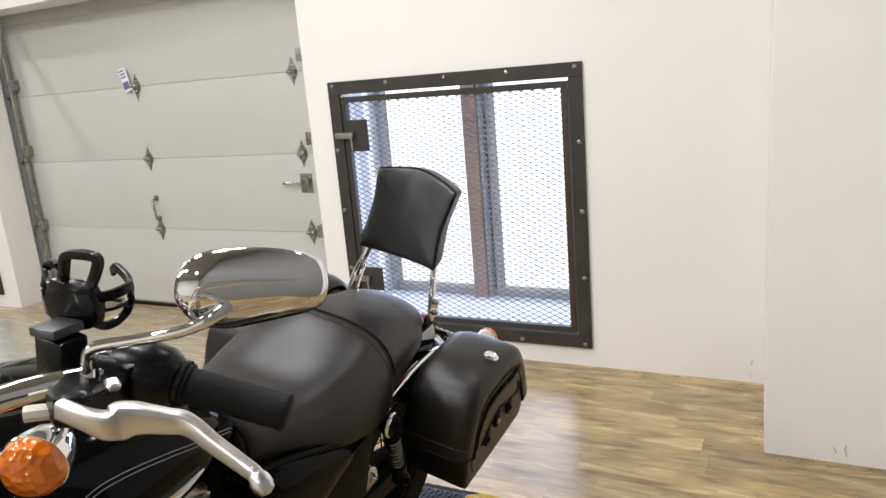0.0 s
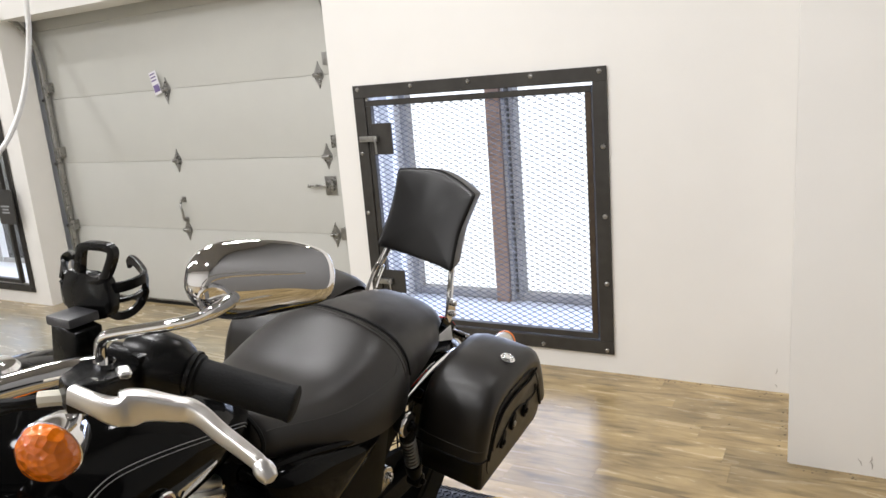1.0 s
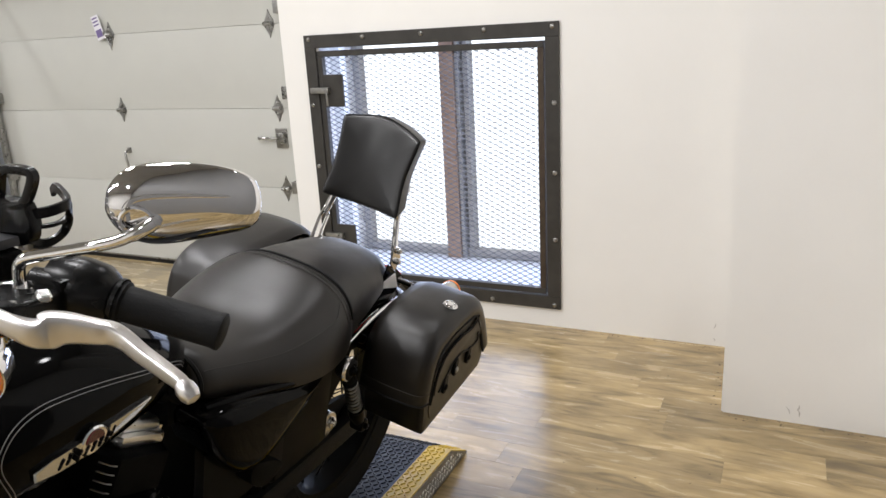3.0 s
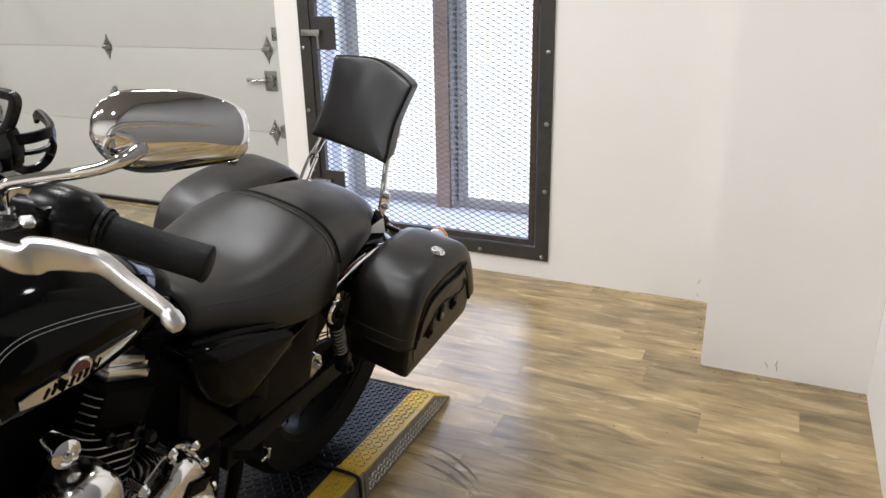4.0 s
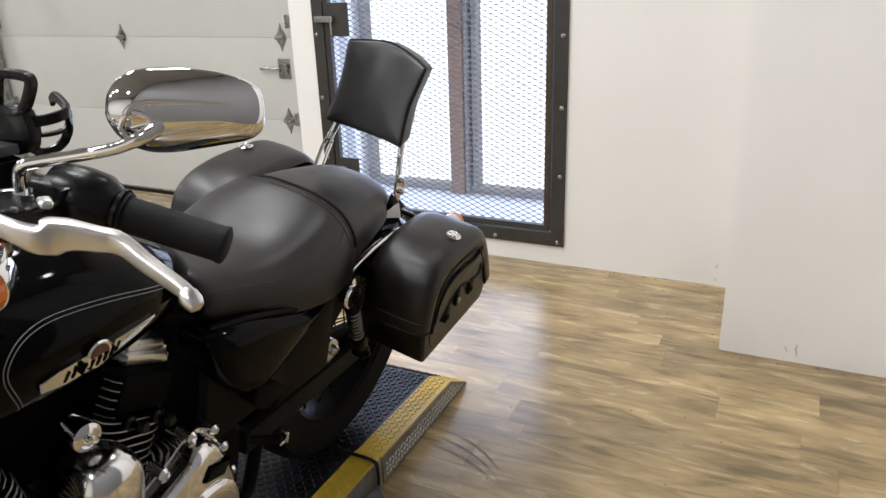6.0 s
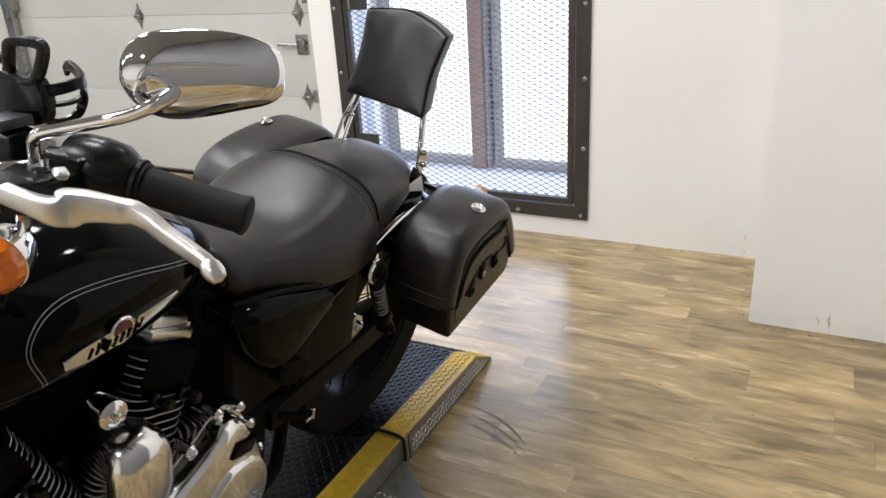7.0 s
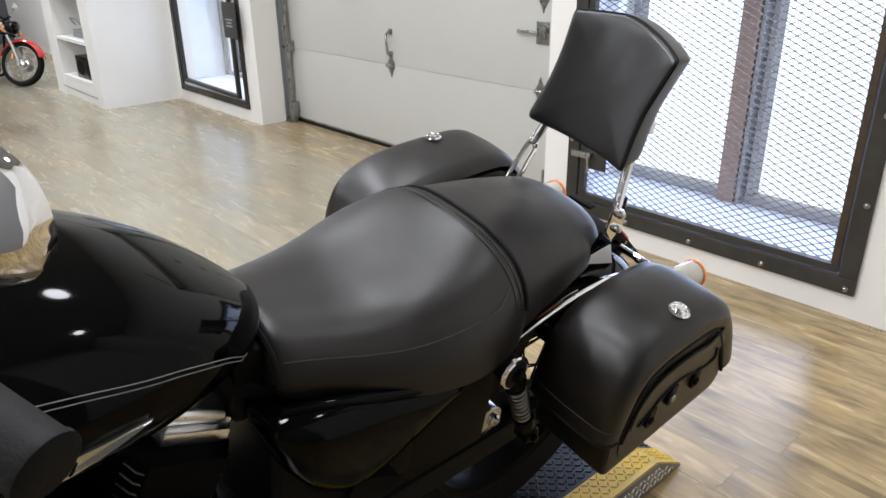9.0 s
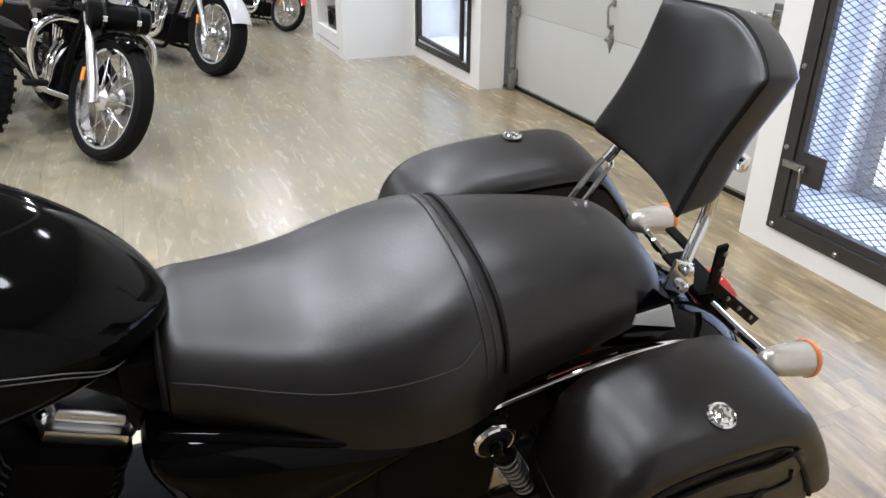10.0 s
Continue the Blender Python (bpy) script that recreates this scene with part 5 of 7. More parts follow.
    for line, r in (([(0.214, 0.540), (0.203, 0.600), (0.176, 0.640), (0.126, 0.656), (0.070, 0.660), (0.030, 0.658), (-0.008, 0.678)], 0.0030),
                    ([(0.178, 0.555), (0.160, 0.570), (0.128, 0.596), (0.100, 0.608), (0.060, 0.607), (0.020, 0.597), (-0.026, 0.602), (-0.020, 0.628)], 0.0026)):
        bm = bmesh.new()
        tube(bm, spline([side(a, b, 0.3285) for a, b in line], 5), r, 6)
        part("piping", bm, RUBBER, flap)
    for f, z in ((0.143, 0.552), (0.094, 0.576), (0.020, 0.575)):
        bm = bmesh.new()
        prism(bm, rounded([(f - 0.008, z + 0.026), (f + 0.008, z + 0.026), (f + 0.009, z), (f + 0.006, z - 0.014), (f, z - 0.018), (f - 0.006, z - 0.014), (f - 0.009, z)], 2), lambda a, b, c: side(a, b, c), 0.3245, 0.3315, 0.0012, 1)
        strap = part("strap", bm, RUBBER, bag)
        bm = bmesh.new()
        lathe(bm, [(0.0075, 0), (0.0075, 0.002), (0.0055, 0.004), (0.003, 0.0045)], side(f, z, 0.3315), (0, s, 0), 14)
        part("buckle", bm, SATIN if f != 0.094 else CASTALU, strap)
    bm = bmesh.new()
    o = Vector((0.104, 0.293 * s, 0.7345))
    nrm = Vector((0.06, 0.15 * s, 1)).normalized()
    lathe(bm, [(0.0175, 0), (0.0175, 0.002), (0.0155, 0.0045), (0.0135, 0.0035), (0.011, 0.0035), (0.009, 0.0055), (0.001, 0.0065)], o, nrm, 24)
    u = nrm.orthogonal().normalized()
    v = nrm.cross(u)
    for k in range(5):
        a = math.tau * k / 5
        lathe(bm, [(0.0035, 0.003), (0.003, 0.0062), (0.001, 0.007)], o + (u * math.cos(a) + v * math.sin(a)) * 0.0095, nrm, 8)
    part("concho", bm, CHROME, bag, "round chrome concho")
    # mounting arm
    bm = bmesh.new()
    box(bm, (0.02, 0.125 * s - 0.01, 0.60), (0.20, 0.125 * s + 0.028, 0.63), 0.004)
    part("mounting_arm", bm, SATIN, bag)


saddlebag(1, "black leather saddlebag, half-round lid with chrome concho")
saddlebag(-1, "black leather saddlebag, half-round lid with chrome concho", (-0.013, -0.019, 0.026), 1.50)

# sissy bar
PADC = 0.022
# pad: five-sided with hollow sides, front face in the bike's cross plane
OUT = [(-0.096, 0.094), (-0.087, 0.098), (-0.05, 0.104), (-0.005, 0.109), (0.05, 0.100), (0.105, 0.086), (0.112, 0.080), (0.111, 0.070), (0.102, 0.025), (0.097, -0.01), (0.099, -0.05), (0.103, -0.082), (0.097, -0.091), (0.05, -0.092), (0.0, -0.092), (-0.05, -0.089), (-0.094, -0.084), (-0.100, -0.077), (-0.099, -0.065), (-0.093, -0.02), (-0.092, 0.03), (-0.095, 0.07)]


PAD_EDGE = rounded(OUT, 3)


def pad_ring(x, k):
    return [(x - 0.31 * (b * k) + 0.031 * (a * k / 0.112) ** 2, PADC + a * k, 0.987 + b * k) for a, b in PAD_EDGE]


bm = bmesh.new()
loft(bm, [pad_ring(x, k) for x, k in ((-0.010, 0.05), (-0.010, 0.5), (-0.009, 0.80), (-0.006, 0.89), (0.002, 0.935), (0.012, 0.955), (0.030, 0.980), (0.044, 0.995), (0.0490, 0.996), (0.0525, 0.986), (0.0548, 0.966), (0.0562, 0.93),
                                      (0.0575, 0.82), (0.0585, 0.66), (0.0592, 0.5), (0.0597, 0.35), (0.06, 0.2), (0.06, 0.05))])
pad = part("backrest", bm, PADVINYL, bike, "black vinyl backrest pad", smooth=60)
bm = bmesh.new()
tube(bm, [Vector(p) for p in pad_ring(0.0490, 0.995)], 0.0024, 6, closed=True)
part("piping", bm, RUBBER, pad)
for s in (1, -1):
    y0 = PADC * 0.6 + 0.090 * s
    bm = bmesh.new()
    if s > 0:
        tube(bm, spline([(0.022, 0.084, 0.935), (0.016, 0.085, 0.875), (0.018, 0.087, 0.848), (0.030, 0.095, 0.815), (0.038, 0.101, 0.785), (0.044, 0.106, 0.760)], 5), 0.0082, 12)
    else:
        tube(bm, spline([(0.036, -0.066, 0.945), (0.038, -0.082, 0.890), (0.042, -0.092, 0.858), (0.050, -0.097, 0.838)], 5), 0.0085, 12)
        # slotted link down to the fender strut
        link = [(0.046, -0.104, 0.838), (0.060, -0.105, 0.822), (0.078, -0.104, 0.795), (0.096, -0.103, 0.766), (0.104, -0.103, 0.752), (0.090, -0.090, 0.752), (0.076, -0.090, 0.774), (0.058, -0.091, 0.806), (0.044, -0.092, 0.830)]
        tube(bm, spline(link + link[:1], 4)[:-1], 0.0048, 8, closed=True)
    part("upright", bm, CHROME, pad, "chrome upright")
    if s < 0:
        continue
    bm = bmesh.new()
    prism(bm, [(0.066, 0.815), (0.033, 0.800), (0.022, 0.767), (0.048, 0.741), (0.072, 0.768)], lambda a, b, c: (a, c, b), 0.1085, 0.1135, 0.0015, 1)
    plate = part("side_plate", bm, CHROME, bike, "chrome side plate")
    bm = bmesh.new()
    prism(bm, [(0.092, 0.776), (0.108, 0.748), (0.115, 0.715), (0.120, 0.680), (0.070, 0.672), (0.030, 0.690), (0.050, 0.745)], lambda a, b, c: (a, c, b), 0.1140, 0.1180, 0.0015, 1)
    part("lower_plate", bm, GLOSS, plate, "gloss black lower plate")
    # white base colour stands in for the bright wall reflected in this chrome plate
    bm = bmesh.new()
    prism(bm, [(0.110, 0.7376), (0.0576, 0.7435), (0.034, 0.6965), (0.111, 0.7207)], lambda a, b, c: (a, c, b), 0.1190, 0.1220, 0.0008, 1)
    part("clamp_plate", bm, REFLECT_WHITE, plate, "clamp plate, its white reflection painted on")
    for f, z in ((0.046, 0.796), (0.044, 0.768)):
        bm = bmesh.new()
        lathe(bm, [(0.008, 0), (0.008, 0.006), (0.005, 0.010)], (f, 0.1135, z), (0, 1, 0), 10)
        part("bolt", bm, ALU, plate)
bm = bmesh.new()
box(bm, (-0.012, PADC - 0.075, 0.925), (0.002, PADC + 0.075, 0.945), 0.004)
part("cross_bar", bm, CHROME, pad)

# tail: lamp, bracket with holes, indicators
bm = bmesh.new()
lathe(bm, [(0.036, 0), (0.037, 0.010), (0.030, 0.022), (0.001, 0.028)], (-0.155, 0, 0.618), (-0.75, 0, 0.66), 24)
lamp = part("tail_lamp", bm, RED, bike, "red tail lamp")
bm = bmesh.new()
lathe(bm, [(0.018, -0.06), (0.034, -0.035), (0.038, -0.002), (0.036, 0.002)], (-0.155, 0, 0.618), (-0.75, 0, 0.66), 24)
part("housing", bm, GLOSS, lamp)
bm = bmesh.new()
box(bm, (-0.009, -0.003, -0.005), (0.009, 0.003, 0.090), 0.001, m=Matrix.Translation((-0.107, 0.035, 0.660)) @ Matrix.Rotation(radians(8), 4, "Y"))
box(bm, (-0.168, -0.003, -0.009), (0.012, 0.003, 0.009), 0.001, m=Matrix.Translation((-0.107, 0.035, 0.668)) @ Matrix.Rotation(radians(-40), 4, "Y"))
box(bm, (-0.13, -0.06, 0.655), (-0.08, 0.038, 0.662), 0.002)
box(bm, (-0.11, -0.085, 0.690), (-0.092, -0.03, 0.696), 0.002)
bracket = part("tail_bracket", bm, SATIN, bike, "black perforated tail bracket")
for x, z in ((-0.101, 0.735), (-0.105, 0.705), (-0.145, 0.636), (-0.18, 0.607), (-0.215, 0.578)):
    bm = bmesh.new()
    lathe(bm, [(0.004, 0), (0.004, 0.003), (0.002, 0.004)], (x, 0.0385, z), (0, 1, 0), 10)
    part("rivet", bm, ZINC, bracket)
for s in (1, -1):
    bm = bmesh.new()
    tube(bm, spline([(-0.09, 0.06 * s, 0.655), (-0.10, 0.11 * s, 0.648), (-0.12, 0.165 * s, 0.636)], 5), 0.007, 8)
    stalk = part("rear_indicator", bm, CHROME, bike, "chrome rear indicator with clear lens and orange rim")
    ax = Vector((-1, 0.05 * s, -0.12)).normalized()
    o = Vector((-0.118, 0.176 * s, 0.640))
    bm = bmesh.new()
    lathe(bm, [(0.006, -0.026), (0.013, -0.022), (0.019, -0.010), (0.0225, 0.004), (0.0240, 0.020), (0.0258, 0.040), (0.0264, 0.057), (0.0240, 0.057), (0.0190, 0.020), (0.004, 0.004)], o, ax, 24)
    part("housing", bm, LENS_BARREL, stalk, "silvered clear indicator body")
    bm = bmesh.new()
    lathe(bm, [(0.0275, 0.056), (0.0288, 0.058), (0.0288, 0.062), (0.0275, 0.064), (0.0269, 0.060), (0.0275, 0.056)], o, ax, 24, cap=False)
    part("rim", bm, ORANGE, stalk, "orange lens rim")
    bm = bmesh.new()
    lathe(bm, [(0.0262, 0.0575), (0.0262, 0.061), (0.020, 0.0655), (0.001, 0.068), (0.001, 0.0655), (0.020, 0.063), (0.0245, 0.0575)], o, ax, 24, cap=False)
    part("lens", bm, CLEAR, stalk)

# handlebar and controls
bm = bmesh.new()
for s in (1, -1):
    tube(bm, spline([(1.27, 0.0, 1.04), (1.27, 0.06 * s, 1.042), (1.22, 0.14 * s, 1.07), (1.14, 0.205 * s, 1.098), (1.085, 0.243 * s, 1.105), (1.045, 0.272 * s, 1.0985), (1.02, 0.330 * s, 1.089), (1.0, 0.378 * s, 1.081)], 6), 0.0125, 12)
handlebar = part("handlebar", bm, CHROME, bike, "chrome handlebar")
bm = bmesh.new()
for s in (1, -1):
    tube(bm, [(1.28, 0.05 * s, 0.92), (1.27, 0.05 * s, 1.05)], 0.018, 12)
part("riser", bm, CHROME, handlebar)
for s in (1, -1):
    a, b = Vector((1.035, 0.298 * s, 1.0945)), Vector((0.9935, 0.396 * s, 1.0785))
    d = (b - a).normalized()
    n = (b - a).length
    bm = bmesh.new()
    lathe(bm, [(0.0175, 0), (0.0215, 0.002), (0.0215, 0.008), (0.0185, 0.010), (0.0185, 0.05), (0.0185, n - 0.006), (0.0195, n - 0.004), (0.0195, n), (0.016, n + 0.002), (0.001, n + 0.002)], a, d, 24)
    part("grip", bm, RUBBER, handlebar, "black rubber grip")
    bm = bmesh.new()
    c0 = a - d * 0.058
    lathe(bm, [(0.018, -0.012), (0.028, -0.008), (0.032, 0.004), (0.0335, 0.022), (0.032, 0.042), (0.026, 0.052), (0.022, 0.056), (0.024, 0.058), (0.024, 0.062)], c0, d, 24)
    housing = part("switch_housing", bm, PLASTIC, bike, "black switch housing")
    bm = bmesh.new()
    box(bm, (-0.008, -0.006, -0.004), (0.008, 0.006, 0.008), 0.002, m=Matrix.Translation(c0 + d * 0.028 + Vector((0.026, 0, 0.016))))
    box(bm, (-0.006, -0.005, -0.004), (0.006, 0.005, 0.006), 0.002, m=Matrix.Translation(c0 + d * 0.012 + Vector((0.026, 0, -0.006))))
    part("switch", bm, PLASTIC, housing)

# clutch perch and lever
bm = bmesh.new()
lathe(bm, [(0.020, -0.016), (0.022, -0.014), (0.022, 0.014), (0.020, 0.016)], (1.075, 0.250, 1.103), (-0.55, 0.8, -0.1), 18)
prism(bm, [(1.070, 0.232), (1.112, 0.234), (1.146, 0.252), (1.152, 0.270), (1.134, 0.286), (1.104, 0.284), (1.070, 0.276)], lambda a, b, c: (a, b, c + (a - 1.07) * 0.12), 1.082, 1.113, 0.005, 2)
perch = part("clutch_perch", bm, PLASTIC, bike, "black clutch lever clamp")
bm = bmesh.new()
box(bm, (-0.006, -0.008, -0.004), (0.006, 0.008, 0.0035), 0.002, 1, m=Matrix.Translation((1.108, 0.290, 1.124)) @ Matrix.Rotation(radians(-28), 4, "Z"))
part("name_plate", bm, BRUSHED, perch, "small bare metal plate")


def ribbon(rows, seg=20):
    """A forged lever: rows of (centre, half height, half thickness)."""
    pts = spline([r[0] for r in rows], 5)
    hs = spline([(r[1], r[2], 0) for r in rows], 5)
    rings = []
    for i, p in enumerate(pts):
        t = (pts[min(i + 1, len(pts) - 1)] - pts[max(i - 1, 0)]).normalized()
        side = t.cross(Vector((0, 0, 1))).normalized()
        up = side.cross(t)
        ring = []
        for k in range(seg):
            a = math.tau * k / seg
            ca, sa = math.cos(a), math.sin(a)
            ring.append(p + side * math.copysign(abs(ca) ** 0.38, ca) * hs[i][1] + up * math.copysign(abs(sa) ** 0.38, sa) * hs[i][0])
        rings.append(ring)
    bm = bmesh.new()
    loft(bm, rings)
    return bm


lever_rows = [((1.1500, 0.2750, 1.1145), 0.0088, 0.0060), ((1.1455, 0.3000, 1.1120), 0.0090, 0.0065), ((1.1370, 0.3150, 1.1075), 0.0120, 0.0085), ((1.1280, 0.3205, 1.1085), 0.0165, 0.0090), ((1.1200, 0.3290, 1.1105), 0.0140, 0.0090), ((1.1130, 0.3400, 1.1105), 0.0118, 0.0085),
              ((1.1060, 0.3530, 1.1100), 0.0105, 0.0078), ((1.0995, 0.3640, 1.1095), 0.0095, 0.0075), ((1.0970, 0.3780, 1.1065), 0.0080, 0.0068), ((1.0985, 0.3980, 1.1020), 0.0074, 0.0062), ((1.1010, 0.4250, 1.0985), 0.0068, 0.0058), ((1.1045, 0.4470, 1.0970), 0.0062, 0.0055), ((1.1055, 0.4520, 1.0955), 0.0058, 0.0052)]
part("clutch_lever", ribbon(lever_rows), LEVER, handlebar, "brushed aluminium clutch lever", smooth=30)
bm = bmesh.new()
lathe(bm, [(0.002, -0.011), (0.0065, -0.009), (0.0088, -0.0035), (0.0088, 0.0035), (0.0065, 0.009), (0.002, 0.011)], (1.1065, 0.4575, 1.0930), (0.1, 0.9, -0.5), 18)
part("lever_ball", bm, LEVER, handlebar)
bm = bmesh.new()
lathe(bm, [(0.007, -0.004), (0.007, 0.004), (0.005, 0.006)], (1.130, 0.276, 1.114), (0, 0, 1), 12)
part("pivot_bolt", bm, ZINC, perch)

# mirror: polished back shell, bowed up and down but straight along its length, on a bent stem
MC = Vector((1.030, 0.378, 1.2185))
ua = Vector((-0.65, 0.753, 0.115)).normalized()
wa = Vector((0.735, 0.665, -0.055))
wa = (wa - ua * wa.dot(ua)).normalized()
va = wa.cross(ua).normalized()
if va.z < 0:
    va = -va
# along the shell: place, upper and lower edge
SHELL = [(-0.0665, 0.003, -0.003), (-0.0655, 0.010, -0.010), (-0.0620, 0.019, -0.018), (-0.0550, 0.028, -0.027), (-0.0460, 0.0335, -0.0335), (-0.0330, 0.0372, -0.0378), (-0.0150, 0.0378, -0.0385), (0.0080, 0.0368, -0.0358), (0.0300, 0.0335, -0.0325), (0.0450, 0.0290, -0.0300), (0.0560, 0.0235, -0.0262), (0.0625, 0.0175, -0.0205), (0.0655, 0.0105, -0.0130), (0.0665, 0.0030, -0.0040)]


def shell_point(a, b):
    """The shell's polished face at a along and b up."""
    up, low = table(SHELL, a)
    q = min(abs((b - (up + low) / 2) / max((up - low) / 2, 1e-4)), 1.0)
    end = max(1 - abs(a / 0.0668) ** 5, 0.0) ** 0.5
    return MC + ua * a + va * b + wa * (0.0205 * (1 - q ** 2.1) * (0.25 + 0.75 * end) * end ** 0.5)


rings = []
for k in range(49):
    a = -0.0664 + 0.1328 * (0.5 - 0.5 * math.cos(math.pi * k / 48))
    up, low = table(SHELL, a)
    front = [shell_point(a, (up + low) / 2 - (up - low) / 2 * math.cos(math.pi * j / 22)) for j in range(23)]
    back = [MC + ua * a + va * (up - 0.001) - wa * 0.009, MC + ua * a + va * (low + 0.001) - wa * 0.009]
    rings.append(front + back)
bm = bmesh.new()
loft(bm, rings)
mirror = part("mirror", bm, CHROME, bike, "teardrop chrome rear-view mirror", smooth=50)
bm = bmesh.new()
# raised rib that starts at the stem's socket and runs along the shell
rib = [shell_point(a, b) for a, b in ((-0.0480, -0.0050), (-0.0465, 0.0060), (-0.0380, 0.0130), (-0.0200, 0.0150), (0.0050, 0.0145), (0.0280, 0.0130), (0.0400, 0.0120))]
pts = spline(rib, 5)
tube(bm, pts, [0.0042 * (1 - 0.85 * k / (len(pts) - 1)) for k in range(len(pts))], 10, flat=0.7, up=wa)
part("rib", bm, CHROME, mirror)
bm = bmesh.new()
prism(bm, [(a * 0.95, b * 0.94) for a, b, _ in SHELL] + [(a * 0.95, c * 0.94) for a, _, c in SHELL[::-1]], lambda a, b, c: MC + ua * a + va * b + wa * c, -0.0115, -0.0092)
part("mirror_glass", bm, CHROME, mirror, "mirror glass")
ball = Vector((1.0600, 0.3720, 1.2080))
bm = bmesh.new()
c2 = shell_point(-0.0400, -0.0060)
tube(bm, [c2 + (ua * math.cos(k * math.tau / 24) + va * math.sin(k * math.tau / 24)) * 0.0125 + wa * 0.001 for k in range(24)], 0.0026, 8, closed=True)
lathe(bm, [(0.002, -0.007), (0.006, -0.005), (0.0075, 0), (0.006, 0.005), (0.002, 0.007)], ball, wa, 16)
tube(bm, [ball - wa * 0.012, ball], 0.005, 12)
part("socket", bm, CHROME, mirror)
bm = bmesh.new()
q = ball + wa * 0.003
pts = spline([q, q + Vector((0.008, -0.006, -0.007)), (1.082, 0.352, 1.189), (1.093, 0.325, 1.177), (1.106, 0.276, 1.157), (1.109, 0.265, 1.150), (1.109, 0.260, 1.140), (1.107, 0.259, 1.118), (1.105, 0.260, 1.10)], 5)
tube(bm, pts, [0.0066] * 8 + [0.0056] * (len(pts) - 8), 12)
part("mirror_stem", bm, CHROME, mirror, "bent chrome mirror stem")
bm = bmesh.new()
lathe(bm, [(0.011, 0), (0.011, 0.005), (0.008, 0.008), (0.010, 0.010), (0.010, 0.016)], (1.105, 0.260, 1.108), (0, 0, 1), 12)
part("stem_nut", bm, CHROME, mirror)

# front indicator
bm = bmesh.new()
ax = Vector((0.90, 0.42, -0.06)).normalized()
o = Vector((1.105, 0.176, 0.993))
lathe(bm, [(0.003, -0.052), (0.014, -0.046), (0.026, -0.028), (0.032, -0.007), (0.034, 0.005), (0.031, 0.006)], o, ax, 28)
tube(bm, spline([o - ax * 0.02 + Vector((0, 0, 0.018)), (1.085, 0.195, 1.03), (1.10, 0.215, 1.07)], 4), 0.007, 10)
ind = part("front_indicator", bm, CHROME, bike, "chrome front indicator with amber lens")
bm = bmesh.new()
lathe(bm, [(0.032, 0.003), (0.033, 0.008), (0.030, 0.019), (0.021, 0.029), (0.009, 0.034), (0.001, 0.035)], o, ax, 28)
part("lens", bm, AMBER, ind, "amber lens")
bm = bmesh.new()
lathe(bm, [(0.030, 0.005), (0.024, 0.002), (0.017, 0.005), (0.011, 0.002), (0.005, 0.005), (0.001, 0.004)], o, ax, 14)
part("reflector", bm, AMBERSOLID, ind)

# cup holder clamped to the bar: grey-topped clamp, back plate with a square window, two open side arms with hooks
HO = Vector((1.080, 0.186, 1.098))
bm = bmesh.new()
box(bm, (-0.017, -0.020, -0.016), (0.014, 0.018, 0.030), 0.004, 2, m=Matrix.Translation(HO))
holder = part("cup_holder", bm, PLASTIC, bike, "black plastic cup holder clamped to the bar")
bm = bmesh.new()
box(bm, (-0.019, -0.020, 0.030), (0.015, 0.017, 0.040), 0.003, 2, m=Matrix.Translation(HO) @ Matrix.Rotation(radians(10), 4, "X"))
part("clamp_lid", bm, HOLDER_GREY, holder, "dark grey clamp lid")


def flat_bar(bm, pts, wide, thick, up):
    """A strap of the given width and thickness along a smooth run."""
    run, rings = spline(pts, 5), []
    for i, p in enumerate(run):
        t = (run[min(i + 1, len(run) - 1)] - run[max(i - 1, 0)]).normalized()
        w = (Vector(up) - t * t.dot(Vector(up))).normalized()
        n = t.cross(w)
        rings.append([p + w * wide * a + n * thick * b for a, b in ((-1, -0.6), (-0.8, -1), (0.8, -1), (1, -0.6), (1, 0.6), (0.8, 1), (-0.8, 1), (-1, 0.6))])
    return loft(bm, rings)


bm = bmesh.new()
flat_bar(bm, [(1.055, 0.160, 1.165), (1.057, 0.166, 1.190), (1.0575, 0.170, 1.200), (1.056, 0.180, 1.2045), (1.052, 0.198, 1.2065), (1.0505, 0.2055, 1.2035), (1.051, 0.203, 1.190), (1.0525, 0.194, 1.172), (1.054, 0.176, 1.165), (1.055, 0.160, 1.165)], 0.0050, 0.0042, (1, 0.2, 0))
part("back_plate", bm, PLASTIC, holder, "black plastic frame with a square window")
bm = bmesh.new()
prism(bm, rounded([(0.152, 1.172), (0.176, 1.170), (0.196, 1.172), (0.203, 1.150), (0.200, 1.132), (0.178, 1.122), (0.150, 1.126), (0.142, 1.148)], 3), lambda a, b, c: (c - (a - 0.17) * 0.15, a, b), 1.046, 1.060, 0.003, 2)
part("spine", bm, PLASTIC, holder)
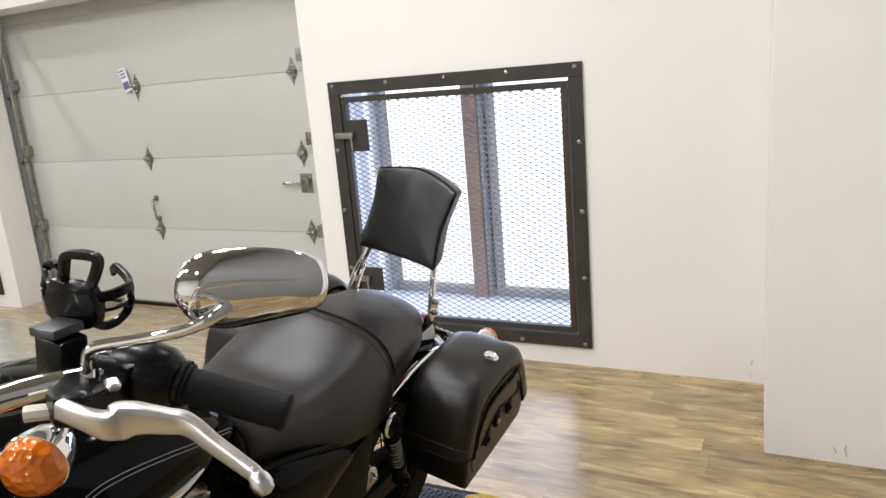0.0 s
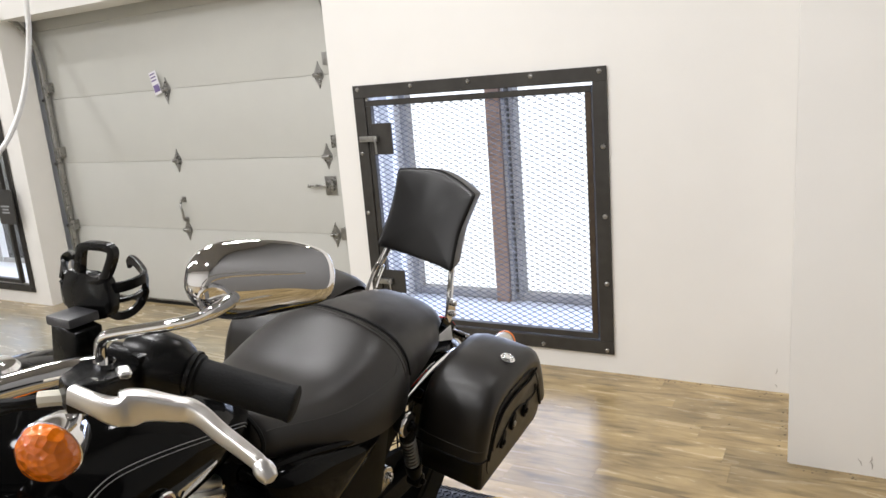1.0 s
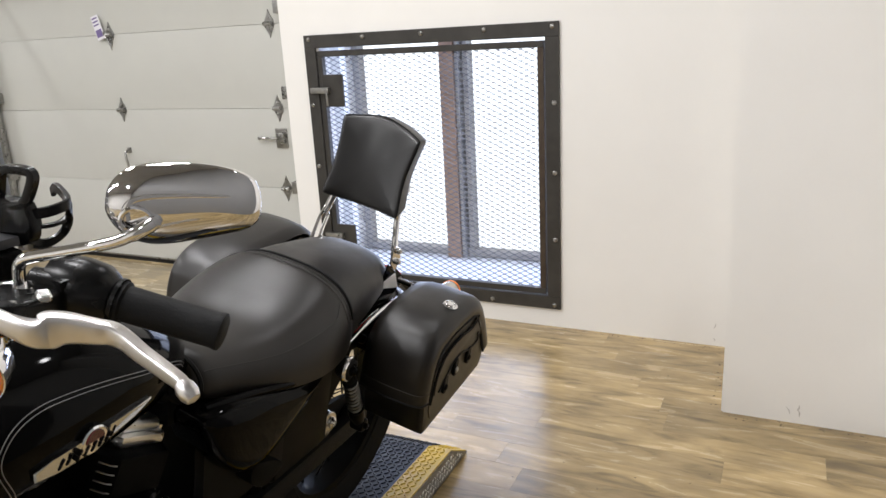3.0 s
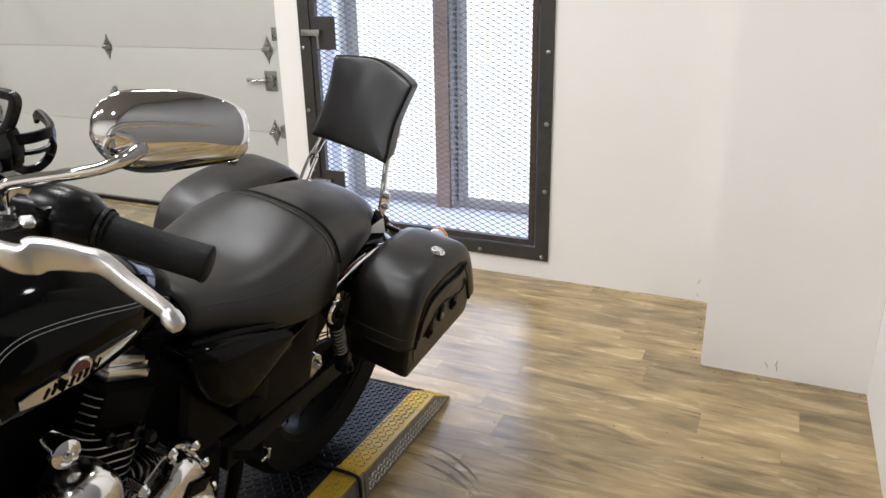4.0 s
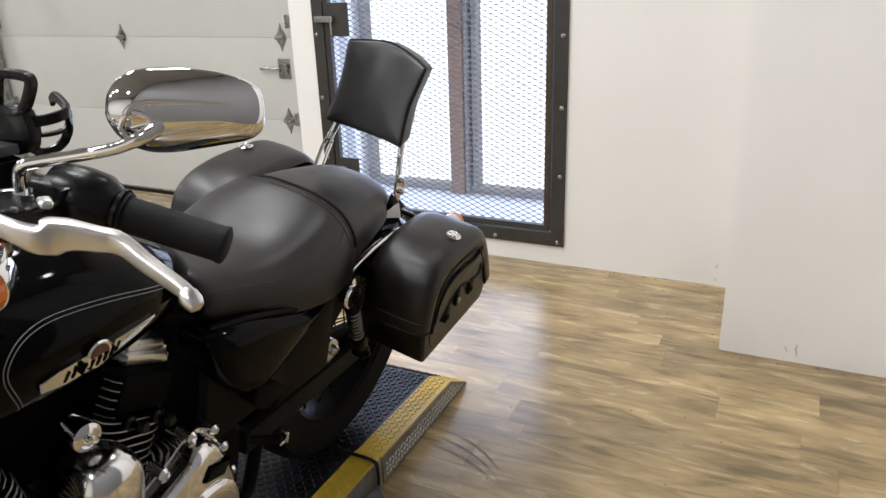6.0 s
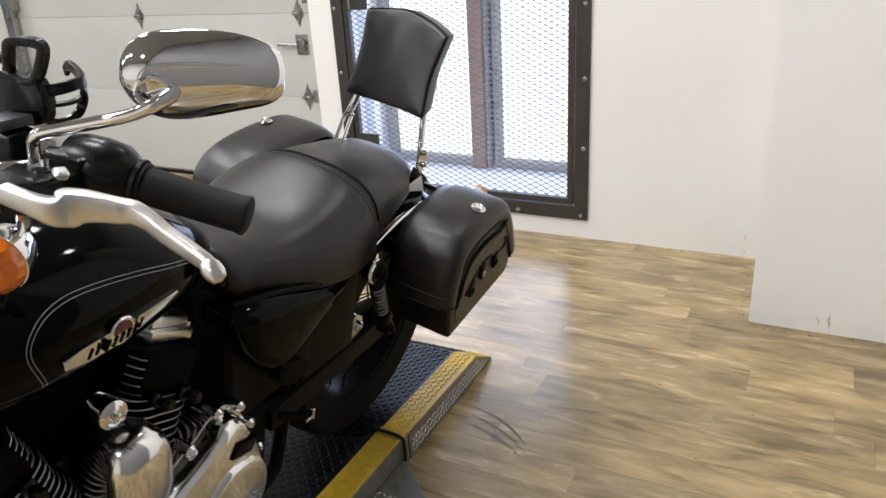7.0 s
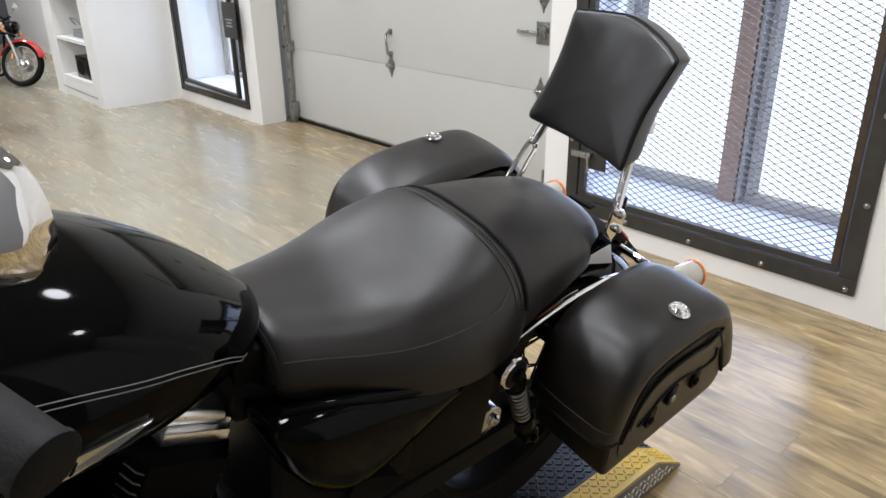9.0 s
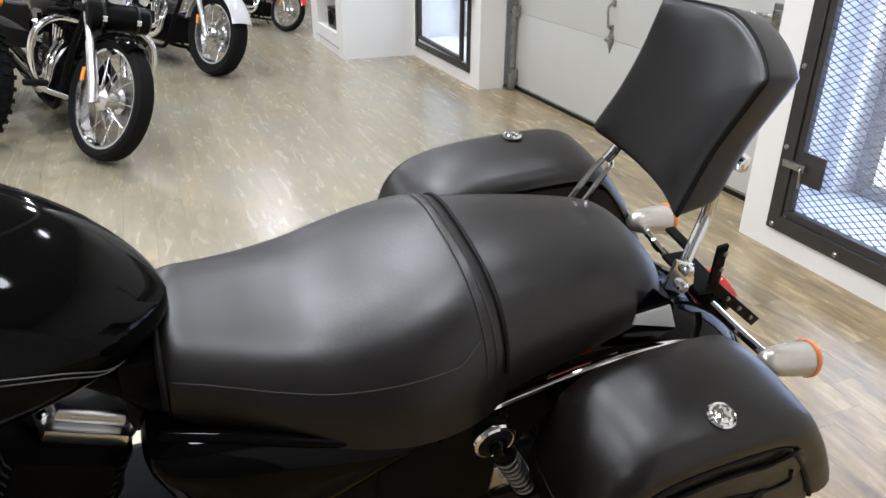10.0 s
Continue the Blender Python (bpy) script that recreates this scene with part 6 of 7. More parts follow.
for pts, wide in (([(1.052, 0.194, 1.160), (1.040, 0.204, 1.162), (1.026, 0.209, 1.165), (1.0126, 0.2055, 1.1665), (1.002, 0.188, 1.167), (0.990, 0.160, 1.166), (0.984, 0.146, 1.156)], 0.0055),
                  ([(1.050, 0.196, 1.134), (1.038, 0.196, 1.126), (1.026, 0.198, 1.126), (1.014, 0.200, 1.134), (1.011, 0.204, 1.150), (1.0126, 0.2055, 1.1665)], 0.0045),
                  ([(1.051, 0.196, 1.147), (1.036, 0.202, 1.146), (1.022, 0.204, 1.147), (1.012, 0.203, 1.150)], 0.0022),
                  ([(1.052, 0.146, 1.150), (1.042, 0.122, 1.150), (1.034, 0.106, 1.156), (1.030, 0.103, 1.163), (1.034, 0.120, 1.172), (1.044, 0.140, 1.176)], 0.0050),
                  ([(1.052, 0.146, 1.128), (1.042, 0.118, 1.120), (1.030, 0.096, 1.122), (1.026, 0.090, 1.134), (1.030, 0.100, 1.156)], 0.0045)):
    bm = bmesh.new()
    flat_bar(bm, pts, wide, 0.0026, (0, 0, 1) if wide != 0.0050 else (0.3, 0, 1))
    part("basket_arm", bm, PLASTIC, holder)

# cables and the instrument edge
for k, (pts, r, m) in enumerate((
        ([(1.135, 0.262, 1.10), (1.150, 0.248, 1.10), (1.158, 0.240, 1.099)], 0.0075, CREAM_PLASTIC),
        ([(1.155, 0.243, 1.10), (1.175, 0.225, 1.097), (1.20, 0.17, 1.085), (1.24, 0.06, 1.03)], 0.0045, RUBBER),
        ([(1.12, 0.225, 1.07), (1.15, 0.16, 1.05), (1.20, 0.06, 0.97), (1.26, 0.02, 0.90)], 0.005, RUBBER),
        ([(1.06, 0.235, 1.08), (1.11, 0.17, 1.07), (1.18, 0.09, 1.05), (1.25, 0.03, 1.0)], 0.005, RUBBER))):
    bm = bmesh.new()
    tube(bm, spline(pts, 6), r, 8)
    part("cable", bm, m, handlebar)
bm = bmesh.new()
lathe(bm, [(0.035, 0), (0.05, 0.012), (0.052, 0.03), (0.047, 0.034), (0.001, 0.034)], (1.25, 0.0, 1.055), (-0.5, 0, 1), 24)
part("speedometer", bm, CHROME, handlebar, "round chrome speedometer")

# jiffy stand that the bike leans on
bm = bmesh.new()
tube(bm, [(0.86, 0.14, 0.17), (0.92, 0.26, 0.06), (0.93, 0.285, -0.055)], 0.011, 10)
part("side_stand", bm, SATIN, bike, "black side stand, down")


# ---- the other motorcycles, parked in a row ----
def spoked(parent, name, f, r, width, rim, tread=0, spokes=40):
    bm = bmesh.new()
    prof = [(rim + 0.006, -width * 0.40), (r * 0.92, -width * 0.5), (r * 0.98, -width * 0.36), (r, 0), (r * 0.98, width * 0.36), (r * 0.92, width * 0.5), (rim + 0.006, width * 0.40), (rim, width * 0.3), (rim, -width * 0.3)]
    lathe(bm, prof + prof[:1], (f, 0, r), (0, 1, 0), 36, cap=False)
    if tread:
        for k in range(tread):
            a = math.tau * k / tread
            for y in (-0.33, 0, 0.33):
                m = Matrix.Translation((f, y * width, r)) @ Matrix.Rotation(-a + (0.05 if y else 0), 4, "Y") @ Matrix.Translation((r * (0.985 if y else 1.0), 0, 0))
                box(bm, (-0.012, -0.014, -0.011), (0.012, 0.014, 0.011), 0, m=m)
    w = part(name, bm, TYRE, parent, "black tyre on a spoked wheel")
    bm = bmesh.new()
    prof = [(rim + 0.012, -width * 0.36), (rim - 0.010, -width * 0.34), (rim - 0.016, 0), (rim - 0.010, width * 0.34), (rim + 0.012, width * 0.36)]
    lathe(bm, prof + [(rim + 0.004, 0)] + prof[:1], (f, 0, r), (0, 1, 0), 36, cap=False)
    part("rim", bm, RIMCHROME, w, "bright rim")
    bm = bmesh.new()
    lathe(bm, [(0.012, -0.085), (0.04, -0.075), (0.066, -0.058), (0.070, -0.045), (0.045, -0.035), (0.045, 0.035), (0.070, 0.045), (0.062, 0.058), (0.012, 0.085)], (f, 0, r), (0, 1, 0), 18)
    part("hub", bm, ALU, w)
    for k in range(spokes):
        a, b = math.tau * k / spokes, math.tau * (k + (1.7 if k % 2 else -1.7)) / spokes
        s = 0.048 if k % 4 < 2 else -0.048
        bm = bmesh.new()
        tube(bm, [(f + 0.05 * math.cos(a), s, r + 0.05 * math.sin(a)), (f + (rim - 0.012) * math.cos(b), 0, r + (rim - 0.012) * math.sin(b))], 0.0019, 4)
        part("spoke", bm, ALU, w)
    # brake disc on the left of the hub
    bm = bmesh.new()
    lathe(bm, [(0.075, 0.066), (0.135, 0.066), (0.135, 0.071), (0.075, 0.071), (0.075, 0.066)], (f, 0, r), (0, 1, 0), 28, cap=False)
    lathe(bm, [(0.03, 0.060), (0.078, 0.066), (0.078, 0.070), (0.03, 0.066)], (f, 0, r), (0, 1, 0), 20)
    part("brake_disc", bm, CASTALU, w, "steel brake disc")
    return w


def fender(r, width, a0, a1, f, z, mat, parent, name, label):
    rings = []
    for k in range(19):
        a = radians(a0 + (a1 - a0) * k / 18)
        ring = []
        for j in range(9):
            v = -1 + j / 4
            rr = r - 0.05 * abs(v) ** 2.6
            ring.append((f + rr * math.cos(a), v * width / 2, z + rr * math.sin(a)))
        ring += [(f + (math.hypot(x - f, q - z) - 0.004) * math.cos(a), y * 0.97, z + (math.hypot(x - f, q - z) - 0.004) * math.sin(a)) for x, y, q in ring[::-1]]
        rings.append(ring)
    return part(name, loft(bmesh.new(), rings), mat, parent, label)


def parked_bike(m, label, paint, fender_mat, r=0.325, width=0.11, rim=0.245, crash=True, screen=True, roll=True, bags=True, dirt=False, knobby=False, lean=8, steer=8):
    t = thing("parked_motorcycle", label, "motorcycle", m @ Matrix.Rotation(radians(-lean), 4, "X"), "parked motorcycles")
    spoked(t, "front_wheel", 0.0, r, width, rim, 34 if knobby else 0)
    spoked(t, "rear_wheel", -1.55, r * 0.98, width * 1.3, rim * 0.9, 34 if knobby else 0, 24)
    top = Vector((-0.36, 0, 0.90))
    for s in (1, -1):
        y = (width / 2 + 0.045) * s
        bm = bmesh.new()
        tube(bm, [(0.012, y, r - 0.03), (-0.03, y, r + 0.08), (-0.13, y, r + 0.26)], 0.027, 12)
        tube(bm, [(-0.12, y, r + 0.24), (-0.36, y, 0.94)], 0.020, 12)
        part("fork_leg", bm, ALU if not dirt else CASTALU, t, "bright fork leg")
        bm = bmesh.new()
        box(bm, (-0.10, y + 0.026 * s - 0.004, r + 0.06), (-0.075, y + 0.026 * s + 0.004, r + 0.13), 0.003)
        part("fork_reflector", bm, AMBERSOLID, t, "amber fork reflector")
    bm = bmesh.new()
    box(bm, (-0.30, -0.13, 0.72), (-0.21, 0.13, 0.76), 0.012)
    box(bm, (-0.41, -0.13, 0.90), (-0.32, 0.13, 0.93), 0.012)
    part("fork_yoke", bm, SATIN, t)
    if knobby:
        bm = bmesh.new()
        prism(bm, rounded([(0.34, 0.70), (0.1, 0.735), (-0.2, 0.715), (-0.38, 0.66), (-0.2, 0.70), (0.1, 0.722)], 4), lambda a, b, c: (a, c, b), -0.065, 0.065, 0.004, 1)
        part("front_fender", bm, fender_mat, t, "high front fender")
    else:
        fender(r + (0.045 if fender_mat is not GLOSS else 0.028), width + (0.06 if fender_mat is not GLOSS else 0.035), 20 if fender_mat is not GLOSS else 62, 165 if fender_mat is not GLOSS else 150, 0, r, fender_mat, t, "front_fender", "painted front fender")
    # headlamp and screen
    bm = bmesh.new()
    lathe(bm, [(0.02, -0.13), (0.07, -0.10), (0.092, -0.03), (0.095, 0.02), (0.085, 0.03)], (-0.18, 0, 0.86), (1, 0, -0.05), 24)
    lamp = part("headlamp", bm, CHROME if not dirt else PLASTIC, t, "round headlamp")
    bm = bmesh.new()
    lathe(bm, [(0.086, 0.025), (0.07, 0.04), (0.001, 0.05)], (-0.18, 0, 0.86), (1, 0, -0.05), 24)
    part("lens", bm, CLEAR, lamp)
    for s in (1, -1):
        bm = bmesh.new()
        lathe(bm, [(0.01, -0.05), (0.035, -0.02), (0.038, 0.01)], (-0.22, 0.20 * s, 0.80), (1, 0, 0), 16)
        tube(bm, [(-0.24, 0.10 * s, 0.80), (-0.24, 0.20 * s, 0.80)], 0.01, 8)
        ind = part("indicator", bm, CHROME, t)
        bm = bmesh.new()
        lathe(bm, [(0.035, 0.008), (0.02, 0.025), (0.001, 0.03)], (-0.22, 0.20 * s, 0.80), (1, 0, 0), 16)
        part("lens", bm, AMBERSOLID, ind, "amber lens")
    if screen:
        rings = []
        for k in range(8):
            z = 0.72 + k * 0.09
            ring = [(-0.10 - 0.30 * (k / 7) - 0.25 * (v / 1.0) ** 2, v * (0.26 - 0.08 * (k / 7) ** 3), z) for v in (-1, -0.6, -0.2, 0.2, 0.6, 1)]
            rings.append(ring + [(x - 0.004, y, q) for x, y, q in ring[::-1]])
        sc = part("windscreen", loft(bmesh.new(), rings), CLEAR, t, "clear plastic windscreen")
        sc.visible_shadow = False
    if roll:
        bm = bmesh.new()
        tube(bm, [(-0.16, -0.10, 0.735), (-0.16, -0.085, 0.735), (-0.16, 0.20, 0.735), (-0.16, 0.215, 0.735)], [0.065, 0.085, 0.085, 0.065], 18, flat=0.85)
        tr = part("tool_roll", bm, SATIN, t, "black leather tool roll")
        for s in (1, -1):
            bm = bmesh.new()
            tube(bm, [(-0.16 + 0.087 * math.cos(a), 0.058 + 0.085 * s, 0.735 + 0.075 * math.sin(a)) for a in [math.tau * k / 18 for k in range(18)]], 0.008, 6, closed=True)
            part("strap", bm, LEATHER, tr)
            bm = bmesh.new()
            box(bm, (-0.078, 0.058 + 0.085 * s - 0.012, 0.715), (-0.066, 0.058 + 0.085 * s + 0.012, 0.745), 0.004)
            part("buckle", bm, CHROME, tr)
    if crash:
        for s in (1, -1):
            bm = bmesh.new()
            tube(bm, spline([(-0.46, 0.05 * s, 0.66), (-0.40, 0.19 * s, 0.67), (-0.36, 0.295 * s, 0.60), (-0.38, 0.315 * s, 0.45), (-0.46, 0.25 * s, 0.29), (-0.54, 0.10 * s, 0.22)], 6), 0.018, 10)
            part("crash_bar", bm, CHROME, t, "chrome engine guard")
            bm = bmesh.new()
            tube(bm, [(-0.44, 0.22 * s, 0.31), (-0.40, 0.34 * s, 0.31)], 0.018, 10)
            part("highway_peg", bm, RUBBER, t)
    # frame, engine
    bm = bmesh.new()
    for s in (1, -1):
        tube(bm, spline([(-0.40, 0.03 * s, 0.80), (-0.50, 0.10 * s, 0.45), (-0.58, 0.14 * s, 0.18), (-0.75, 0.15 * s, 0.14), (-1.2, 0.15 * s, 0.16), (-1.35, 0.13 * s, 0.40), (-1.25, 0.12 * s, 0.62), (-0.7, 0.06 * s, 0.70), (-0.40, 0.03 * s, 0.86)], 5), 0.018, 8)
    part("frame", bm, SATIN, t)
    bm = bmesh.new()
    box(bm, (-1.12, -0.14, 0.18), (-0.62, 0.14, 0.42), 0.05, 3)
    part("engine_case", bm, SATIN, t, "black engine case")
    if not dirt:
        bm = bmesh.new()
        prism(bm, rounded([(-1.16, 0.20), (-1.18, 0.34), (-1.08, 0.42), (-0.80, 0.40), (-0.62, 0.34), (-0.58, 0.25), (-0.64, 0.19), (-0.9, 0.17)], 4), lambda a, b, c: (a, c, b), 0.145, 0.195, 0.014, 2)
        part("primary_cover", bm, SATIN if crash else CHROME, t)
        for a in (-0.95, -0.88, -0.80, -0.73):
            bm = bmesh.new()
            tube(bm, [(-0.86 + (a + 0.84) * 0.5, -0.11, 0.36), (a, -0.10, 0.58)], 0.008, 8)
            part("pushrod_tube", bm, CHROME, t)
        for u in (-0.95, -0.74):
            bm = bmesh.new()
            box(bm, (u - 0.075, -0.075, 0.62), (u + 0.075, 0.075, 0.68), 0.02, 2)
            part("rocker_cover", bm, SATIN if crash else CHROME, t)
    for lean_a in ((-22, 22) if not dirt else (10,)):
        d = Vector((math.sin(radians(lean_a)), 0, math.cos(radians(lean_a))))
        c = Vector((-0.86, 0, 0.30))
        bm = bmesh.new()
        prof = []
        for k in range(10):
            prof += [(0.082, 0.10 + k * 0.024), (0.082, 0.108 + k * 0.024), (0.064, 0.109 + k * 0.024), (0.064, 0.123 + k * 0.024)]
        lathe(bm, prof, c, d, 18)
        part("cylinder", bm, SATIN if crash or dirt else CASTALU, t, "finned cylinder")
    bm = bmesh.new()
    lathe(bm, [(0.11, 0), (0.115, 0.03), (0.10, 0.05), (0.02, 0.056)], (-0.82, -0.20, 0.56), (0, -1, 0), 24)
    part("air_cleaner", bm, CHROME, t, "round chrome air cleaner")
    for k in (0, 1):
        bm = bmesh.new()
        tube(bm, spline([(-0.72 - 0.15 * k, -0.08, 0.50), (-0.60 - 0.1 * k, -0.17, 0.40), (-0.70, -0.19, 0.24 + 0.07 * k), (-1.2, -0.20, 0.22 + 0.08 * k), (-1.9, -0.21, 0.24 + 0.08 * k)], 5), [0.024] * 11 + [0.036] * 10, 12)
        part("exhaust_pipe", bm, CHROME, t, "chrome exhaust pipe")
    # tank, seat, rear
    rows = [(-1.02, 0.05, 0.80, 0.70), (-0.95, 0.10, 0.86, 0.70), (-0.8, 0.15, 0.93, 0.70), (-0.62, 0.165, 0.95, 0.72), (-0.5, 0.14, 0.93, 0.76), (-0.44, 0.07, 0.88, 0.80)]
    bm = bmesh.new()
    loft(bm, [oval(f, *table(rows, f), n=2.4, steps=24) for f in [-1.02 + 0.58 * k / 16 for k in range(17)]])
    part("fuel_tank", bm, paint, t, "painted fuel tank")
    rows = [(-1.75, 0.06, 0.80, 0.70), (-1.6, 0.13, 0.83, 0.68), (-1.35, 0.17, 0.80, 0.64), (-1.15, 0.15, 0.76, 0.62), (-1.0, 0.09, 0.77, 0.66)]
    bm = bmesh.new()
    loft(bm, [oval(f, *table(rows, f), n=2.5, steps=24, flat_low=True) for f in [-1.75 + 0.75 * k / 14 for k in range(15)]])
    part("seat", bm, VINYL, t, "black seat")
    fender(r + 0.05, width + 0.10, 30, 165, -1.55, r, paint if not dirt else fender_mat, t, "rear_fender", "painted rear fender")
    if bags:
        for s in (1, -1):
            bm = bmesh.new()
            box(bm, (-1.80, 0.17 * s if s > 0 else -0.34, 0.36), (-1.36, 0.34 * s if s > 0 else -0.17, 0.64), 0.03, 3)
            part("saddlebag", bm, LEATHER, t, "black leather saddlebag")
    # bars
    bm = bmesh.new()
    tube(bm, spline([(-0.68, -0.42, 1.04), (-0.52, -0.34, 1.08), (-0.40, -0.16, 1.05), (-0.37, 0, 0.98), (-0.40, 0.16, 1.05), (-0.52, 0.34, 1.08), (-0.68, 0.42, 1.04)], 6), 0.0125, 10)
    bars = part("handlebar", bm, CHROME if not dirt else SATIN, t)
    for s in (1, -1):
        bm = bmesh.new()
        tube(bm, [(-0.58, 0.375 * s, 1.066), (-0.69, 0.425 * s, 1.036)], 0.018, 10)
        part("grip", bm, RUBBER, bars)
    for s in (1, -1):
        bm = bmesh.new()
        tube(bm, [(-0.50, 0.30 * s, 1.08), (-0.46, 0.33 * s, 1.20)], 0.006, 8)
        lathe(bm, [(0.05, -0.008), (0.052, 0.0), (0.03, 0.018), (0.001, 0.02)], (-0.45, 0.34 * s, 1.24), (1, 0, 0), 20)
        part("mirror", bm, CHROME, t, "chrome mirror")
    bm = bmesh.new()
    tube(bm, [(-0.86, 0.13, 0.18), (-0.84, 0.24, 0.08), (-0.84, 0.26 + 0.0 * lean, 0.012 + 0.26 * math.tan(radians(lean)) * 0)], 0.011, 8)
    part("side_stand", bm, SATIN, t, "side stand")
    # the front end, turned with the bars
    pivot = Vector((-0.36, 0, 0.92))
    turn = Matrix.Translation(pivot) @ Matrix.Rotation(radians(steer), 4, pivot - Vector((0, 0, r))) @ Matrix.Translation(-pivot)
    for ob in t.children:
        if ob.name.split(".")[0] in ("front_wheel", "fork_leg", "fork_reflector", "fork_yoke", "front_fender", "headlamp", "indicator", "windscreen", "handlebar", "mirror"):
            ob.matrix_local = turn
    return t


parked_bike(pose(-2.085, -2.51, 0.0, 0, 0, 14) @ Matrix.Scale(0.985, 4), "black cruiser with chrome engine guard and clear windscreen", GLOSS, GLOSS, 0.325, 0.105, 0.262, lean=13, steer=20)
parked_bike(pose(-3.985, -1.745, 0.0, 0, 0, 24) @ Matrix.Scale(0.94, 4), "white cruiser with deep front fender and fat tyre", WHITEPAINT, WHITEPAINT, 0.33, 0.135, 0.236, crash=False, screen=False, roll=False, lean=11, steer=7)
parked_bike(pose(-5.85, -0.83, 0.0, 0, 0, 26) @ Matrix.Scale(0.63, 4), "small red and white trail motorcycle with spoked wheels", REDPAINT, REDPAINT, 0.33, 0.10, 0.26, crash=False, screen=False, roll=False, bags=False, dirt=True, lean=12, steer=16)
parked_bike(pose(-2.66, -3.20, 0.0, 0, 0, 15), "dark trail motorcycle with knobby tyres", SATIN, SATIN, 0.34, 0.12, 0.25, crash=False, screen=False, roll=False, dirt=True, knobby=True, steer=25)
parked_bike(pose(-6.9, -1.75, 0.0, 0, 0, 24), "blue cruiser parked at the back of the row", BLUEPAINT, BLUEPAINT, 0.325, 0.13, 0.24, crash=False, screen=False, roll=False, steer=20)
parked_bike(pose(-8.0, -1.0, 0.0, 0, 0, 24), "red cruiser parked at the back of the row", REDPAINT, REDPAINT, 0.325, 0.13, 0.24, crash=False, screen=False, roll=False, steer=20)


# ---- floor planks ----
def floor_planks():
    floor = bpy.data.objects["floor"]
    rng = random.Random(4)
    wide, long, gap = 0.127, 0.914, 0.0002
    bm = bmesh.new()
    box(bm, (0, gap, -0.008), (long - gap * 2, wide - gap, 0.0))
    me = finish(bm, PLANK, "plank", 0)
    verts, faces = [], []
    y, row = 0.36 - wide, 0
    while y > SOUTH:
        x = EAST - rng.random() * long
        first = True
        while x > WEST - long:
            lo, hi = max(x, WEST), min(x + long, EAST + 0.2)
            near = lo > -4.2 and y > -4.3 and hi - lo > long * 0.99
            if near:
                ob = new("plank", me)
                ob.location = (x + gap, y, 0)
                ob.parent = floor
            elif hi - lo > 0.01:
                i = len(verts)
                a, b, c, d = lo + gap, hi - gap, y + gap, y + wide - gap
                verts += [(a, c, -0.008), (b, c, -0.008), (b, d, -0.008), (a, d, -0.008), (a, c, 0), (b, c, 0), (b, d, 0), (a, d, 0)]
                faces += [(i + 4, i + 5, i + 6, i + 7), (i, i + 1, i + 5, i + 4), (i + 1, i + 2, i + 6, i + 5), (i + 2, i + 3, i + 7, i + 6), (i + 3, i, i + 4, i + 7)]
            if first and x + long < EAST + 0.2:
                i = len(verts)
                a, b, c, d = x + long + gap, EAST + 0.2, y + gap, y + wide - gap
                verts += [(a, c, -0.008), (b, c, -0.008), (b, d, -0.008), (a, d, -0.008), (a, c, 0), (b, c, 0), (b, d, 0), (a, d, 0)]
                faces += [(i + 4, i + 5, i + 6, i + 7), (i, i + 1, i + 5, i + 4), (i + 1, i + 2, i + 6, i + 5), (i + 2, i + 3, i + 7, i + 6), (i + 3, i, i + 4, i + 7)]
            first = False
            x -= long
        y -= wide
        row += 1
    rest = bpy.data.meshes.new("plank_field")
    rest.from_pydata(verts, [], faces)
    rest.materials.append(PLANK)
    ob = new("plank_field", rest)
    ob.parent = floor
    tagged(ob, kind="stuff")


floor_planks()


# ---- small things ----
bm = bmesh.new()
tube(bm, spline([(0.70, -1.98, CEILING - 0.01), (0.67, -2.0, 2.5), (0.63, -2.04, 1.9), (0.606, -2.055, 1.60), (0.596, -2.057, 1.53), (0.578, -2.072, 1.435), (0.558, -2.10, 1.35), (0.535, -2.14, 1.285), (0.50, -2.20, 1.245), (0.45, -2.29, 1.245), (0.40, -2.38, 1.34), (0.34, -2.47, 1.6), (0.26, -2.56, 2.4), (0.22, -2.60, CEILING - 0.01)], 6), 0.0058, 8)
tagged(part("hanging_cord", bm, WHITECORD), "white cord hanging in a loop from the ceiling", "cord")

rng = random.Random(11)


def scuff(name, x0, y0, z0, along, marks, label):
    """Thin scraped marks on a wall."""
    t = thing(name, label, "scuff", kind="structure")
    a = Vector(along)
    n = Vector((0, -1, 0)) if abs(a.x) > 0.5 else Vector((-1, 0, 0))
    for k in range(marks):
        p = Vector((x0, y0, z0)) + a * rng.uniform(-0.03, 0.03) + Vector((0, 0, rng.uniform(-0.03, 0.03)))
        bm = bmesh.new()
        d = (a * rng.uniform(-0.5, 0.2) + Vector((0, 0, rng.uniform(0.2, 1)))).normalized()
        m = rng.uniform(0.012, 0.035)
        tube(bm, [p + n * 0.0004, p + d * m * 0.5 + a * 0.003 + n * 0.0006, p + d * m + n * 0.0003], [0.0008, 0.0022, 0.0006], 5)
        part("mark", bm, SCUFF, t)


scuff("wall_scuff", 2.285, -0.584, 0.045, (1, 0, 0), 3, "grey scuff low on the boxed column")
scuff("wall_scuff", 1.985, -0.001, 0.05, (1, 0, 0), 2, "grey scuff low on the wall corner")

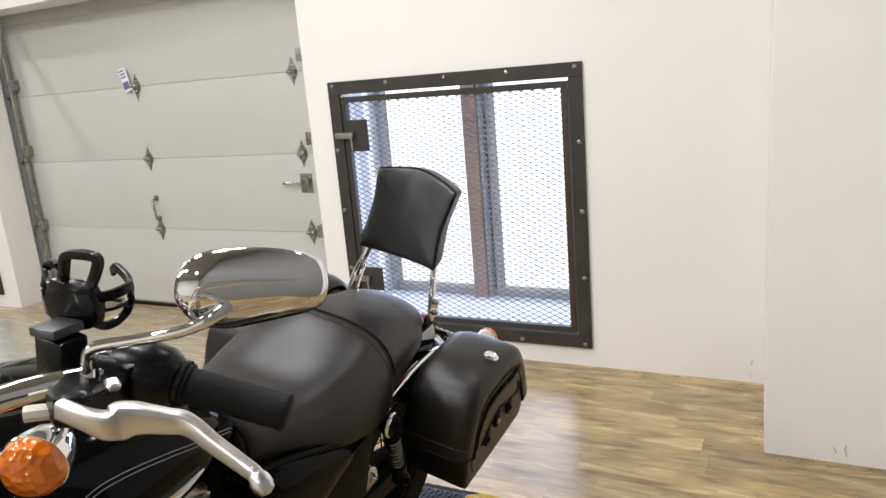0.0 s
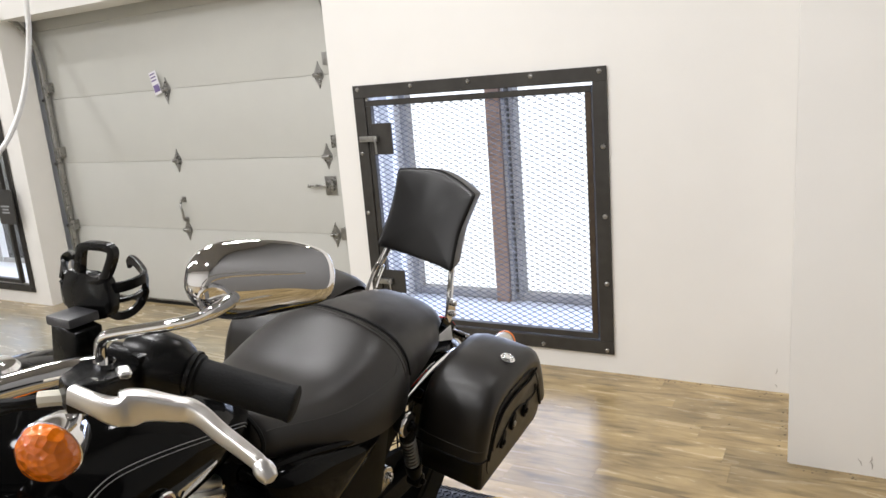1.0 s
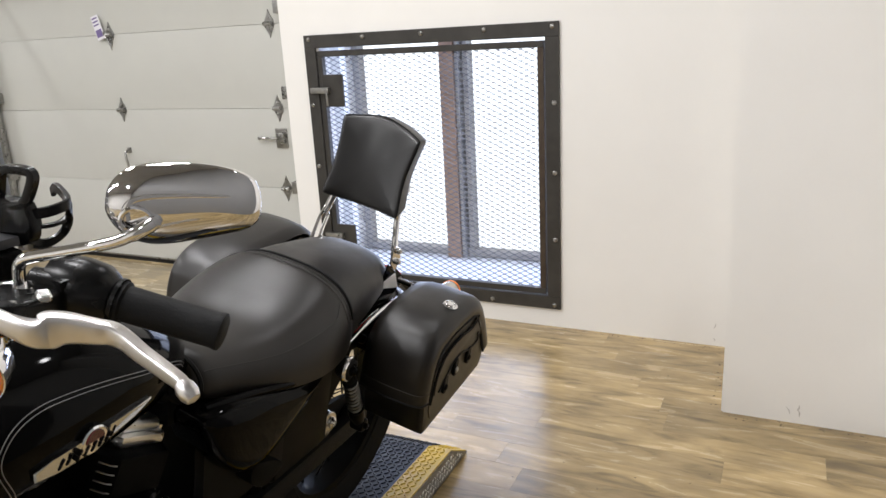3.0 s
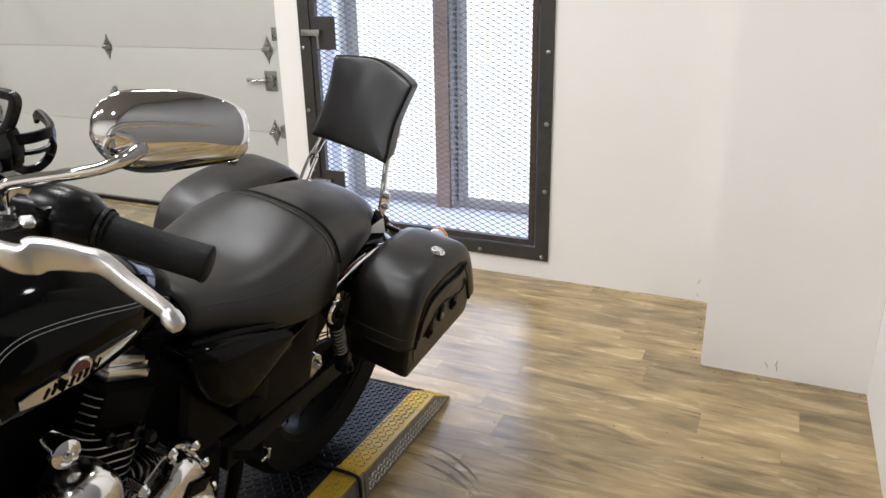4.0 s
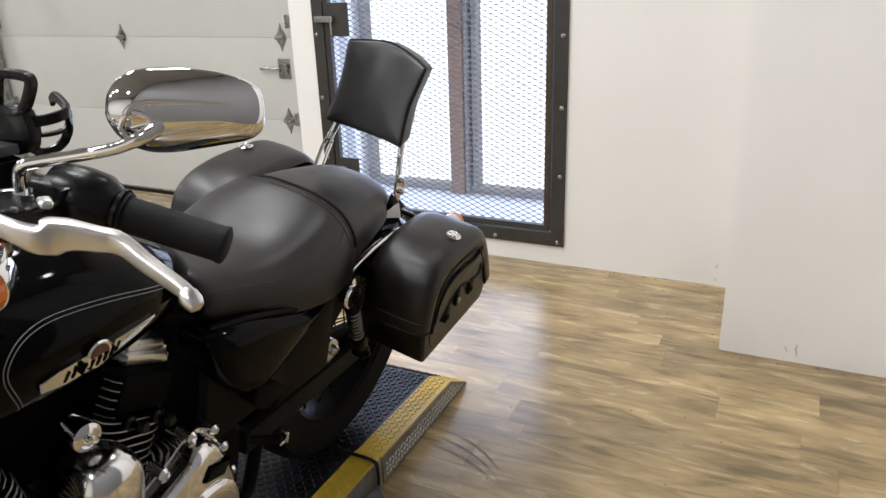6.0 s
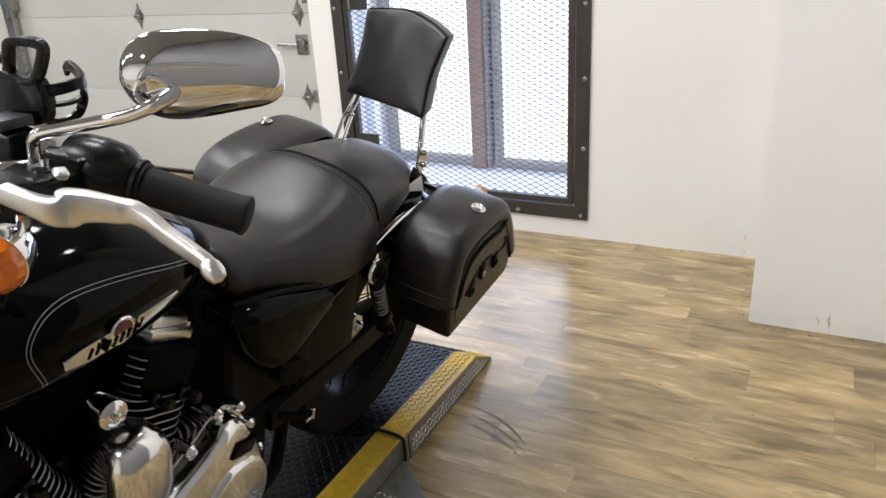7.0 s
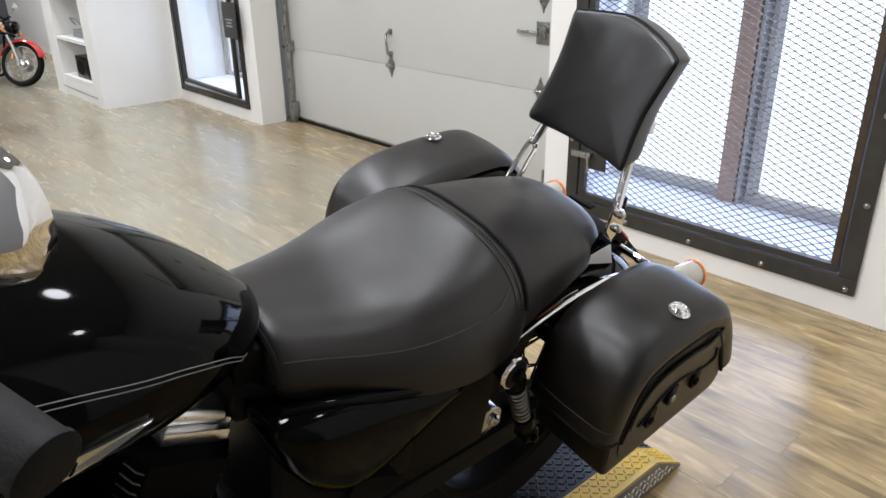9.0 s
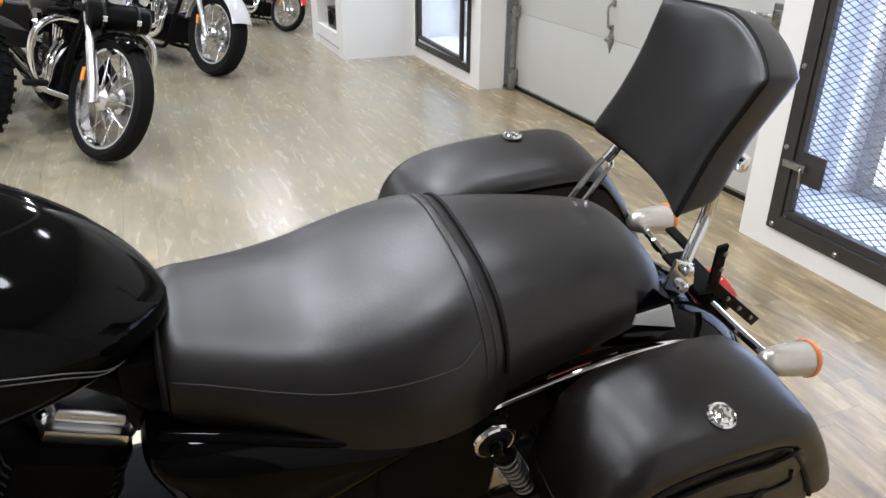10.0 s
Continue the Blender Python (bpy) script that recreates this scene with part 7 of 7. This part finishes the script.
t = thing("floor_scuff", "faint dark tyre marks on the floor beside the ramp", "scuff", kind="structure")
for k in range(7):
    off = rng.uniform(-0.012, 0.012) + (k % 3) * 0.034
    run = spline([(1.352 - off * 0.4, -1.425 - off, 0), (1.43 - off * 0.4, -1.440 - off, 0), (1.505, -1.480 - off, 0), (1.56 + off * 0.2, -1.525 - off, 0), (1.62 + off * 0.3, -1.585 - off, 0)], 5)
    a = rng.randrange(0, 6)
    run = run[a:a + rng.randrange(9, 15)]
    bm = bmesh.new()
    rows = []
    for i, p in enumerate(run):
        w = 0.0028 * math.sin(math.pi * (i + 0.4) / len(run)) * rng.uniform(0.6, 1.2)
        rows.append([bm.verts.new((p.x, p.y + w, 0.0004)), bm.verts.new((p.x, p.y, 0.0007)), bm.verts.new((p.x, p.y - w, 0.0004))])
    for a, b in zip(rows, rows[1:]):
        bm.faces.new((a[0], a[1], b[1], b[0]))
        bm.faces.new((a[1], a[2], b[2], b[1]))
    part("mark", bm, TYREMARK, t)

verts, faces = [], []
for k in range(150):
    if k < 60:
        x, y = rng.uniform(1.3, 2.0), -abs(rng.gauss(0.012, 0.02)) - 0.004
    elif k < 80:
        x, y = 2.02 - abs(rng.gauss(0.01, 0.01)), rng.uniform(-0.56, -0.02)
    elif k < 115:
        x, y = rng.uniform(2.05, 2.55), -0.59 - abs(rng.gauss(0.01, 0.02))
    else:
        x, y = rng.uniform(1.4, 2.5), rng.uniform(-2.2, -0.3)
    q = rng.uniform(0.0015, 0.0048)
    i = len(verts)
    verts += [(x - q, y, 0.0003), (x, y - q * 0.7, 0.0003), (x + q * 1.3, y, 0.0003), (x, y + q * 0.8, 0.0003), (x + q * 0.2, y, q * 0.6)]
    faces += [(i, i + 1, i + 4), (i + 1, i + 2, i + 4), (i + 2, i + 3, i + 4), (i + 3, i, i + 4)]
me = bpy.data.meshes.new("floor_grit")
me.from_pydata(verts, [], faces)
me.materials.append(DIRT)
tagged(new("floor_grit", me), "dark grit and crumbs along the wall foot", "grit", kind="stuff")
